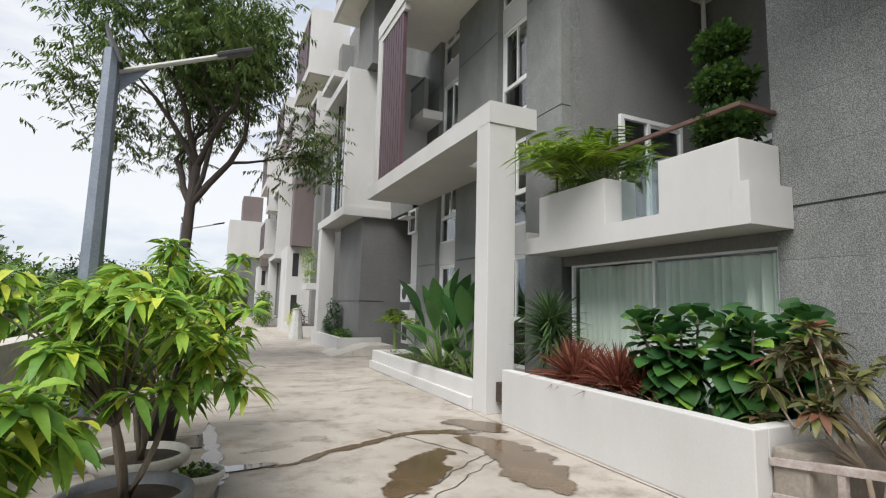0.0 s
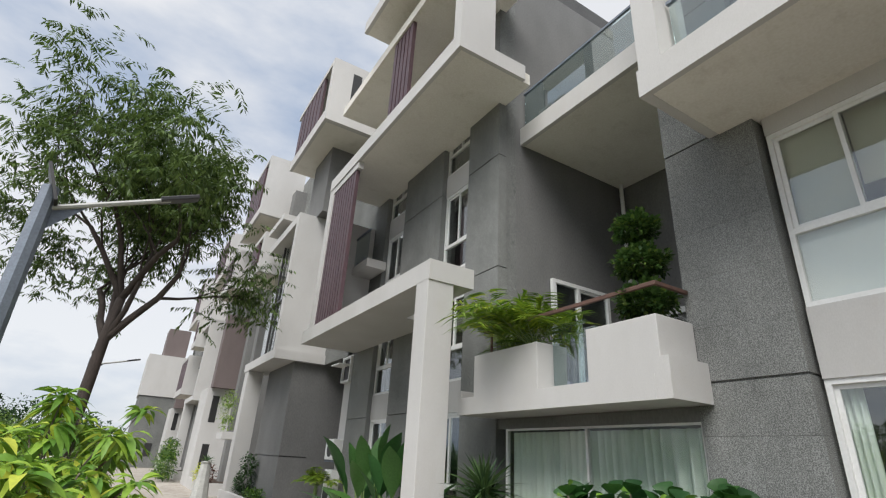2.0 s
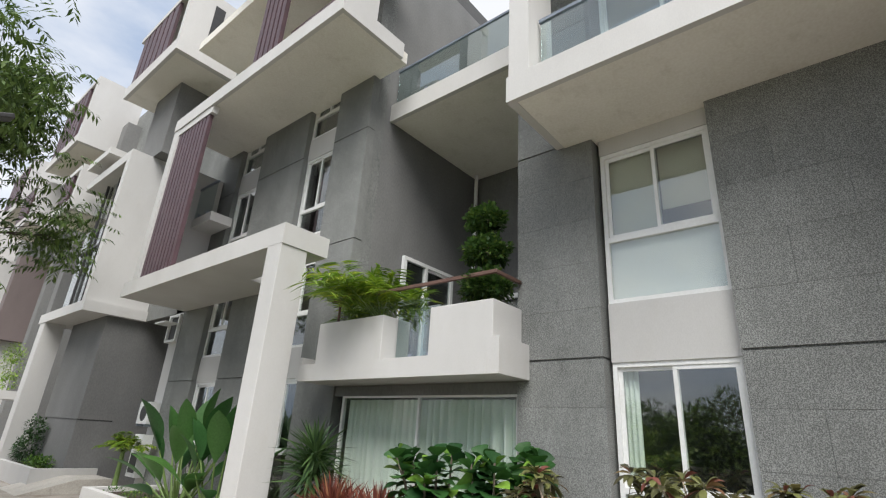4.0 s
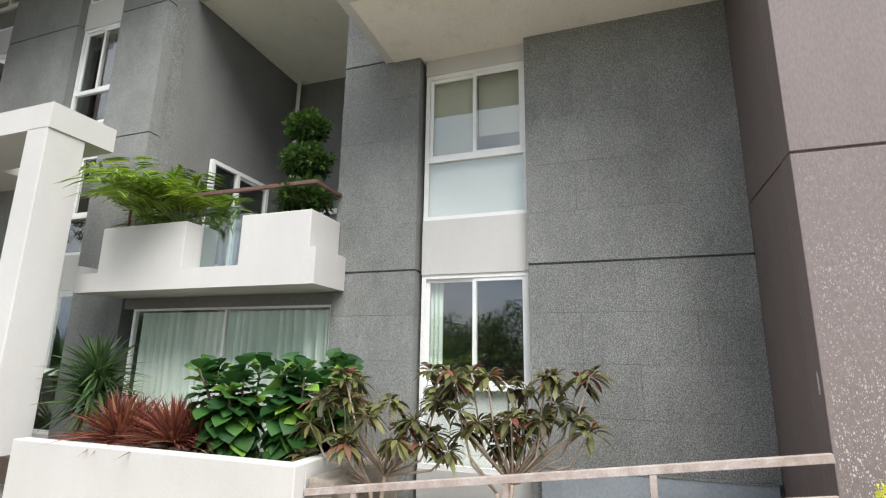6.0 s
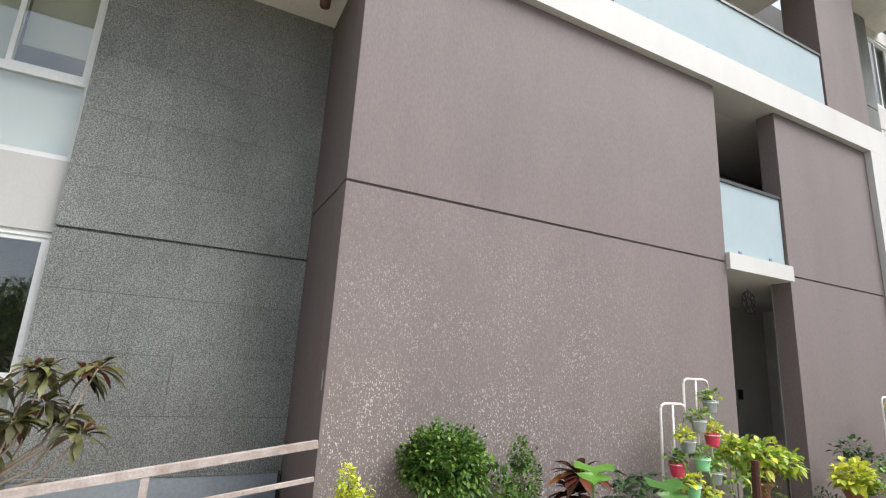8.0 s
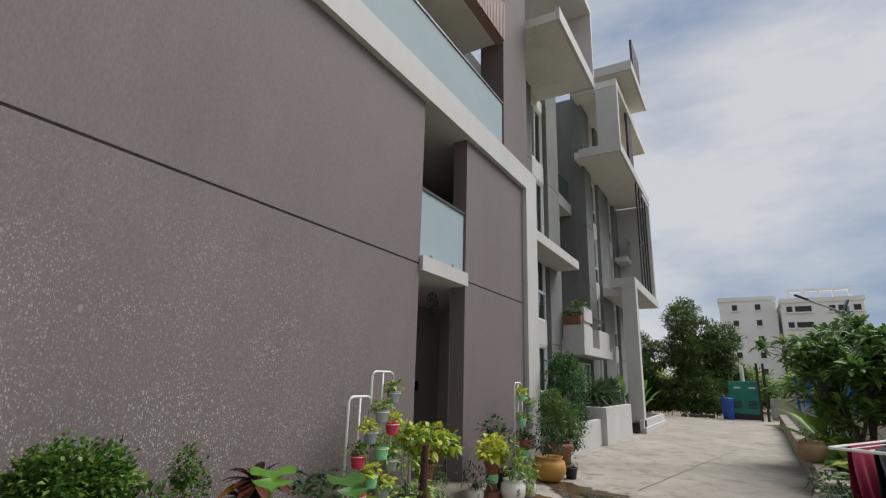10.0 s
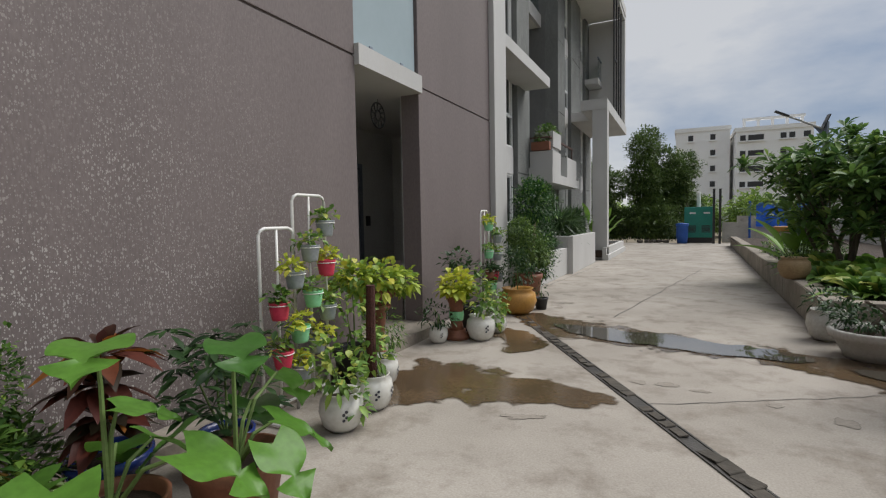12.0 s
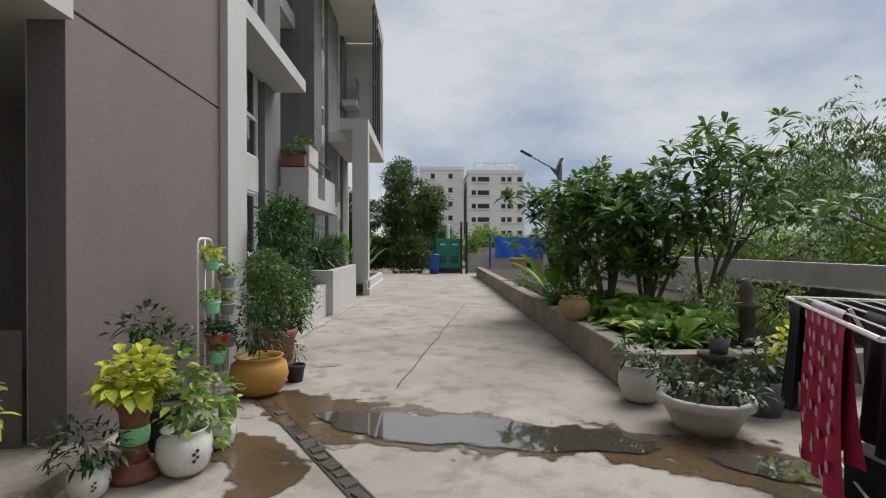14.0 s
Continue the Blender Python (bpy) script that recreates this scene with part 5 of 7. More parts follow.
# Whorled light-green shrubs in pots beside the parapet
def whorl_shrub(loc, pot, r, h, mat, spread, top, n_tips, seed, label, leaf=0.2, n_leaf=13):
    t = potted("potted_shrub", label, loc, pot, r, h, mat, group="potted shrubs by the parapet")
    rng = np.random.default_rng(seed)
    tips = []
    for k in range(n_tips):
        a, q = rng.uniform(0, 2 * math.pi), math.sqrt(rng.uniform(0.05, 1))
        z = top - (top - h) * 0.75 * rng.uniform(0, 1) ** 1.3 * (0.4 + 0.6 * q)
        tips.append((spread * q * math.cos(a), spread * q * math.sin(a), z))
    forks = [(0.25 * spread * math.cos(a), 0.25 * spread * math.sin(a), h + (top - h) * rng.uniform(0.25, 0.5)) for a in (0.3, 2.2, 4.4)]
    bm = stems_to((0, 0, h * 0.8), forks, 0.028, 0.018, 0.05, rng=rng)
    for k, tip in enumerate(tips):
        f = min(forks, key=lambda q: (Vector(q) - Vector(tip)).length)
        a, b = Vector(f), Vector(tip)
        m = (a + b) / 2 + Vector((0, 0, 0.08))
        add_tube(bm, [a, m, b], [0.012, 0.009, 0.006], 5)
    part("stem", bm, BARK, t, smooth=True)
    more = [tuple(Vector(q) + Vector(rng.normal(0, 0.06, 3))) for q in tips]
    me = rosettes(tips + more, n_leaf, leaf, leaf * 0.29, rise=(-0.5, 0.75), droop=0.55, seg=3, shape=0.45)
    part("leaves", me, L_MANGO, t)
    return t


whorl_shrub((1.02, 4.35, 0), pot_bowl, 0.42, 0.40, GREYPOT, 0.80, 1.72, 60, 3, "leafy light-green shrub in a wide grey tub", leaf=0.20)
whorl_shrub((0.3, 3.3, 0), pot_taper, 0.28, 0.42, GREYPOT, 0.55, 1.2, 22, 4, "low light-green shrub in a grey tub", leaf=0.26)
whorl_shrub((0.98, 5.6, 0), pot_bowl, 0.40, 0.32, CEMENTPOT, 0.7, 1.9, 32, 5, "tall light-green shrub in a pale cement bowl", leaf=0.22)
whorl_shrub((1.0, 6.9, 0), pot_taper, 0.26, 0.52, BLACKPOT, 0.8, 2.2, 34, 6, "tall light-green shrub in a black tub", leaf=0.22)
for k, (x, y, top) in enumerate([(1.0, 11.5, 1.5), (1.15, 14.0, 1.2), (1.3, 17.0, 1.7), (1.0, 20.0, 1.4), (1.2, 25.0, 1.6)]):
    whorl_shrub((x, y, 0), pot_taper, 0.3, 0.42, GREYPOT if k % 2 else BLACKPOT, 0.5, top, 16, 11 + k, "green shrub in a dark tub along the drive")
succ = potted("potted_succulent", "low pale-green succulent in a cement bowl", (1.45, 5.25, 0), pot_bowl, 0.22, 0.22, CEMENTPOT)
part("leaves", rosettes([(0.1 * math.cos(a), 0.1 * math.sin(a), 0.2) for a in range(6)], 12, 0.07, 0.035, rise=(0, 1.2), droop=0.1, seg=1), L_BUSH, succ)

# The tree by the drive
def feather_tree(name, label, loc, height, seed, mat, bark, limbs, n_leaf, leaf, r0, fork=0.4, sprays=8, spread=0.30):
    """Trunk that forks into limbs; sprays of narrow leaflets on the twigs."""
    t = thing(name, label, "tree", loc)
    rng = np.random.default_rng(seed)
    bm = bmesh.new()
    tips = []
    pts = [Vector((0, 0, 0)), Vector((0.05, 0.02, height * fork * 0.4)), Vector((0.12, 0.0, height * fork * 0.8)), Vector((0.2, 0.05, height * fork))]
    add_tube(bm, pts, [r0, r0 * 0.85, r0 * 0.75, r0 * 0.62], 10)
    for az, el, ln, r in limbs:
        d = Vector((math.cos(az) * math.cos(el), math.sin(az) * math.cos(el), math.sin(el)))
        branching(bm, pts[rng.integers(2, 4)], d, ln, r0 * r, 3, tips, 0.55, rng, 7, 0.16)
    part("trunk", bm, bark, t, smooth=True)
    pp, ww = [], []
    for tip in tips:
        for s in range(sprays):
            d0 = rng.normal(0, 1, 3) * (1, 1, 0.5) + (0, 0, -0.1)
            d0 /= np.linalg.norm(d0)
            c = np.array(tip) + rng.normal(0, spread, 3)
            L = rng.uniform(0.35, 0.65)
            for i in range(n_leaf):
                q = (i // 2) / (n_leaf / 2)
                side = np.cross(d0, (0, 0, 1.0)) * (1 if i % 2 else -1)
                pp.append(c + d0 * L * q + np.array((0, 0, -0.18 * L * q * q)))
                ww.append(side * 0.9 + d0 * 0.6 + (0, 0, -0.45) + rng.normal(0, 0.2, 3))
    k = RNG.uniform(0.7, 1.2, len(pp))
    part("crown", blades(pp, ww, leaf * k, leaf * 0.3 * k, 0.3, 1, 0.15), mat, t)
    return t


feather_tree("roadside_tree", "tall forked tree with feathery green foliage beside the drive", (0.72, 14.0, 0), 10.0, 21, L_TREE, DARKBARK,
             [(0.2, 1.0, 2.1, 0.6), (2.6, 1.1, 1.9, 0.6), (3.4, 0.85, 1.9, 0.5), (5.4, 1.0, 2.0, 0.55), (1.2, 1.2, 2.1, 0.55), (0.0, 1.3, 2.2, 0.45), (2.9, 1.4, 2.2, 0.5)], 14, 0.17, 0.16, 0.5, 13, 0.38)


# Thicket beyond the walls
def leaf_mass(name, label, lumps, density, leaf, mat, ratio=0.4):
    return tagged(part(name, bush_leaves(lumps, density, leaf, leaf * ratio, 0.35, 1, 0.1, 0.5), mat), label, "thicket", kind="stuff")


rng = np.random.default_rng(31)
leaf_mass("thicket", "dense green scrub beyond the left parapet", [(-4.5 - rng.uniform(0, 9), 9 + rng.uniform(0, 55), rng.uniform(0.0, 1.6), rng.uniform(1.2, 2.4), rng.uniform(1.2, 2.4), rng.uniform(0.9, 2.0)) for _ in range(46)] + [(-3.2, 11.5, 1.9, 1.2, 1.3, 1.0), (-4.2, 13.5, 2.4, 1.2, 1.3, 1.0), (-2.8, 16.0, 1.6, 1.1, 1.3, 0.9)], 220, 0.30, L_MID)
leaf_mass("thicket", "dark trees beyond the parapet facing the windows", [(-9.0 - rng.uniform(0, 4), -3 + 1.3 * k, 0.6 + rng.uniform(0, 2.4), 1.5, 1.3, rng.uniform(1.0, 1.7)) for k in range(13)], 300, 0.26, L_TREE)
leaf_mass("thicket", "taller trees standing out of the scrub", [(-6.0 - rng.uniform(0, 5), 20 + rng.uniform(0, 10), 1.8 + rng.uniform(0, 1.6), 1.1, 1.1, 0.7) for _ in range(12)], 380, 0.26, L_TREE)
leaf_mass("thicket", "bright green thicket beyond the garden wall", [(-7.5 - rng.uniform(0, 12), -30 + rng.uniform(0, 42), rng.uniform(0.2, 2.4), rng.uniform(1.3, 2.6), rng.uniform(1.3, 2.6), rng.uniform(0.9, 1.9)) for _ in range(60)], 260, 0.26, L_FAR)
leaf_mass("thicket", "far green tree line beyond the end of the drive", [(-24 + rng.uniform(0, 40), -62 - rng.uniform(0, 12), rng.uniform(0.5, 2.6), rng.uniform(2, 3.6), rng.uniform(2, 3.2), rng.uniform(1.4, 2.6)) for _ in range(34)], 110, 0.6, L_FAR)
leaf_mass("thicket", "far tree line beyond the other end of the drive", [(-30 + rng.uniform(0, 32), 66 + rng.uniform(0, 14), rng.uniform(1, 3.4), rng.uniform(2, 4), rng.uniform(2, 3.6), rng.uniform(1.6, 3)) for _ in range(26)], 50, 0.6, L_DARK)
for x, y, h, sd in ((-7.4, -14.6, 5.6, 41), (-10.5, -19.0, 5.0, 43)):
    feather_tree("thicket_tree", "open feathery tree rising out of the thicket", (x, y, -0.9), h + 0.9, sd, L_MID, BARK,
                 [(0.5, 1.1, 1.5, 0.5), (2.4, 0.9, 1.5, 0.5), (4.2, 1.0, 1.6, 0.5), (5.6, 0.8, 1.4, 0.4)], 10, 0.17, 0.09)
for k in range(3):
    pl = thing("fence_post", "thin dark fence post with wires", "fence post", (-5.2, -12.6 - 5 * k, -0.9), "fence posts")
    part("post", tube([(0, 0, 0), (0, 0, 4.6)], 0.035, 6), BLACKMETAL, pl)
    if k < 2:
        for z in (2.2, 2.6, 3.0, 3.4, 3.8):
            part("wire", tube([(0, 0, z), (0, -5.0, z)], 0.006, 4), BLACKMETAL, pl)
    for z in (2.2, 2.6, 3.0, 3.4, 3.8):
        part("insulator", tube([(-0.05, 0, z), (0.05, 0, z)], 0.02, 6), WHITEMETAL, pl)


# ---- planting and oddments by the farther units ----
def far_bush(label, lumps, density, leaf, mat, name="shrub"):
    return tagged(part(name, bush_leaves(lumps, density, leaf, leaf * 0.4, 0.3, 1), mat), label, "shrub")


far_bush("dark green bush in the farther planter", [(5.95, 20.3, 0.95, 0.4, 0.5, 0.5), (5.85, 20.0, 1.45, 0.28, 0.3, 0.3), (6.0, 20.9, 0.8, 0.35, 0.4, 0.35)], 700, 0.14, L_DARK)
far_bush("low leafy ground plants in the farther planter", [(5.9 + 0.25 * (k % 2), 18.4 + 0.4 * k, 0.52, 0.3, 0.3, 0.16) for k in range(4)], 900, 0.14, L_BUSH)
far_bush("round trailing bush hanging from the canopy edge", [(5.8, 25.6, 3.5, 0.45, 0.45, 0.6), (5.75, 25.8, 4.0, 0.4, 0.4, 0.4), (5.8, 25.5, 2.9, 0.3, 0.3, 0.35)], 600, 0.12, L_FAR, "hanging_bush")
far_bush("red-leaved plant in the farther planter", [(5.75, 27.2, 0.75, 0.3, 0.35, 0.4)], 700, 0.16, L_MAROON)
far_bush("yellow-green plant in the farther planter", [(5.6, 29.0, 0.75, 0.25, 0.35, 0.4)], 600, 0.16, L_YELLOW)
for q in (35.5, 37.0, 38.6, 40.2):
    far_bush("tall bushy shrub beside the far drive", [(4.75, q, 0.85, 0.5, 0.6, 0.8), (4.9, q + 0.2, 1.7, 0.4, 0.5, 0.6)], 300, 0.2, L_BUSH)
cov = thing("covered_stand", "plant stand draped in a pale cloth beside the drive", "covered stand", (5.1, 24.2, 0))
part("drape", lathe([(0.34, 0), (0.30, 0.35), (0.24, 0.8), (0.19, 1.3), (0.22, 1.36), (0.05, 1.4)], 9), PALEDRAPE, cov)
part("leaves", rosettes([(0, 0, 1.38)], 26, 0.4, 0.05, (0.1, 1.3), 0.3, 3, 0.3), L_SPIKE, cov)
rp2 = bmesh.new()
v = [rp2.verts.new(p) for p in ((5.0, 16.2, 0.006), (7.0, 16.2, 0.006), (7.0, 18.0, 0.006), (5.0, 18.0, 0.006), (6.2, 16.2, 0.34), (7.0, 16.2, 0.34), (7.0, 18.0, 0.34), (6.2, 18.0, 0.34))]
for f in ((0, 1, 2, 3), (4, 7, 6, 5), (0, 4, 5, 1), (1, 5, 6, 2), (2, 6, 7, 3), (3, 7, 4, 0)):
    rp2.faces.new([v[i] for i in f])
tagged(part("ramp", rp2, PARAPET), "pale concrete ramp up to a farther entrance", "ramp", kind="structure")
acu = thing("air_conditioner", "white air-conditioner unit on the end wall", "air conditioner", (0, 0, 0))
part("case", boxes((6.85, 7.19, 14.62, 15.25, 1.75, 2.3), bevel=0.02), UPVC, acu)
part("fan_grille", lathe([(0.02, 0), (0.2, 0), (0.2, 0.02), (0.02, 0.02)], 18), BLACKMETAL, acu).matrix_local = Matrix.Translation((6.845, 14.9, 2.02)) @ Matrix.Rotation(radians(90), 4, "Y")
part("bracket", boxes((6.85, 7.19, 14.66, 14.7, 1.69, 1.75)), STEEL, acu)
part("bracket", boxes((6.85, 7.19, 15.15, 15.19, 1.69, 1.75)), STEEL, acu)
mb = thing("meter_box", "grey meter cabinet with a dark window on the end wall", "meter box", (0, 0, 0))
part("case", boxes((6.9, 7.19, 14.65, 15.2, 0.5, 1.5), bevel=0.01), UPVC, mb)
part("window", boxes((6.894, 6.9, 14.72, 15.13, 0.6, 1.05)), BLACKMETAL, mb)
part("label_bar", boxes((6.894, 6.9, 14.78, 15.0, 1.2, 1.32)), BLACKMETAL, mb)
vw = thing("vent_window", "open top-hung window with a white frame by the canopy", "window", (0, 0, 0))
part("frame", boxes((7.05, 7.19, 14.62, 15.28, 3.9, 3.96), (7.05, 7.19, 14.62, 14.68, 3.96, 4.6), (7.05, 7.19, 15.22, 15.28, 3.96, 4.6), (7.05, 7.19, 14.62, 15.28, 4.6, 4.66)), UPVC, vw)
part("pane", boxes((7.12, 7.13, 14.68, 15.22, 3.96, 4.6)), BLACKMETAL, vw)
part("sash", boxes((6.7, 7.05, 14.63, 15.27, 4.36, 4.40)), UPVC, vw)


# ---- planting along the left wing ----
def spiky(loc, label, mat, n, length, width, tips, trunk=0.0, name="spiky_plant", rise=(-0.3, 1.4), droop=0.35):
    t = thing(name, label, "plant", loc, "")
    if trunk:
        part("trunk", tube([(0, 0, 0), (0.02, 0, trunk)], [0.05, 0.035], 8), BARK, t)
    part("leaves", rosettes([(x, y, z + trunk) for x, y, z in tips], n, length, width, rise, droop, 3, 0.25), mat, t)
    return t


for w in (Wing(False), Wing(True)):
    X, Y = w.x, w.y
    spiky((X(6.35), Y(6.85), 0.45), "grey-green dracaena with stiff sword leaves in the planter", L_SPIKE, 110, 0.62, 0.048, [(0, 0, 0.55), (0, 0, 0.75), (0, 0, 0.95)], 0.1, rise=(-0.8, 1.45), droop=0.14)
    if not w.right:
        for y, s in ((5.95, 1), (5.1, 0.95)):
            spiky((X(6.15), Y(y), 0.45), "red-bronze cordyline tuft in the planter", L_RED, 170, 0.80 * s, 0.03, [(0, 0.1, 0.2), (0.1, -0.15, 0.18), (-0.1, 0, 0.25)], name="red_cordyline", rise=(0.2, 1.5), droop=0.28)
    else:
        spiky((X(6.3), Y(5.5), 0.45), "grey-green dracaena with stiff sword leaves in the planter", L_SPIKE, 95, 0.65, 0.045, [(0, 0, 0.4), (0, 0, 0.9)], 0.1)

# Fiddle-leaf figs
for x, y, top, sd in ((6.3, 4.45, 1.72, 51), (6.35, 3.75, 1.72, 52), (6.75, 3.45, 1.75, 53)):
    t = thing("fiddle_leaf_fig", "fiddle-leaf fig with large glossy leaves in the planter", "plant", (x, y, 0.45), "fiddle-leaf figs")
    rng = np.random.default_rng(sd)
    stems = [(rng.normal(0, 0.2), rng.normal(0, 0.23), top - 0.45 - rng.uniform(0, 0.3)) for _ in range(6)]
    part("stem", stems_to((0, 0, 0), stems, 0.022, 0.012, 0.05, rng=rng), BARK, t)
    pp, ww, ll = [], [], []
    for sx, sy, sz in stems:
        for i in range(40):
            q = i / 39
            a = i * 2.4 + sd
            e = -0.6 + 1.7 * q ** 2.2
            pp.append((sx * q + 0.02 * math.cos(a), sy * q + 0.02 * math.sin(a), 0.12 + (sz - 0.12) * q))
            ww.append((math.cos(a) * math.cos(e), math.sin(a) * math.cos(e), math.sin(e)))
            ll.append(0.30 - 0.07 * q)
    ll = np.array(ll)
    part("leaves", blades(pp, ww, ll * 1.0, ll * 0.92, 0.35, 8, 0.2, 0.6), L_FIG, t, smooth=True)

# Low sword fern under the figs, hedge in the second planter
tagged(part("low_hedge", bush_leaves([(5.9 + 0.4 * (k % 2), 8.2 + 0.45 * k, 0.40, 0.3, 0.4, 0.10) for k in range(11)], 900, 0.06, 0.03, 0.2, 1), L_BUSH), "low green ground-cover in the planter by the pillar", "ground cover", kind="stuff")


# Paddle-leaved plants
def paddle_plant(loc, leaves, label, seed, mat=None, name="paddle_leaf_plant", scale=1.0):
    t = thing(name, label, "plant", loc)
    rng = np.random.default_rng(seed)
    leaves = list(leaves) + [(az + 0.9, lean * 1.2 + 0.06, stalk * 0.85, blade * 0.85) for az, lean, stalk, blade in leaves]
    for k, (az, lean, stalk, blade) in enumerate(leaves):
        d = Vector((math.cos(az) * math.sin(lean), math.sin(az) * math.sin(lean), math.cos(lean)))
        b0 = Vector((0.10 * math.cos(az), 0.10 * math.sin(az), 0))
        p1 = b0 + d * stalk * scale
        lf = part("leaf", blades([tuple(p1)], [tuple(d)], [blade * scale], [blade * 0.31 * scale], 0.28, 9, 0.3, 0.42, up=np.array([[-math.cos(az) + rng.normal(0, 0.3), -math.sin(az) + rng.normal(0, 0.3), 0.9]])), mat or L_BANANA, t)
        part("stalk", tube([b0, (b0 + p1) / 2, p1], [0.028 * scale, 0.02 * scale, 0.012 * scale], 6), GREENSTEM, lf)
    return t


paddle_plant((6.1, 10.4, 0.36), [(0.5, 0.12, 1.0, 1.25), (2.0, 0.25, 0.9, 1.2), (3.1, 0.4, 1.0, 1.3), (4.0, 0.3, 1.0, 1.25), (4.9, 0.35, 1.1, 1.3), (5.8, 0.45, 1.0, 1.2), (1.2, 0.6, 0.7, 1.1), (3.6, 0.75, 0.6, 1.1), (4.5, 0.9, 0.55, 0.95), (2.6, 0.85, 0.6, 1.0), (5.3, 0.12, 1.2, 1.2), (0.1, 0.8, 0.6, 1.0)],
             "tall bird-of-paradise plant with broad paddle leaves in the planter", 61, scale=1.05)
paddle_plant((6.2, 9.3, 0.36), [(4.0, 0.35, 0.9, 1.3), (5.0, 0.5, 1.0, 1.2), (2.2, 0.3, 0.9, 1.1), (3.2, 0.8, 0.7, 1.1), (0.7, 0.5, 0.8, 1.1), (4.6, 0.1, 1.0, 1.2)],
             "bird-of-paradise plant with broad paddle leaves beside the pillar", 62)
Wr = Wing(True)
paddle_plant((Wr.x(6.0), Wr.y(8.9), 0.36), [(4.0, 0.35, 0.9, 1.1), (1.0, 0.3, 1.0, 1.2), (2.2, 0.3, 0.9, 1.1), (3.2, 0.6, 0.7, 1.1), (0.7, 0.5, 0.8, 1.1)], "green paddle-leaved plant behind the pillar", 63, L_BRIGHT)


def cane_palm(loc, label, n, length, seed, trunk=0.0, name="cane_palm"):
    """Arching fronds with two rows of leaflets."""
    t = thing(name, label, "palm", loc)
    rng = np.random.default_rng(seed)
    bm = bmesh.new()
    pp, ww = [], []
    if trunk:
        add_tube(bm, [(0, 0, 0), (0, 0, trunk)], [0.07, 0.05], 8)
    for k in range(n):
        az, lean = rng.uniform(0, 2 * math.pi), rng.uniform(0.1, 1.05)
        d = np.array((math.cos(az) * math.sin(lean), math.sin(az) * math.sin(lean), math.cos(lean)))
        L = length * rng.uniform(0.75, 1.1)
        base = np.array((rng.normal(0, 0.06), rng.normal(0, 0.06), trunk))
        pts = [base + d * L * s + np.array((0, 0, -0.4 * L * s * s)) for s in np.linspace(0, 1, 9)]
        add_tube(bm, pts, [0.010 - 0.008 * s for s in np.linspace(0, 1, 9)], 5)
        side = np.cross(d, (0, 0, 1.0))
        side /= np.linalg.norm(side)
        for s in np.linspace(0.25, 1, 24):
            c = base + d * L * s + np.array((0, 0, -0.4 * L * s * s))
            fw = d - np.array((0, 0, 1.15 * s))
            for sg in (-1, 1):
                pp.append(c)
                ww.append(side * sg + 0.7 * fw + (0, 0, 0.25) + rng.normal(0, 0.1, 3))
    part("stem", bm, GREENSTEM, t)
    k = RNG.uniform(0.8, 1.15, len(pp))
    part("fronds", blades(pp, ww, 0.25 * length * k, 0.034 * k, 0.3, 2, 0.2, 0.35), L_PALM, t)
    return t


cane_palm((6.72, 6.75, 3.5), "yellow-green cane palm in the balcony planter", 23, 1.65, 71)
cane_palm((6.72, 6.05, 3.5), "yellow-green cane palm in the balcony planter", 20, 1.5, 72)
cane_palm((6.5, 14.6, 0.0), "small dark palm beside the far canopy", 22, 0.75, 73, trunk=1.1)

# Cloud-pruned topiary on the balcony
top = thing("topiary_tree", "clipped cloud topiary of three leafy balls on the balcony", "topiary", (6.92, 4.2, 3.5))
part("trunk", tube([(0, 0, 0), (0.03, 0, 0.8), (0, 0, 1.55)], [0.035, 0.03, 0.02], 7), BARK, top)
part("leaves", bush_leaves([(0, 0, 0.38, 0.36, 0.38, 0.21), (0, 0.02, 0.92, 0.32, 0.34, 0.2), (0, 0.04, 1.44, 0.27, 0.29, 0.19)], 9000, 0.075, 0.05, 0.1, 1), L_TOPI, top)


# Bronze-leaved shrubs by the ramp
def bronze_shrub(loc, tips, label, seed):
    t = thing("bronze_leaf_shrub", label, "shrub", loc, "bronze-leaved shrubs")
    rng = np.random.default_rng(seed)
    forks = [(0.0, 0.06, 0.42), (0.02, -0.08, 0.5)]
    bm = stems_to((0, 0, 0), forks, 0.026, 0.02, 0.02, rng=rng)
    for q in tips:
        f = min(forks, key=lambda c: (Vector(c) - Vector(q)).length)
        a, b = Vector(f), Vector(q)
        m = (a + b) / 2 + Vector((0, (b - a).y * 0.25, -0.04))
        add_tube(bm, [a, m, b], [0.014, 0.011, 0.007], 5)
    part("stem", bm, PALESTEM, t, smooth=True)
    part("leaves", rosettes(tips, 26, 0.20, 0.06, rise=(-0.55, 1.1), droop=0.5, seg=3, shape=0.58), L_CROTON, t)
    return t


rng = np.random.default_rng(81)
bronze_shrub((6.1, 1.25, 0.12), [(rng.normal(0, 0.2), -0.75 + 1.35 * (k % 9) / 8 + rng.normal(0, 0.07), 0.75 + 0.72 * rng.uniform(0, 1) ** 0.7) for k in range(26)], "pale-stemmed shrub with bronze-green leaf whorls by the ramp", 82)
bronze_shrub((5.95, 2.45, 0.12), [(rng.normal(0, 0.22), -0.65 + 1.4 * (k % 8) / 7 + rng.normal(0, 0.07), 0.6 + 0.9 * rng.uniform(0, 1) ** 0.8) for k in range(26)], "pale-stemmed shrub with bronze and yellow leaf whorls by the ramp", 83)

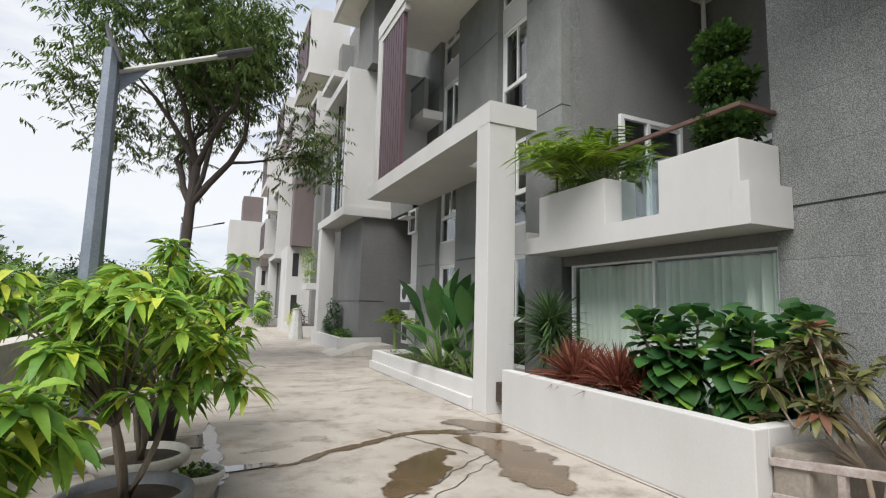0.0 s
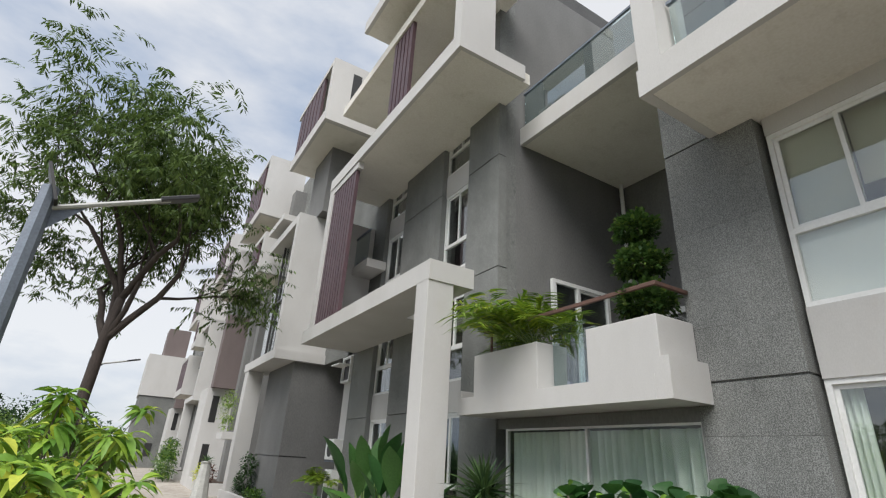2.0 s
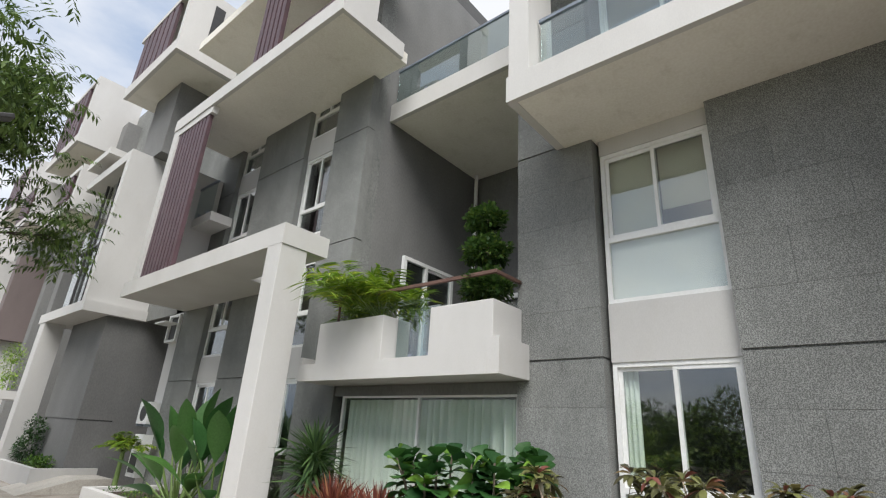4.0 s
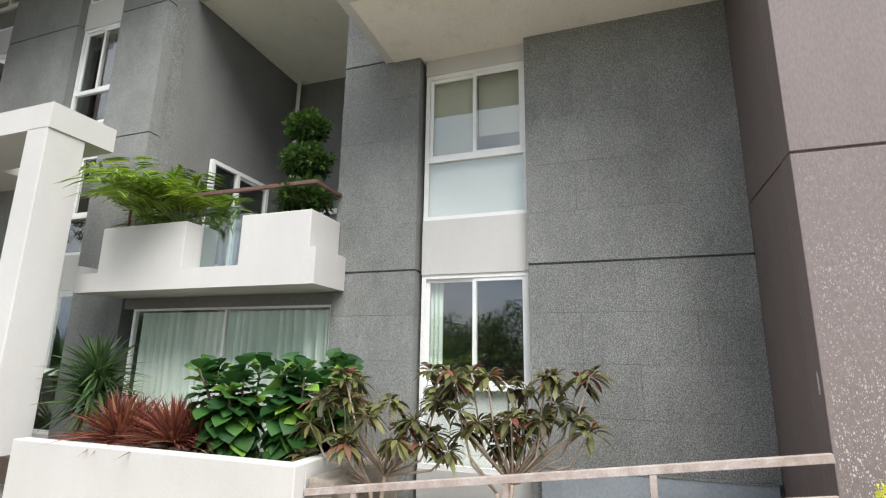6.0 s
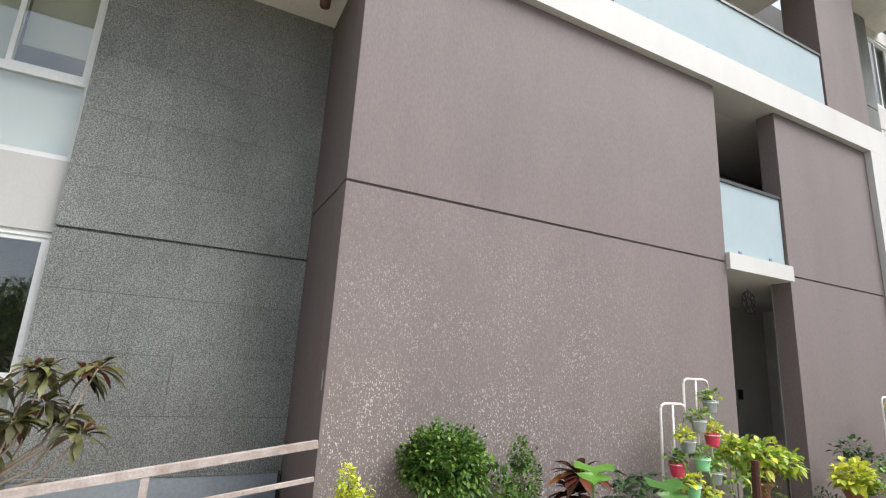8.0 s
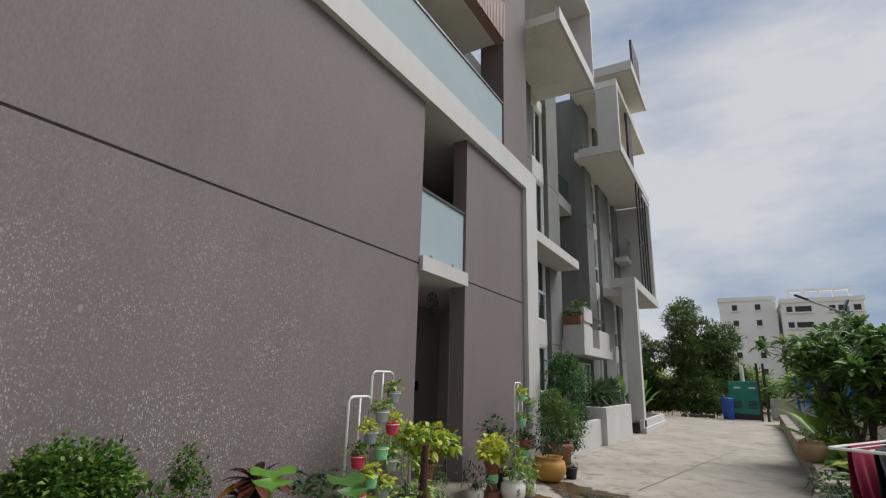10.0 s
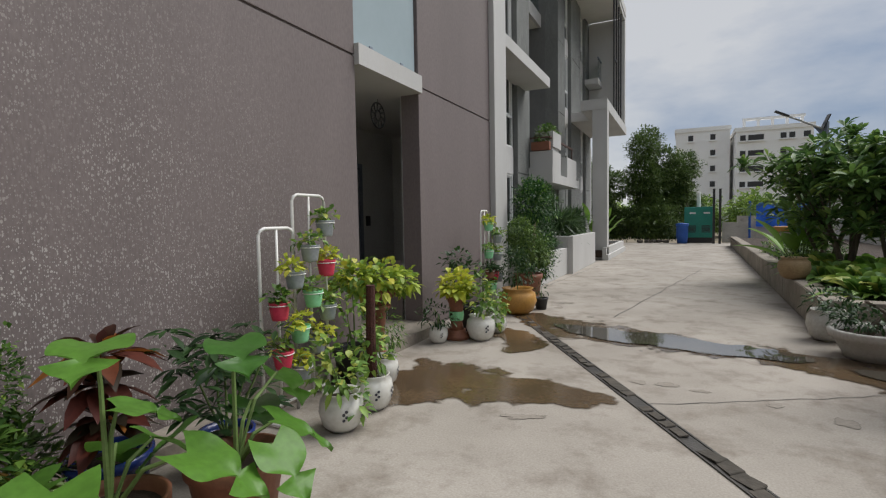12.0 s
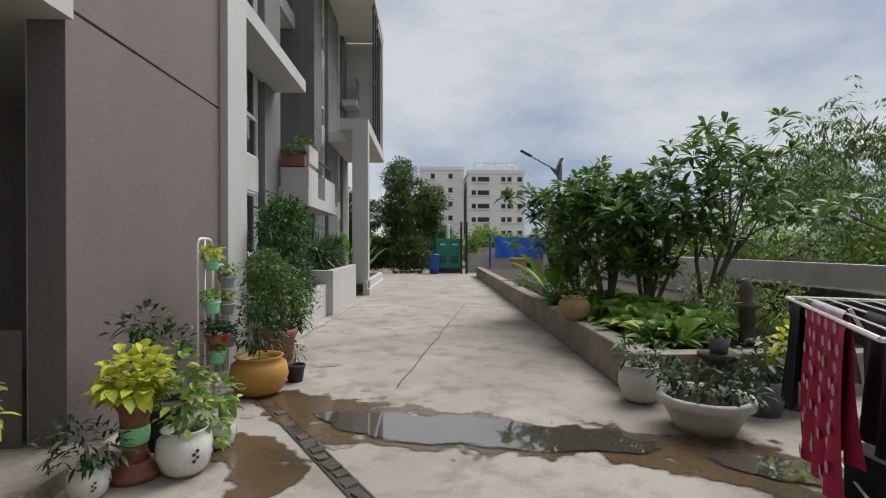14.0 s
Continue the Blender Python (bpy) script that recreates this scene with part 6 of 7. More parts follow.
# Ramp and its rail
ramp = bmesh.new()
pts = [(5.72, 3.0, 0), (7.1, 3.0, 0), (7.1, -1.18, 0), (5.72, -1.18, 0), (5.72, 3.0, 0.03), (7.1, 3.0, 0.03), (7.1, -1.18, 0.33), (5.72, -1.18, 0.33)]
v = [ramp.verts.new(p) for p in pts]
for f in ((0, 1, 2, 3), (4, 7, 6, 5), (0, 4, 5, 1), (1, 5, 6, 2), (2, 6, 7, 3), (3, 7, 4, 0)):
    ramp.faces.new([v[i] for i in f])
tagged(part("ramp", ramp, KERBCON), "sloping concrete ramp beside the grey wall", "ramp", kind="structure")
structure("trim_ramp", "rough grey concrete plinth block at the planter's end", KERBCON, (5.62, 7.1, 2.72, 3.0, 0, 0.62), bevel=0.03, category="plinth")
sheet = thing("sheet_panel", "blue-grey sheet panel standing against the wall", "panel", (0, 0, 0))
part("sheet", boxes((7.07, 7.11, -1.15, 1.05, 0.2, 0.6), bevel=0.004), PANELBLUE, sheet)
part("top_strip", boxes((7.062, 7.112, -1.15, 1.05, 0.602, 0.62)), GRANITE, sheet)
part("end_strip", boxes((7.064, 7.112, -1.168, -1.152, 0.2, 0.62)), BLACKMETAL, sheet)
rail = thing("ramp_rail", "weathered pinkish metal rail along the ramp", "handrail", (0, 0, 0))
A, B = Vector((5.62, 3.0, 0.50)), Vector((5.66, -1.17, 1.09))


def bar(a, b, hw, hh):
    """A square bar from a to b."""
    d = b - a
    bm = boxes((0, d.length, -hw, hw, -hh, hh), bevel=0.004)
    bm.transform(Matrix.Translation(a) @ d.to_track_quat("X", "Z").to_matrix().to_4x4())
    return bm


part("top_rail", bar(A, B, 0.03, 0.03), PALERAIL, rail)
part("mid_rail", bar(A - Vector((0, 0, 0.26)), B - Vector((0, 0, 0.26)), 0.015, 0.018), PALERAIL, rail)
for s in (0.12, 0.45, 0.72):
    p = A + (B - A) * s
    part("post", boxes((p.x - 0.025, p.x + 0.025, p.y - 0.025, p.y + 0.025, 0, p.z - 0.03)), PALERAIL, rail)
tagged(part("paint_mark", blob(0, 0, 0.02, 0.065, 4.0, 0.0, 0.4), WHITE), "white paint smear on the brown wall", "paint mark").matrix_world = Matrix.Translation((5.80, -1.188, 1.58)) @ Matrix.Rotation(radians(-90), 4, "X")


L_VARI = leafy("mixed_pothos_leaf", (0.46, 0.54, 0.07), (0.17, 0.29, 0.045), tip=(0.56, 0.52, 0.07))


# ---- pots along the brown wall ----
def bush_thing(name, label, loc, lumps, density, leaf, ratio, mat, stem=0.3, droop=0.3, category="bush"):
    t = thing(name, label, category, loc)
    part("stem", stems_to((0, 0, 0), [(q[0] * 0.7, q[1] * 0.7, q[2]) for q in lumps[:4]], 0.014, 0.006, 0.03), BARK, t)
    part("leaves", bush_leaves(lumps, density, leaf, leaf * ratio, droop, 1), mat, t)
    return t


structure("trim_wall_bed", "narrow concrete kerb bed at the foot of the brown wall", KERBCON, (5.42, 5.716, -6.3, -1.3, 0, 0.12), bevel=0.01, category="kerb")
bush_thing("clipped_bush", "round clipped green bush against the brown wall", (5.40, -2.2, 0.0), [(0, 0, 0.95, 0.30, 0.33, 0.30), (0.05, 0.18, 0.98, 0.22, 0.2, 0.24), (0.02, -0.2, 0.95, 0.22, 0.2, 0.24)], 11000, 0.052, 0.6, L_BUSH)
bush_thing("small_bush", "small yellow-tipped bush by the corner of the brown wall", (5.42, -1.42, 0.12), [(0, 0, 0.5, 0.15, 0.17, 0.24), (0, 0.06, 0.72, 0.07, 0.07, 0.14)], 7000, 0.055, 0.45, L_YELLOW)
bush_thing("small_bush", "small upright yellow-green bush by the brown wall", (5.45, -3.05, 0.12), [(0, 0, 0.65, 0.14, 0.16, 0.28), (0.0, 0.06, 0.88, 0.09, 0.1, 0.16)], 7000, 0.05, 0.45, L_BUSH)
bush_thing("small_bush", "leafy green bush at the foot of the brown wall", (5.4, -3.0, 0.0), [(0, 0, 0.35, 0.28, 0.35, 0.25), (0.0, 0.3, 0.3, 0.25, 0.3, 0.22)], 2600, 0.09, 0.4, L_BUSH)
croton = potted("maroon_croton", "maroon and orange broad-leaved croton in a dark blue pot", (5.18, -3.45, 0), pot_taper, 0.21, 0.34, BLUEPOT)
part("leaves", rosettes([(0, 0, 0.5), (0.03, 0.02, 0.7), (0, 0, 0.86)], 28, 0.27, 0.10, rise=(-0.1, 1.2), droop=0.4, seg=3, shape=0.5), L_MAROON, croton)
part("stem", tube([(0, 0, 0.28), (0, 0, 0.88)], 0.014, 6), BARK, croton)


def heart_leaf(length, width):
    """A broad heart-shaped leaf with a wavy edge, lying along +y."""
    bm = bmesh.new()
    n, rows = 20, []
    for i in range(n + 1):
        s = i / n
        wd = width * 0.5 * (math.sin(math.pi * min(1, s * 1.25 + 0.22)) ** 0.8 if s < 0.62 else (1 - s) / 0.38 * 0.93) if s < 1 else 0.0
        wd = max(wd, 0.002)
        back = 0.22 * length * max(0, 1 - s * 3) ** 1.5
        row = []
        for j in range(7):
            u = (j - 3) / 3
            row.append(bm.verts.new((u * wd, length * s - back * abs(u), 0.05 * length * abs(u) - 0.25 * length * s * s + 0.03 * length * math.sin(s * 15 + j) * abs(u))))
        rows.append(row)
    for a, b in zip(rows, rows[1:]):
        for j in range(6):
            bm.faces.new((a[j], a[j + 1], b[j + 1], b[j]))
    return bm


def philodendron(loc, label, pot, r, h, mat, leaves):
    t = potted("philodendron", label, loc, pot, r, h, mat, group="broad-leaved potted plants")
    for az, reach, z, ln, tilt in leaves:
        lf = part("leaf", heart_leaf(ln, ln * 0.85), L_PHILO, t, smooth=True)
        p = Vector((reach * math.cos(az), reach * math.sin(az), z))
        lf.matrix_local = Matrix.Translation(p) @ Matrix.Rotation(az - math.pi / 2, 4, "Z") @ Matrix.Rotation(radians(tilt), 4, "X")
        st = part("stalk", tube([(0, 0, h * 0.8), (p.x * 0.45, p.y * 0.45, h * 0.8 + (z - h * 0.8) * 0.75), p], [0.014, 0.011, 0.007], 6), GREENSTEM, t)
    return t


philodendron((4.5, -3.68, 0), "broad-leaved green philodendron in a terracotta tub", pot_taper, 0.25, 0.36, TERRA,
             [(2.6, 0.05, 0.95, 0.34, -5), (4.0, 0.2, 0.5, 0.36, -25), (5.2, 0.25, 0.55, 0.34, -35), (0.6, 0.25, 0.5, 0.3, -30), (3.0, 0.3, 0.48, 0.32, -30), (4.7, 0.3, 0.7, 0.32, -40)])
philodendron((4.68, -3.15, 0), "broad-leaved green philodendron in a terracotta tub", pot_taper, 0.24, 0.34, TERRA,
             [(2.4, 0.05, 1.05, 0.36, 0), (3.6, 0.35, 0.55, 0.40, -20), (4.6, 0.2, 0.55, 0.34, -30), (2.2, 0.4, 0.6, 0.42, -20), (5.6, 0.25, 0.5, 0.32, -30), (1.2, 0.2, 0.5, 0.3, -20), (4.0, 0.05, 0.75, 0.26, -10)])
oc = potted("painted_pot_plant", "leafy plant in an ochre pot with painted flowers", (5.35, -2.85, 0), pot_round, 0.27, 0.36, OCHRE)
part("leaves", bush_leaves([(0, 0, 0.55, 0.28, 0.3, 0.22), (0, 0.2, 0.75, 0.2, 0.2, 0.2)], 1600, 0.10, 0.036, 0.3, 1), L_BUSH, oc)
for a in (2.4, 3.0, 3.6, 4.2):
    part("motif", lathe([(0.001, 0), (0.035, 0.002)], 10, cap=False), INK, oc).matrix_local = Matrix.Translation((0.272 * math.cos(a), 0.272 * math.sin(a), 0.19)) @ Vector((math.cos(a), math.sin(a), 0)).to_track_quat("Z", "Y").to_matrix().to_4x4()
sch = potted("schefflera", "small umbrella plant in a cobalt blue pot", (5.0, -4.05, 0), pot_taper, 0.17, 0.26, BLUEPOT)
rng = np.random.default_rng(91)
part("leaves", rosettes([(rng.normal(0, 0.17), rng.normal(0, 0.2), rng.uniform(0.35, 0.95)) for _ in range(44)], 8, 0.13, 0.042, rise=(-0.3, 0.35), droop=0.3, seg=2, shape=0.6), L_DARK, sch)
part("stem", stems_to((0, 0, 0.2), [(rng.normal(0, 0.1), rng.normal(0, 0.1), 0.7) for _ in range(5)], 0.01, 0.006, 0.04), GREENSTEM, sch)


# ---- tube trellis stands with tin pots ----
def tin_pot(parent, loc, mat, leaf_mat, seed, n=16):
    ribs = [(0.060 + 0.018 * q / 9 + (0.0022 if q % 2 else 0.0), 0.012 + 0.0115 * q) for q in range(10)]
    p = part("tin_pot", lathe([(0.056, 0)] + ribs + [(0.080, 0.13), (0.084, 0.137), (0.078, 0.137), (0.073, 0.12)], 20), mat, parent, smooth=True)
    p.location = loc
    part("ring", tube([(0.084 * math.cos(k * 0.4488), 0.084 * math.sin(k * 0.4488), 0.115) for k in range(15)], 0.004, 5), WHITEMETAL, p)
    rng = np.random.default_rng(seed)
    part("leaves", bush_leaves([(rng.normal(0, 0.02), rng.normal(0, 0.02), 0.185, 0.09, 0.09, 0.055), (rng.normal(0, 0.04), rng.normal(0, 0.06), 0.18, 0.07, 0.075, 0.045)], 2500, 0.072, 0.044, 0.35, 1, shell=0.4), leaf_mat, p)
    return p


def trellis(loc, uprights, pots, label, foot=0.28, turn=0.0):
    """A stepped white tube frame: uprights are (offset, height) along the stand."""
    t = thing("plant_stand", label, "plant stand", loc, "tube plant stands")
    t.rotation_euler = (0, 0, turn)
    for (y0, y1, z) in uprights:
        part("hoop", tube([(0, y0, 0), (0, y0, z - 0.05), (0, y0 + 0.02 * (1 if y1 > y0 else -1), z - 0.015), (0, y0 + 0.06 * (1 if y1 > y0 else -1), z), (0, y1 - 0.06 * (1 if y1 > y0 else -1), z), (0, y1 - 0.02 * (1 if y1 > y0 else -1), z - 0.015), (0, y1, z - 0.05), (0, y1, 0)], 0.0135, 8), WHITEMETAL, t, smooth=True)
        ym = (y0 + y1) / 2
        part("upright", tube([(0, ym, 0.08), (0, ym, z)], 0.011, 7), WHITEMETAL, t, smooth=True)
    ys = [u[0] for u in uprights] + [u[1] for u in uprights]
    for y in (min(ys), max(ys)):
        part("foot", tube([(-foot, y, 0.02), (0.12, y, 0.02)], 0.014, 7), WHITEMETAL, t)
    part("cross_bar", tube([(0, min(ys), 0.1), (0, max(ys), 0.1)], 0.011, 7), WHITEMETAL, t)
    for k, (y, z, mat, lm) in enumerate(pots):
        tin_pot(t, (-0.09, y, z), mat, lm, 100 + k)
    return t


trellis((5.30, -5.03, 0), [(0.37, 0.0, 1.50), (0.0, -0.40, 1.77)],
        [(-0.30, 1.42, TINPOT, L_VINE), (-0.10, 1.22, TINPOT, L_VINE), (0.09, 1.02, TINPOT, L_YELLOW), (-0.30, 1.08, REDPOT, L_YELLOW), (0.27, 0.80, REDPOT, L_BUSH), (-0.12, 0.84, MINTPOT, L_VINE),
         (-0.30, 0.70, TINPOT, L_VINE), (0.05, 0.58, MINTPOT, L_YELLOW), (0.25, 0.42, REDPOT, L_VINE), (-0.15, 0.45, TINPOT, L_YELLOW), (0.04, 0.26, TINPOT, L_YELLOW)],
        "white tube plant stand holding small red, mint and zinc pots")
trellis((5.33, -9.55, 0), [(0.26, -0.06, 1.68), (-0.1, -0.44, 1.40)],
        [(0.14, 1.36, MINTPOT, L_YELLOW), (-0.26, 1.15, TINPOT, L_VINE), (0.14, 0.92, MINTPOT, L_VINE), (-0.26, 0.86, TINPOT, L_VINE), (0.1, 0.6, TERRA, L_DARK), (-0.1, 0.55, REDPOT, L_DARK), (0.0, 0.38, MINTPOT, L_VINE), (-0.3, 0.5, TINPOT, L_DARK)],
        "white tube plant stand holding mint and zinc pots")


def glazed_plant(loc, r, h, label, lumps, density, leaf, ratio, mat, pot_mat=None, motif=True, profile=pot_round, name="potted_plant"):
    t = potted(name, label, loc, profile, r, h, pot_mat or WHITEPOT)
    part("stem", stems_to((0, 0, h * 0.8), [q[:3] for q in lumps], 0.009, 0.004, 0.05), GREENSTEM, t)
    part("leaves", bush_leaves(lumps, density, leaf, leaf * ratio, 0.4, 2), mat, t)
    if motif:
        for a in (2.3, 3.2, 4.0):
            for k in range(4):
                m = part("motif", lathe([(0.001, 0), (r * 0.07, 0.001)], 8, cap=False), INK, t)
                q = Vector((math.cos(a + 0.12 * (k % 2)), math.sin(a + 0.12 * (k % 2)), 0))
                m.matrix_local = Matrix.Translation(q * r * 1.006 + Vector((0, 0, h * (0.42 + 0.07 * k)))) @ q.to_track_quat("Z", "Y").to_matrix().to_4x4()
    return t


glazed_plant((4.72, -4.85, 0), 0.17, 0.29, "trailing variegated vine in a white glazed pot with ink motif", [(0, 0.05, 0.44, 0.2, 0.2, 0.14), (0.08, 0.08, 0.6, 0.12, 0.12, 0.1), (-0.12, -0.02, 0.25, 0.08, 0.1, 0.2)], 1000, 0.085, 0.6, L_VINE)
glazed_plant((4.74, -5.3, 0), 0.17, 0.29, "climbing vine on a coir pole in a white glazed pot", [(0, 0, 0.42, 0.16, 0.16, 0.14), (0.08, -0.08, 0.52, 0.12, 0.12, 0.14)], 1000, 0.09, 0.45, L_VINE)
pole = part("coir_pole", tube([(0, 0, 0), (0.01, 0, 0.35), (0, 0, 0.80)], [0.04, 0.042, 0.038], 10), COIR)
pole.location = (4.74, -5.3, 0.22)
tagged(pole, "red-brown coir moss pole standing in the white pot", "moss pole")
glazed_plant((5.0, -5.85, 0), 0.16, 0.27, "fine-leaved fern in a white glazed pot", [(0, 0, 0.55, 0.2, 0.2, 0.22), (-0.05, -0.1, 0.45, 0.15, 0.2, 0.12)], 1800, 0.06, 0.25, L_BUSH)
stand = thing("pedestal_planter", "yellow-green pothos in a bowl on a red pedestal by the entrance", "planter", (5.25, -6.15, 0))
part("pedestal", lathe([(0.15, 0), (0.16, 0.04), (0.10, 0.08), (0.075, 0.35), (0.10, 0.62), (0.15, 0.66), (0.15, 0.69)], 24), TERRA, stand, smooth=True)
part("bowl", lathe([(0.09, 0.69), (0.2, 0.8), (0.22, 0.86), (0.19, 0.86), (0.17, 0.82)], 24), TERRA, stand, smooth=True)
part("leaves", bush_leaves([(0, 0, 0.95, 0.3, 0.32, 0.17), (-0.15, -0.25, 0.92, 0.17, 0.2, 0.12), (0.1, 0.25, 1.0, 0.2, 0.2, 0.14)], 1700, 0.10, 0.06, 0.4, 2), L_VARI, stand)
glazed_plant((5.25, -5.75, 0), 0.2, 0.36, "airy leafy shrub in a dark pot by the entrance", [(0, 0.1, 0.8, 0.3, 0.3, 0.2), (0.1, -0.1, 1.05, 0.25, 0.3, 0.16), (-0.1, 0.2, 0.6, 0.25, 0.25, 0.2)], 420, 0.10, 0.42, L_VINE, BLACKPOT, False, pot_taper)
glazed_plant((5.22, -7.5, 0), 0.125, 0.21, "spindly green plant in a small white glazed pot", [(0, 0, 0.33, 0.22, 0.22, 0.13), (0, 0.12, 0.45, 0.15, 0.15, 0.1)], 1000, 0.085, 0.28, L_DARK)
ped = thing("pedestal_planter", "bright yellow-leaved pothos on a turned red and green pedestal", "planter", (5.1, -7.8, 0))
part("base", lathe([(0.17, 0), (0.175, 0.05), (0.12, 0.09), (0.12, 0.12)], 24), TERRA, ped, smooth=True)
part("pedestal", lathe([(0.10, 0.12), (0.075, 0.2), (0.085, 0.35), (0.10, 0.46), (0.13, 0.52), (0.14, 0.56), (0.11, 0.57), (0.1, 0.54)], 24), TERRA, ped, "red pedestal with green painted leaf band", smooth=True)
part("leaf_band", lathe([(0.087, 0.24), (0.098, 0.30), (0.095, 0.36)], 20, cap=False), MINTPOT, ped)
part("leaves", bush_leaves([(0, 0, 0.72, 0.22, 0.24, 0.16), (-0.06, 0.12, 0.68, 0.16, 0.16, 0.12)], 1700, 0.10, 0.065, 0.35, 2), L_YELLOW, ped)
glazed_plant((4.78, -7.85, 0), 0.19, 0.32, "trailing heart-leaved vine in a white glazed pot with ink motif", [(0, 0, 0.5, 0.17, 0.18, 0.2), (-0.03, 0.02, 0.75, 0.1, 0.1, 0.18), (-0.15, -0.15, 0.3, 0.1, 0.1, 0.2)], 1100, 0.085, 0.6, L_VINE)
glazed_plant((5.2, -8.35, 0), 0.22, 0.36, "dark bushy plant in a black tub by the wall", [(0, 0, 0.75, 0.28, 0.3, 0.22), (0.1, 0.1, 1.0, 0.2, 0.22, 0.14)], 700, 0.10, 0.4, L_DARK, BLACKPOT, False, pot_taper)
glazed_plant((4.72, -8.3, 0), 0.13, 0.24, "leafy plant in a small white pot", [(0, 0, 0.42, 0.17, 0.17, 0.16)], 1300, 0.08, 0.5, L_VINE)
glazed_plant((4.88, -9.75, 0), 0.31, 0.42, "shrubby plant in a round ochre clay pot", [(0, 0, 0.7, 0.3, 0.3, 0.26), (0.08, -0.1, 0.95, 0.2, 0.22, 0.16)], 1500, 0.07, 0.4, L_DARK, OCHRE, False)
glazed_plant((5.0, -10.75, 0), 0.27, 0.55, "bushy young tree in a tall terracotta pot", [(0, 0, 1.0, 0.35, 0.38, 0.33), (0.15, -0.1, 1.3, 0.3, 0.3, 0.25), (-0.15, -0.3, 0.9, 0.25, 0.25, 0.25)], 4200, 0.07, 0.4, L_MID, TERRA, False, pot_taper)
glazed_plant((4.62, -10.25, 0), 0.12, 0.2, "sprig in a small black pot", [(0, 0, 0.35, 0.12, 0.12, 0.12)], 1200, 0.06, 0.4, L_DARK, BLACKPOT, False, pot_taper)
std = thing("standard_tree", "small standard tree with a pale stem and bushy head", "small tree", (5.2, -12.0, 0.0))
part("trunk", tube([(0, 0, 0), (0.02, 0, 0.8), (0, 0, 1.6)], [0.04, 0.035, 0.025], 8), PALESTEM, std)
part("crown", bush_leaves([(0, 0, 1.85, 0.48, 0.5, 0.42), (0.1, -0.2, 2.1, 0.35, 0.35, 0.3), (0, 0.1, 0.6, 0.4, 0.45, 0.35), (-0.1, -0.3, 0.95, 0.3, 0.35, 0.3)], 3800, 0.08, 0.032, 0.3, 1), L_FIG, std)

pl = thing("road_planter", "low white planter wall beside the entrance block", "planter", (0, 0, 0), "road planters")
part("wall", boxes((5.35, 5.5, -16.2, -12.3, 0, 0.72), bevel=0.012), WHITE, pl)
part("wall", boxes((5.5, 6.6, -12.45, -12.3, 0, 0.72), bevel=0.012), WHITE, pl)
part("soil", boxes((5.5, 6.6, -16.2, -12.45, 0.1, 0.6)), SOIL, pl)
tagged(part("planter_shrubs", bush_leaves([(5.85 + 0.3 * (k % 2), -12.9 - 0.55 * k, 0.95 + 0.2 * (k % 3), 0.4, 0.4, 0.42) for k in range(6)], 1500, 0.12, 0.04, 0.35, 1), L_DARK), "dark leafy shrubs filling the white planter", "shrubs", kind="stuff")
for k, yv in enumerate((-16.8, -18.3)):
    spiky((5.75, yv, 0.5), "dark sword-leaved dracaena in the tall white planter", L_SPIKE, 90, 0.62, 0.045, [(0, 0, 0.55), (0, 0, 0.85)], 0.1, rise=(-0.6, 1.45), droop=0.16)
cov2 = thing("drain_cover", "square concrete drain cover set in the paving", "drain cover", (1.2, 7.1, 0.001))
part("slab", boxes((-0.22, 0.22, -0.25, 0.25, 0, 0.02), bevel=0.008), KERBCON, cov2)
part("frame", boxes((-0.28, -0.235, -0.3, 0.3, 0, 0.014), (0.235, 0.28, -0.3, 0.3, 0, 0.014), (-0.235, 0.235, 0.26, 0.3, 0, 0.014), (-0.235, 0.235, -0.3, -0.26, 0, 0.014)), DRAINMAT, cov2)

# ---- garden bed across the drive ----
KX0, KX1, KY0, KY1 = 0.34, 0.88, -31.0, -9.45


def kerb_x(y):
    return KX1 + (KX0 - KX1) * (y - KY1) / (KY0 - KY1)


kb = thing("garden_kerb", "stained concrete retaining kerb of the raised garden bed", "kerb", (0, 0, 0))
y = KY1
while y > KY0:
    y2 = max(y - 3.4, KY0)
    bm = bmesh.new()
    v = [bm.verts.new(q) for q in ((kerb_x(y), y, 0), (kerb_x(y) - 0.3, y, 0), (kerb_x(y2) - 0.3, y2 + 0.006, 0), (kerb_x(y2), y2 + 0.006, 0), (kerb_x(y), y, 0.47), (kerb_x(y) - 0.3, y, 0.47), (kerb_x(y2) - 0.3, y2 + 0.006, 0.47), (kerb_x(y2), y2 + 0.006, 0.47))]
    for f in ((0, 1, 2, 3), (4, 7, 6, 5), (0, 4, 5, 1), (1, 5, 6, 2), (2, 6, 7, 3), (3, 7, 4, 0)):
        bm.faces.new([v[i] for i in f])
    bmesh.ops.bevel(bm, geom=list(bm.edges), offset=0.012, segments=2, affect="EDGES")
    part("kerb_block", bm, KERBCON, kb)
    y = y2
part("end_wall", boxes((-2.6, 0.575, -9.7, -9.45, 0, 0.46), bevel=0.012), KERBCON, kb)
tagged(part("garden_soil", grid_plane(-3.9, 0.5, -31.0, -9.7, 0.38, 12, 40, 0.06), SOIL), "dark soil of the raised garden bed", "soil", kind="structure")
structure("floor_side", "worn concrete side yard", CONCRETE, (-4.0, -0.88, -9.7, 1.8, -0.3, 0.003), category="floor")

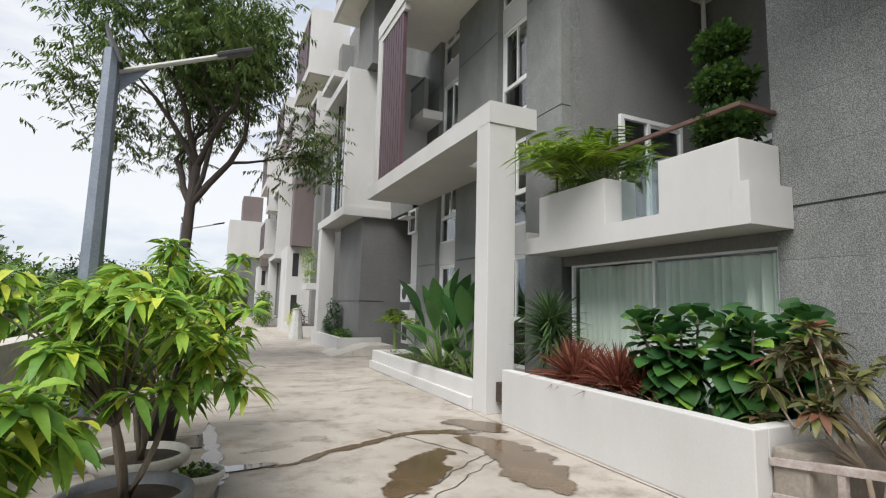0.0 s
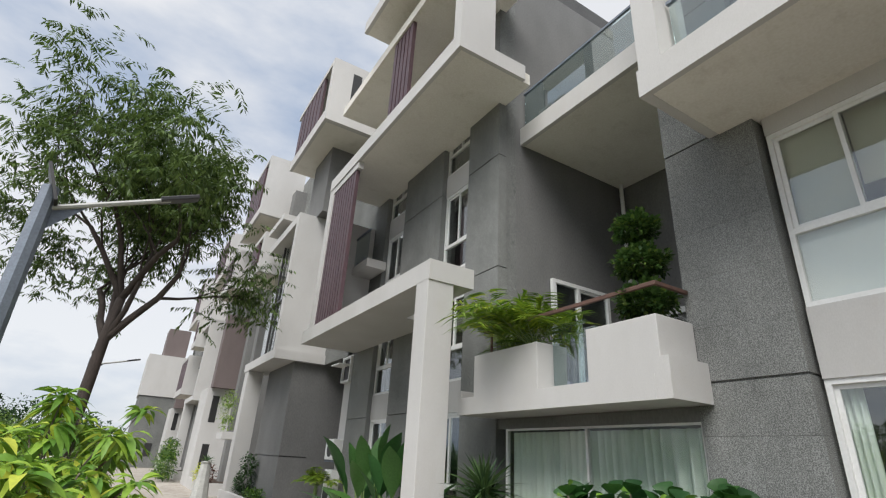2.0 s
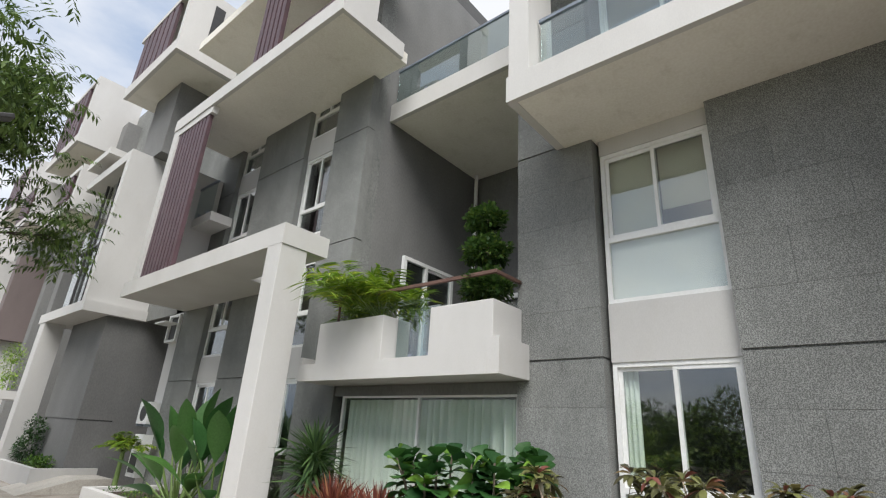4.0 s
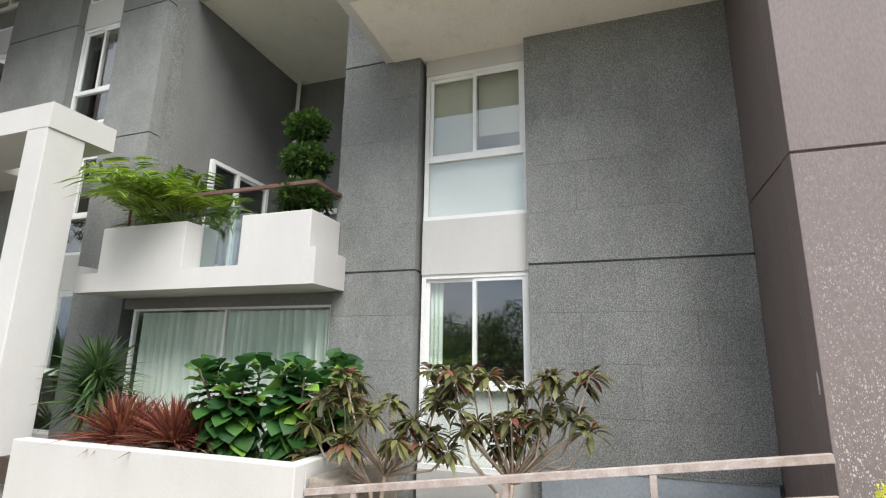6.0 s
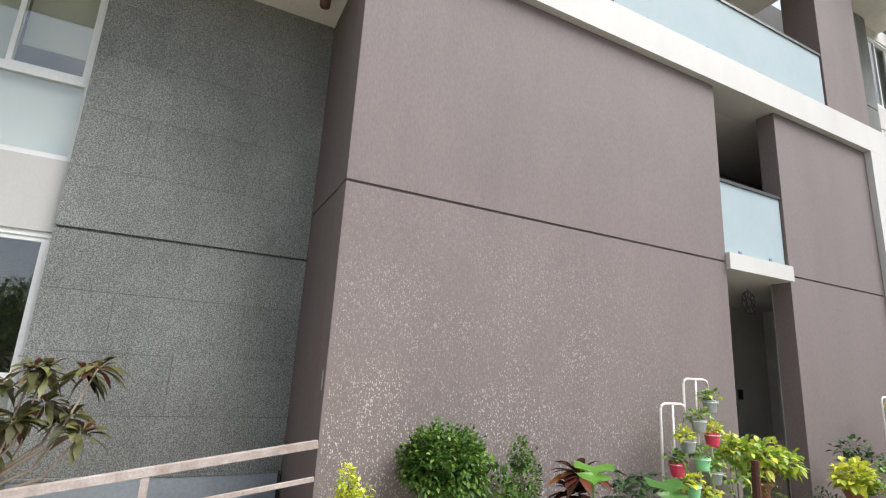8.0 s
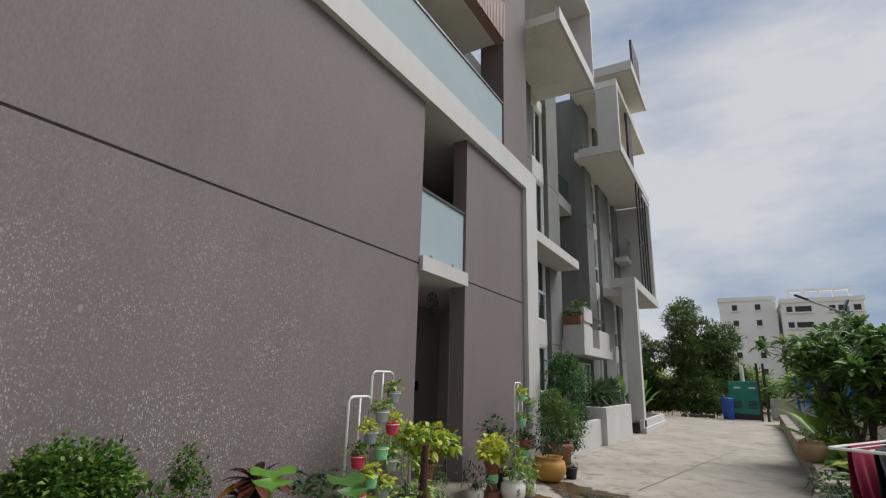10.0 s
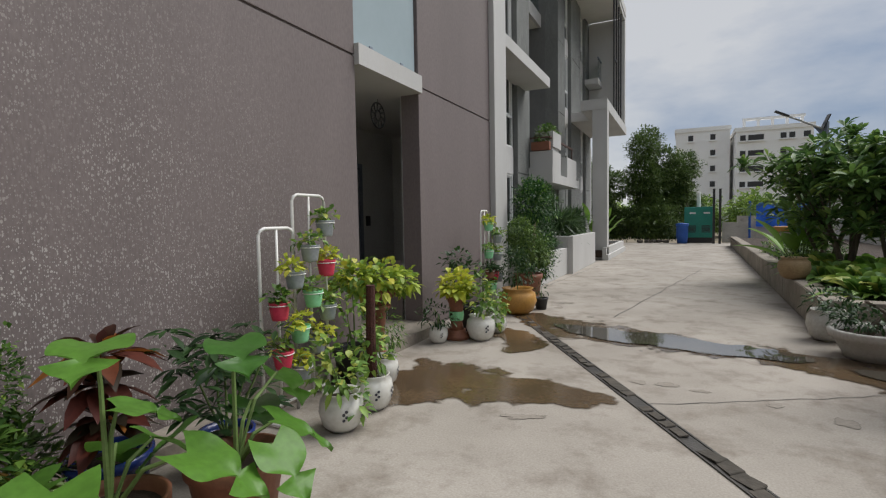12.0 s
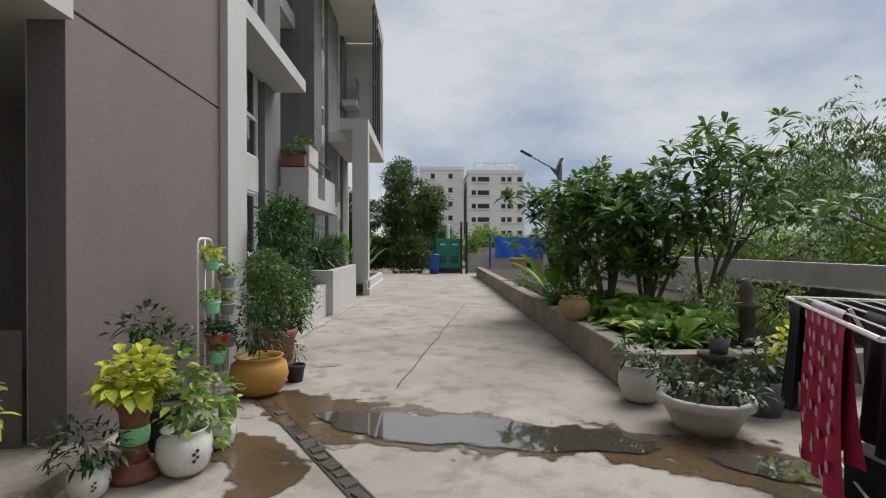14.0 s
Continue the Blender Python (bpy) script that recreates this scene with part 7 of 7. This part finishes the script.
rubble = thing("rubble_wall", "dark mossy rubble stone wall behind the garden", "stone wall", (0, 0, 0))
stone_mes = []
for k in range(5):
    bm = boxes((-0.17, 0.17, -0.12, 0.12, -0.075, 0.075), bevel=0.035)
    for vv in bm.verts:
        vv.co += Vector((noise.noise(vv.co * 7 + Vector((k, 0, 0))), noise.noise(vv.co * 7 + Vector((0, k, 3))), noise.noise(vv.co * 7 + Vector((3, 0, k))))) * 0.03
    me = mesh_from(bm, "stone")
    me.materials.append(STONEWALL)
    stone_mes.append(me)
for i in range(10):
    for j in range(7):
        o = part("stone", stone_mes[(i * 3 + j) % 5], STONEWALL, rubble)
        o.matrix_local = pose(-2.5 - 0.02 * j, -9.75 - 0.345 * i - (0.17 if j % 2 else 0), 0.075 + 0.145 * j, random.uniform(-4, 4), random.uniform(-4, 4), 90 + random.uniform(-6, 6))
part("core", boxes((-2.75, -2.56, -13.2, -9.7, 0, 1.0)), STONEWALL, rubble)


def frangipani(loc, height, seed, label, limbs=5, spread=0.27):
    """Thick forked limbs, each tip with a whorl of long dark leaves."""
    t = thing("frangipani_tree", label, "tree", loc, "frangipani trees")
    rng = np.random.default_rng(seed)
    bm = bmesh.new()
    tips = []
    for k in range(limbs):
        a = 2 * math.pi * k / limbs + rng.uniform(-0.4, 0.4)
        e = rng.uniform(1.3, 1.52)
        branching(bm, (0.05 * math.cos(a), 0.05 * math.sin(a), 0), (math.cos(a) * math.cos(e), math.sin(a) * math.cos(e), math.sin(e)), height * 0.36, 0.045, 2, tips, spread, rng, 7, 0.12)
    part("trunk", bm, BARK, t, smooth=True)
    extra = [tuple(Vector(q) + Vector(rng.normal(0, 0.16, 3))) for q in tips]
    if spread < 0.3:
        extra += [(x * 0.95, y * 0.95, z * rng.uniform(0.55, 0.85)) for x, y, z in tips[::2]]
    part("crown", rosettes(tips + extra, 12, 0.30, 0.085, rise=(-0.4, 1.2), droop=0.3, seg=3, shape=0.62), L_FRANGI, t)
    return t


frangipani((-0.25, -13.3, 0.4), 3.0, 121, "dark-leaved frangipani in the raised garden", 6)
frangipani((-0.85, -13.0, 0.4), 2.9, 122, "dark-leaved frangipani in the raised garden", 6)
frangipani((-0.3, -15.0, 0.4), 3.3, 123, "dark-leaved frangipani in the raised garden", 6)
frangipani((-1.65, -12.6, 0.4), 3.9, 124, "open frangipani with pale forked limbs in the raised garden", 4, 0.36)
paddle_plant((0.1, -15.4, 0.4), [(1.2, 0.3, 0.4, 1.1), (0.2, 0.55, 0.35, 1.1), (2.2, 0.2, 0.5, 1.1), (5.5, 0.8, 0.3, 1.2), (3.4, 0.4, 0.5, 1.0), (0.9, 0.1, 0.5, 1.0)], "bright green heliconia clump by the kerb", 125, L_BRIGHT, scale=1.15)
for k in range(13):
    x, yv = 0.2 - 0.42 * (k % 3) - 0.1 * (k % 2), -10.25 - 0.32 * k
    t = thing("lily_clump", "clump of broad green lily leaves in the raised bed", "plant", (x, yv, 0.38), "lily clumps")
    part("leaves", rosettes([(0, 0, 0), (0.12, 0.1, 0), (-0.1, 0.15, 0)], 24, 0.74, 0.16, rise=(0.45, 1.4), droop=0.5, seg=4, shape=0.5), L_BRIGHT if k % 3 else L_VINE, t)
tagged(part("low_shrubs", bush_leaves([(0.0 - 0.5 * (k % 2), -15.0 - 0.9 * k, 0.65, 0.45, 0.5, 0.3) for k in range(5)], 900, 0.12, 0.045, 0.3, 1), L_BUSH), "low green shrubs along the garden kerb", "shrubs", kind="stuff")
ferns = tagged(part("fern_bed", bush_leaves([(-1.6 - 0.3 * (k % 2), -10.6 - 0.5 * k, 0.8, 0.35, 0.4, 0.3) for k in range(6)], 700, 0.16, 0.03, 0.4, 1), L_FAR), "bright green ferns behind the lilies", "ferns", kind="stuff")
glazed_plant((0.78, -11.9, 0.47), 0.24, 0.36, "squat tan clay pot on the kerb", [(0, 0, 0.42, 0.14, 0.14, 0.08)], 500, 0.1, 0.3, L_DARK, TANCLAY, False)
bowl = potted("bowl_planter", "wide pale cement bowl with a leafy bonsai shrub", (0.62, -8.55, 0), pot_bowl, 0.40, 0.31, CEMENTPOT)
part("stem", tube([(0.05, 0, 0.26), (-0.1, 0.05, 0.5), (0.1, 0.1, 0.62)], [0.05, 0.04, 0.02], 8), BARK, bowl)
part("leaves", bush_leaves([(0.05, 0, 0.42, 0.36, 0.36, 0.10), (-0.2, 0.2, 0.38, 0.2, 0.2, 0.10), (0.2, -0.2, 0.47, 0.2, 0.2, 0.11)], 1500, 0.075, 0.035, 0.3, 1), L_DARK, bowl)
glazed_plant((0.85, -9.35, 0), 0.22, 0.38, "low shrub in a pale round cement pot", [(0, 0, 0.5, 0.28, 0.28, 0.14)], 900, 0.1, 0.3, L_DARK, CEMENTPOT, False)
cup = thing("stone_pedestal", "dark stone pedestal with a slender plant in a cup", "pedestal", (0.05, -9.3, 0))
part("column", lathe([(0.16, 0), (0.1, 0.08), (0.08, 0.4), (0.2, 0.46), (0.21, 0.5), (0.12, 0.5)], 20), STONEWALL, cup, smooth=True)
part("cup", lathe([(0.08, 0.5), (0.11, 0.66), (0.09, 0.66)], 16), GREYPOT, cup, smooth=True)
part("leaves", bush_leaves([(0, 0, 0.95, 0.14, 0.14, 0.26), (0, 0, 0.75, 0.1, 0.1, 0.1)], 1500, 0.09, 0.03, 0.2, 1), L_BUSH, cup)
glazed_plant((-0.65, -9.1, 0), 0.26, 0.42, "yellow-leaved plant in a dark clay pot", [(0, 0, 0.62, 0.28, 0.28, 0.17)], 900, 0.14, 0.5, L_YELLOW, KERBCON, False)
glazed_plant((-0.15, -8.95, 0), 0.24, 0.34, "green foliage plant in a grey pot", [(0, 0, 0.5, 0.26, 0.26, 0.2)], 900, 0.1, 0.4, L_DARK, GREYPOT, False, pot_taper)
ped2 = thing("stone_ornament", "carved dark stone lantern ornament on a column", "ornament", (-0.9, -10.3, 0.4))
part("column", lathe([(0.12, 0), (0.09, 0.08), (0.09, 0.42), (0.17, 0.46), (0.17, 0.5), (0.08, 0.52), (0.1, 0.65), (0.04, 0.76), (0.02, 0.8)], 16), STONEWALL, ped2, smooth=True)

# Clothes rack at the edge of the drive
RED = surface("red_spotted_cloth", (0.40, 0.02, 0.075), (0.32, 0.015, 0.06), rough=0.95, scale=4, fine=80, bump=0.1)
PINKDOT = surface("pink_dot_print", (0.62, 0.30, 0.38), (0.55, 0.25, 0.33), rough=0.95, scale=4, fine=80, bump=0.1)
NAVY = surface("black_navy_cloth", (0.012, 0.013, 0.02), (0.02, 0.02, 0.028), rough=0.95, scale=4, fine=80, bump=0.2)
PALECLOTH = surface("pale_lilac_cloth", (0.50, 0.47, 0.52), (0.42, 0.40, 0.46), rough=0.95, scale=4, fine=80, bump=0.1)
WINE = surface("wine_cloth", (0.10, 0.012, 0.02), (0.07, 0.01, 0.016), rough=0.95, scale=4, fine=80, bump=0.2)
rack = thing("clothes_rack", "white folding clothes-drying rack with crossed legs", "clothes rack", (0.2, -6.98, 0))
RTURN = radians(-26.6)
rack.rotation_euler = (0, 0, RTURN)
rx, ry, rz = 0.52, 0.98, 1.2
for sx in (-1, 1):
    for sy in (-1, 1):
        part("leg", tube([(sx * 0.36, sy * 0.6, 0), (-sx * 0.22, sy * 0.6, rz - 0.03)], 0.014, 6), WHITEMETAL, rack)
part("brace", tube([(0.3, -0.6, 0.13), (0.3, 0.6, 0.13)], 0.01, 6), WHITEMETAL, rack)
for i in range(9):
    x = -rx + 2 * rx * i / 8
    part("line", tube([(x, -ry, rz), (x, ry, rz)], 0.014 if i in (0, 8) else 0.006, 6), WHITEMETAL, rack)
for sy in (-1, 1):
    part("end_bar", tube([(-rx, sy * ry, rz), (rx, sy * ry, rz)], 0.014, 7), WHITEMETAL, rack)
bx = thing("storage_box", "dark blue storage box under the drying rack", "box", (0.1, -7.1, 0))
part("body", boxes((-0.3, 0.3, -0.25, 0.25, 0.0, 0.3), bevel=0.02), NAVY, bx)
part("lid", boxes((-0.32, 0.32, -0.27, 0.27, 0.3, 0.34), bevel=0.01), NAVY, bx)


def cloth(x, y0, y1, drop, mat, label, dots=None, seed=0):
    """A cloth folded over one line of the rack."""
    t = thing("hanging_cloth", label, "laundry", (0.2, -6.98, 0), "laundry on the rack")
    t.rotation_euler = (0, 0, RTURN)
    bm = bmesh.new()
    n, m = 22, 18
    z0 = rz + 0.016
    rows = []
    for j in range(-m, m + 1):
        s = abs(j) / m
        row = []
        for i in range(n + 1):
            yy = y0 + (y1 - y0) * i / n
            sway = 0.035 * s * math.sin(i * 0.9 + seed + 2.5 * s)
            row.append(bm.verts.new((x + (0.016 + 0.03 * s) * (1 if j > 0 else -1 if j < 0 else 0) + sway, yy + 0.03 * s * math.sin(seed + s * 5), z0 - drop * s * (1 if j >= 0 else 0.8))))
        rows.append(row)
    for a, b in zip(rows, rows[1:]):
        for i in range(n):
            bm.faces.new((a[i], a[i + 1], b[i + 1], b[i]))
    body = part("cloth", bm, mat, t, smooth=True)
    if dots:
        disc = mesh_from(lathe([(0.001, 0), (0.034, 0)], 10, cap=False), "dot")
        disc.materials.append(dots)
        for a in range(5):
            for b in range(9):
                s = (b + 0.5) / 9
                u = (a + 0.25 + 0.5 * (b % 2)) / 5.2
                o = part("dot", disc, dots, body)
                sway = 0.035 * s * math.sin(u * n * 0.9 + seed + 2.5 * s)
                o.matrix_local = Matrix.Translation((x + 0.016 + 0.03 * s + sway + 0.009, y0 + (y1 - y0) * u + 0.03 * s * math.sin(seed + s * 5), z0 - drop * s)) @ Matrix.Rotation(radians(90), 4, "Y")
    return t


cloth(rx, -0.25, 0.55, 0.95, RED, "crimson cloth with pale dots hanging on the rack", PINKDOT, 1)
cloth(rx, -0.72, -0.42, 0.75, NAVY, "narrow black garment hanging on the rack", None, 6)
cloth(rx - 0.13, -0.75, 0.0, 0.55, PALECLOTH, "pale lilac cloth hanging on the rack", None, 2)
cloth(rx - 0.26, -0.1, 0.75, 0.75, NAVY, "black garment hanging on the rack", None, 3)
cloth(rx - 0.65, -0.6, 0.2, 0.7, WINE, "wine-red garment hanging on the rack", None, 4)
cloth(-rx, -0.2, 0.7, 0.8, PALECLOTH, "pale garment hanging on the rack", None, 5)

# ---- end of the drive ----
GREENBOX = surface("green_cabinet_paint", (0.015, 0.23, 0.17), (0.012, 0.19, 0.14), rough=0.45, scale=2, fine=40, bump=0.03)
BLUEPL = surface("blue_plastic", (0.02, 0.10, 0.42), (0.015, 0.08, 0.33), rough=0.5, scale=3, fine=40, bump=0.05)
TARP = surface("blue_tarpaulin", (0.03, 0.17, 0.80), (0.02, 0.13, 0.65), rough=0.55, scale=1.2, fine=14, bump=0.6)
gen = thing("generator_cabinet", "teal green generator cabinet at the end of the drive", "generator", (1.7, -34.6, 0))
part("body", boxes((-0.75, 0.75, -0.6, 0.6, 0.3, 2.05), bevel=0.03), GREENBOX, gen)
part("skid", boxes((-0.72, 0.72, -0.56, 0.56, 0, 0.3)), BLACKMETAL, gen)
for a, b in ((-0.68, -0.04), (0.04, 0.68)):
    part("door_panel", boxes((a, b, 0.60, 0.612, 0.42, 1.92), bevel=0.004), GREENBOX, gen)
    part("louvre", boxes(*((a + 0.1, b - 0.1, 0.613, 0.622, 0.6 + 0.07 * q, 0.64 + 0.07 * q) for q in range(6))), BLACKMETAL, gen)
    part("label_bar", boxes((a + 0.12, b - 0.2, 0.613, 0.618, 1.66, 1.74)), WHITEMETAL, gen)
part("exhaust_stack", tube([(0.0, -0.2, 2.0), (0.0, -0.2, 2.9), (0.25, -0.2, 3.05)], 0.11, 12), WHITEMETAL, gen)
drum = thing("blue_bin", "blue plastic bin beside the generator", "bin", (2.55, -33.4, 0))
part("bin", lathe([(0.26, 0), (0.31, 0.5), (0.3, 0.95), (0.33, 0.97), (0.33, 1.05), (0.28, 1.05)], 20), BLUEPL, drum, smooth=True)
part("lid", lathe([(0.34, 1.05), (0.33, 1.12), (0.1, 1.15), (0.01, 1.15)], 20), BLUEPL, drum, smooth=True)
gp = thing("metal_gateway", "dark metal gateway at the end of the drive", "gateway", (0.75, -33.2, 0))
part("post", boxes((-0.12, 0.0, -0.06, 0.06, 0, 3.0)), BLACKMETAL, gp)
part("post", boxes((0.18, 0.3, -0.06, 0.06, 0, 3.0)), BLACKMETAL, gp)
part("post", tube([(-1.5, -0.5, 0), (-1.5, -0.5, 2.3)], 0.06, 8), BLUEPL, gp)
tar = bmesh.new()
rows = []
for i in range(25):
    rows.append([tar.verts.new((-1.1 - 3.2 * i / 24, -34.2 + 0.06 * math.sin(i * 1.1 + j), 0.9 + 1.25 * j / 6 + 0.05 * math.sin(i * 0.8) * (j / 6))) for j in range(7)])
for a, b in zip(rows, rows[1:]):
    for j in range(6):
        tar.faces.new((a[j], b[j], b[j + 1], a[j + 1]))
tagged(part("tarpaulin", tar, TARP, smooth=True), "creased bright blue tarpaulin hung on the end wall", "tarpaulin")
structure("wall_end", "low white end wall under the tarpaulin", PARAPET, (-4.8, 0.5, -34.6, -34.4, 0, 1.15))
structure("wall_end_2", "taller pale wall behind the tarpaulin", WHITE, (-8.0, -4.2, -34.6, -34.3, 0, 3.1))
yl = thing("barrow", "yellow wheelbarrow standing on bare earth", "wheelbarrow", (-2.2, -31.8, 0.4))
part("tray", boxes((-0.6, 0.6, -0.3, 0.3, 0.3, 0.55), bevel=0.05), OCHRE, yl)
part("leg", tube([(0.4, 0.2, 0), (0.4, 0.2, 0.35)], 0.025, 6), OCHRE, yl)
part("leg", tube([(0.4, -0.2, 0), (0.4, -0.2, 0.35)], 0.025, 6), OCHRE, yl)
part("wheel", tube([(-0.5, -0.05, 0.18), (-0.5, 0.05, 0.18)], 0.18, 16), BLACKPOT, yl)
for k in range(5):
    r = part("rubble_piece", stone_mes[k], STONEWALL)
    r.matrix_world = pose(3.4 + 0.35 * k, -33.6 - 0.2 * (k % 2), 0.1, 0, 0, 30 * k)
    tagged(r, "loose broken stone at the end of the drive", "stone", "loose stones")
# Dark trees at the end
for x, yv, lumps in ((4.6, -37.0, 9), (7.5, -38.0, 8), (2.3, -39.0, 6)):
    t = thing("garden_tree", "dense dark-green tree at the end of the drive", "tree", (x, yv, -0.3))
    rng = np.random.default_rng(int(x * 10))
    part("trunk", tube([(0, 0, 0), (0.1, 0, 1.6), (0, 0.1, 3.5)], [0.14, 0.11, 0.06], 8), DARKBARK, t)
    ls = [(rng.normal(0, 0.9), rng.normal(0, 0.9), 1.4 + 6.0 * k / lumps * (1.0 if x < 6 else 0.7) * (0.75 if x < 3 else 1), 1.6 - 0.095 * k, 1.6 - 0.095 * k, 1.0) for k in range(lumps)]
    part("crown", bush_leaves(ls, 800, 0.20, 0.085, 0.3, 1), L_TREE, t)
pav = tagged(part("backdrop_hedge", bush_leaves([(1.5 + 1.0 * k, -40.5, 0.9, 0.8, 0.6, 1.1) for k in range(9)], 700, 0.18, 0.075, 0.3, 1), L_DARK), "dark hedge closing the end of the drive", "hedge", kind="stuff")


def far_block(x0, x1, y, depth, h, floors, cols, label, pergola=False):
    b = thing("apartment_building", label, "building", (0, 0, 0), "far apartment blocks")
    part("wall", boxes((x0, x1, y - depth, y, -1, h)), FARWHITE, b)
    part("parapet", boxes((x0 - 0.2, x1 + 0.2, y - depth - 0.2, y + 0.2, h, h + 0.7)), FARWHITE, b)
    fh = h / floors
    for i in range(floors):
        for cx, cw in cols:
            wx = x0 + (x1 - x0) * cx
            z = fh * i + fh * 0.38
            wd = part("window", boxes((wx, wx + cw, y + 0.0, y + 0.06, z, z + fh * 0.42)), UPVC, b)
            part("pane", boxes((wx + 0.1, wx + cw - 0.1, y + 0.06, y + 0.08, z + 0.1, z + fh * 0.42 - 0.1)), BLACKMETAL, wd)
            part("sill", boxes((wx - 0.15, wx + cw + 0.15, y + 0.06, y + 0.35, z - 0.15, z)), FARWHITE, wd)
    if pergola:
        for k in range(5):
            part("roof_post", boxes((x0 + (x1 - x0) * (0.1 + 0.19 * k), x0 + (x1 - x0) * (0.1 + 0.19 * k) + 0.4, y - 2, y - 1.6, h + 0.7, h + 2.0)), FARWHITE, b)
        part("roof_beam", boxes((x0 + (x1 - x0) * 0.08, x0 + (x1 - x0) * 0.9, y - 2.1, y - 1.5, h + 2.0, h + 2.4)), FARWHITE, b)
    return b


far_block(-15.9, -5.2, -100, 14, 15.4, 6, ((0.03, 1.1), (0.22, 1.0), (0.33, 1.0), (0.62, 2.4), (0.86, 1.0)), "white six-storey apartment block far beyond the drive", True)
far_block(-4.6, 4.0, -104, 14, 16.6, 6, ((0.25, 1.0), (0.66, 1.0)), "plain pale apartment block far beyond the drive")
far_block(-22.0, -17.0, -130, 10, 12.0, 5, ((0.1, 3.6),), "glass-fronted block far beyond the drive")
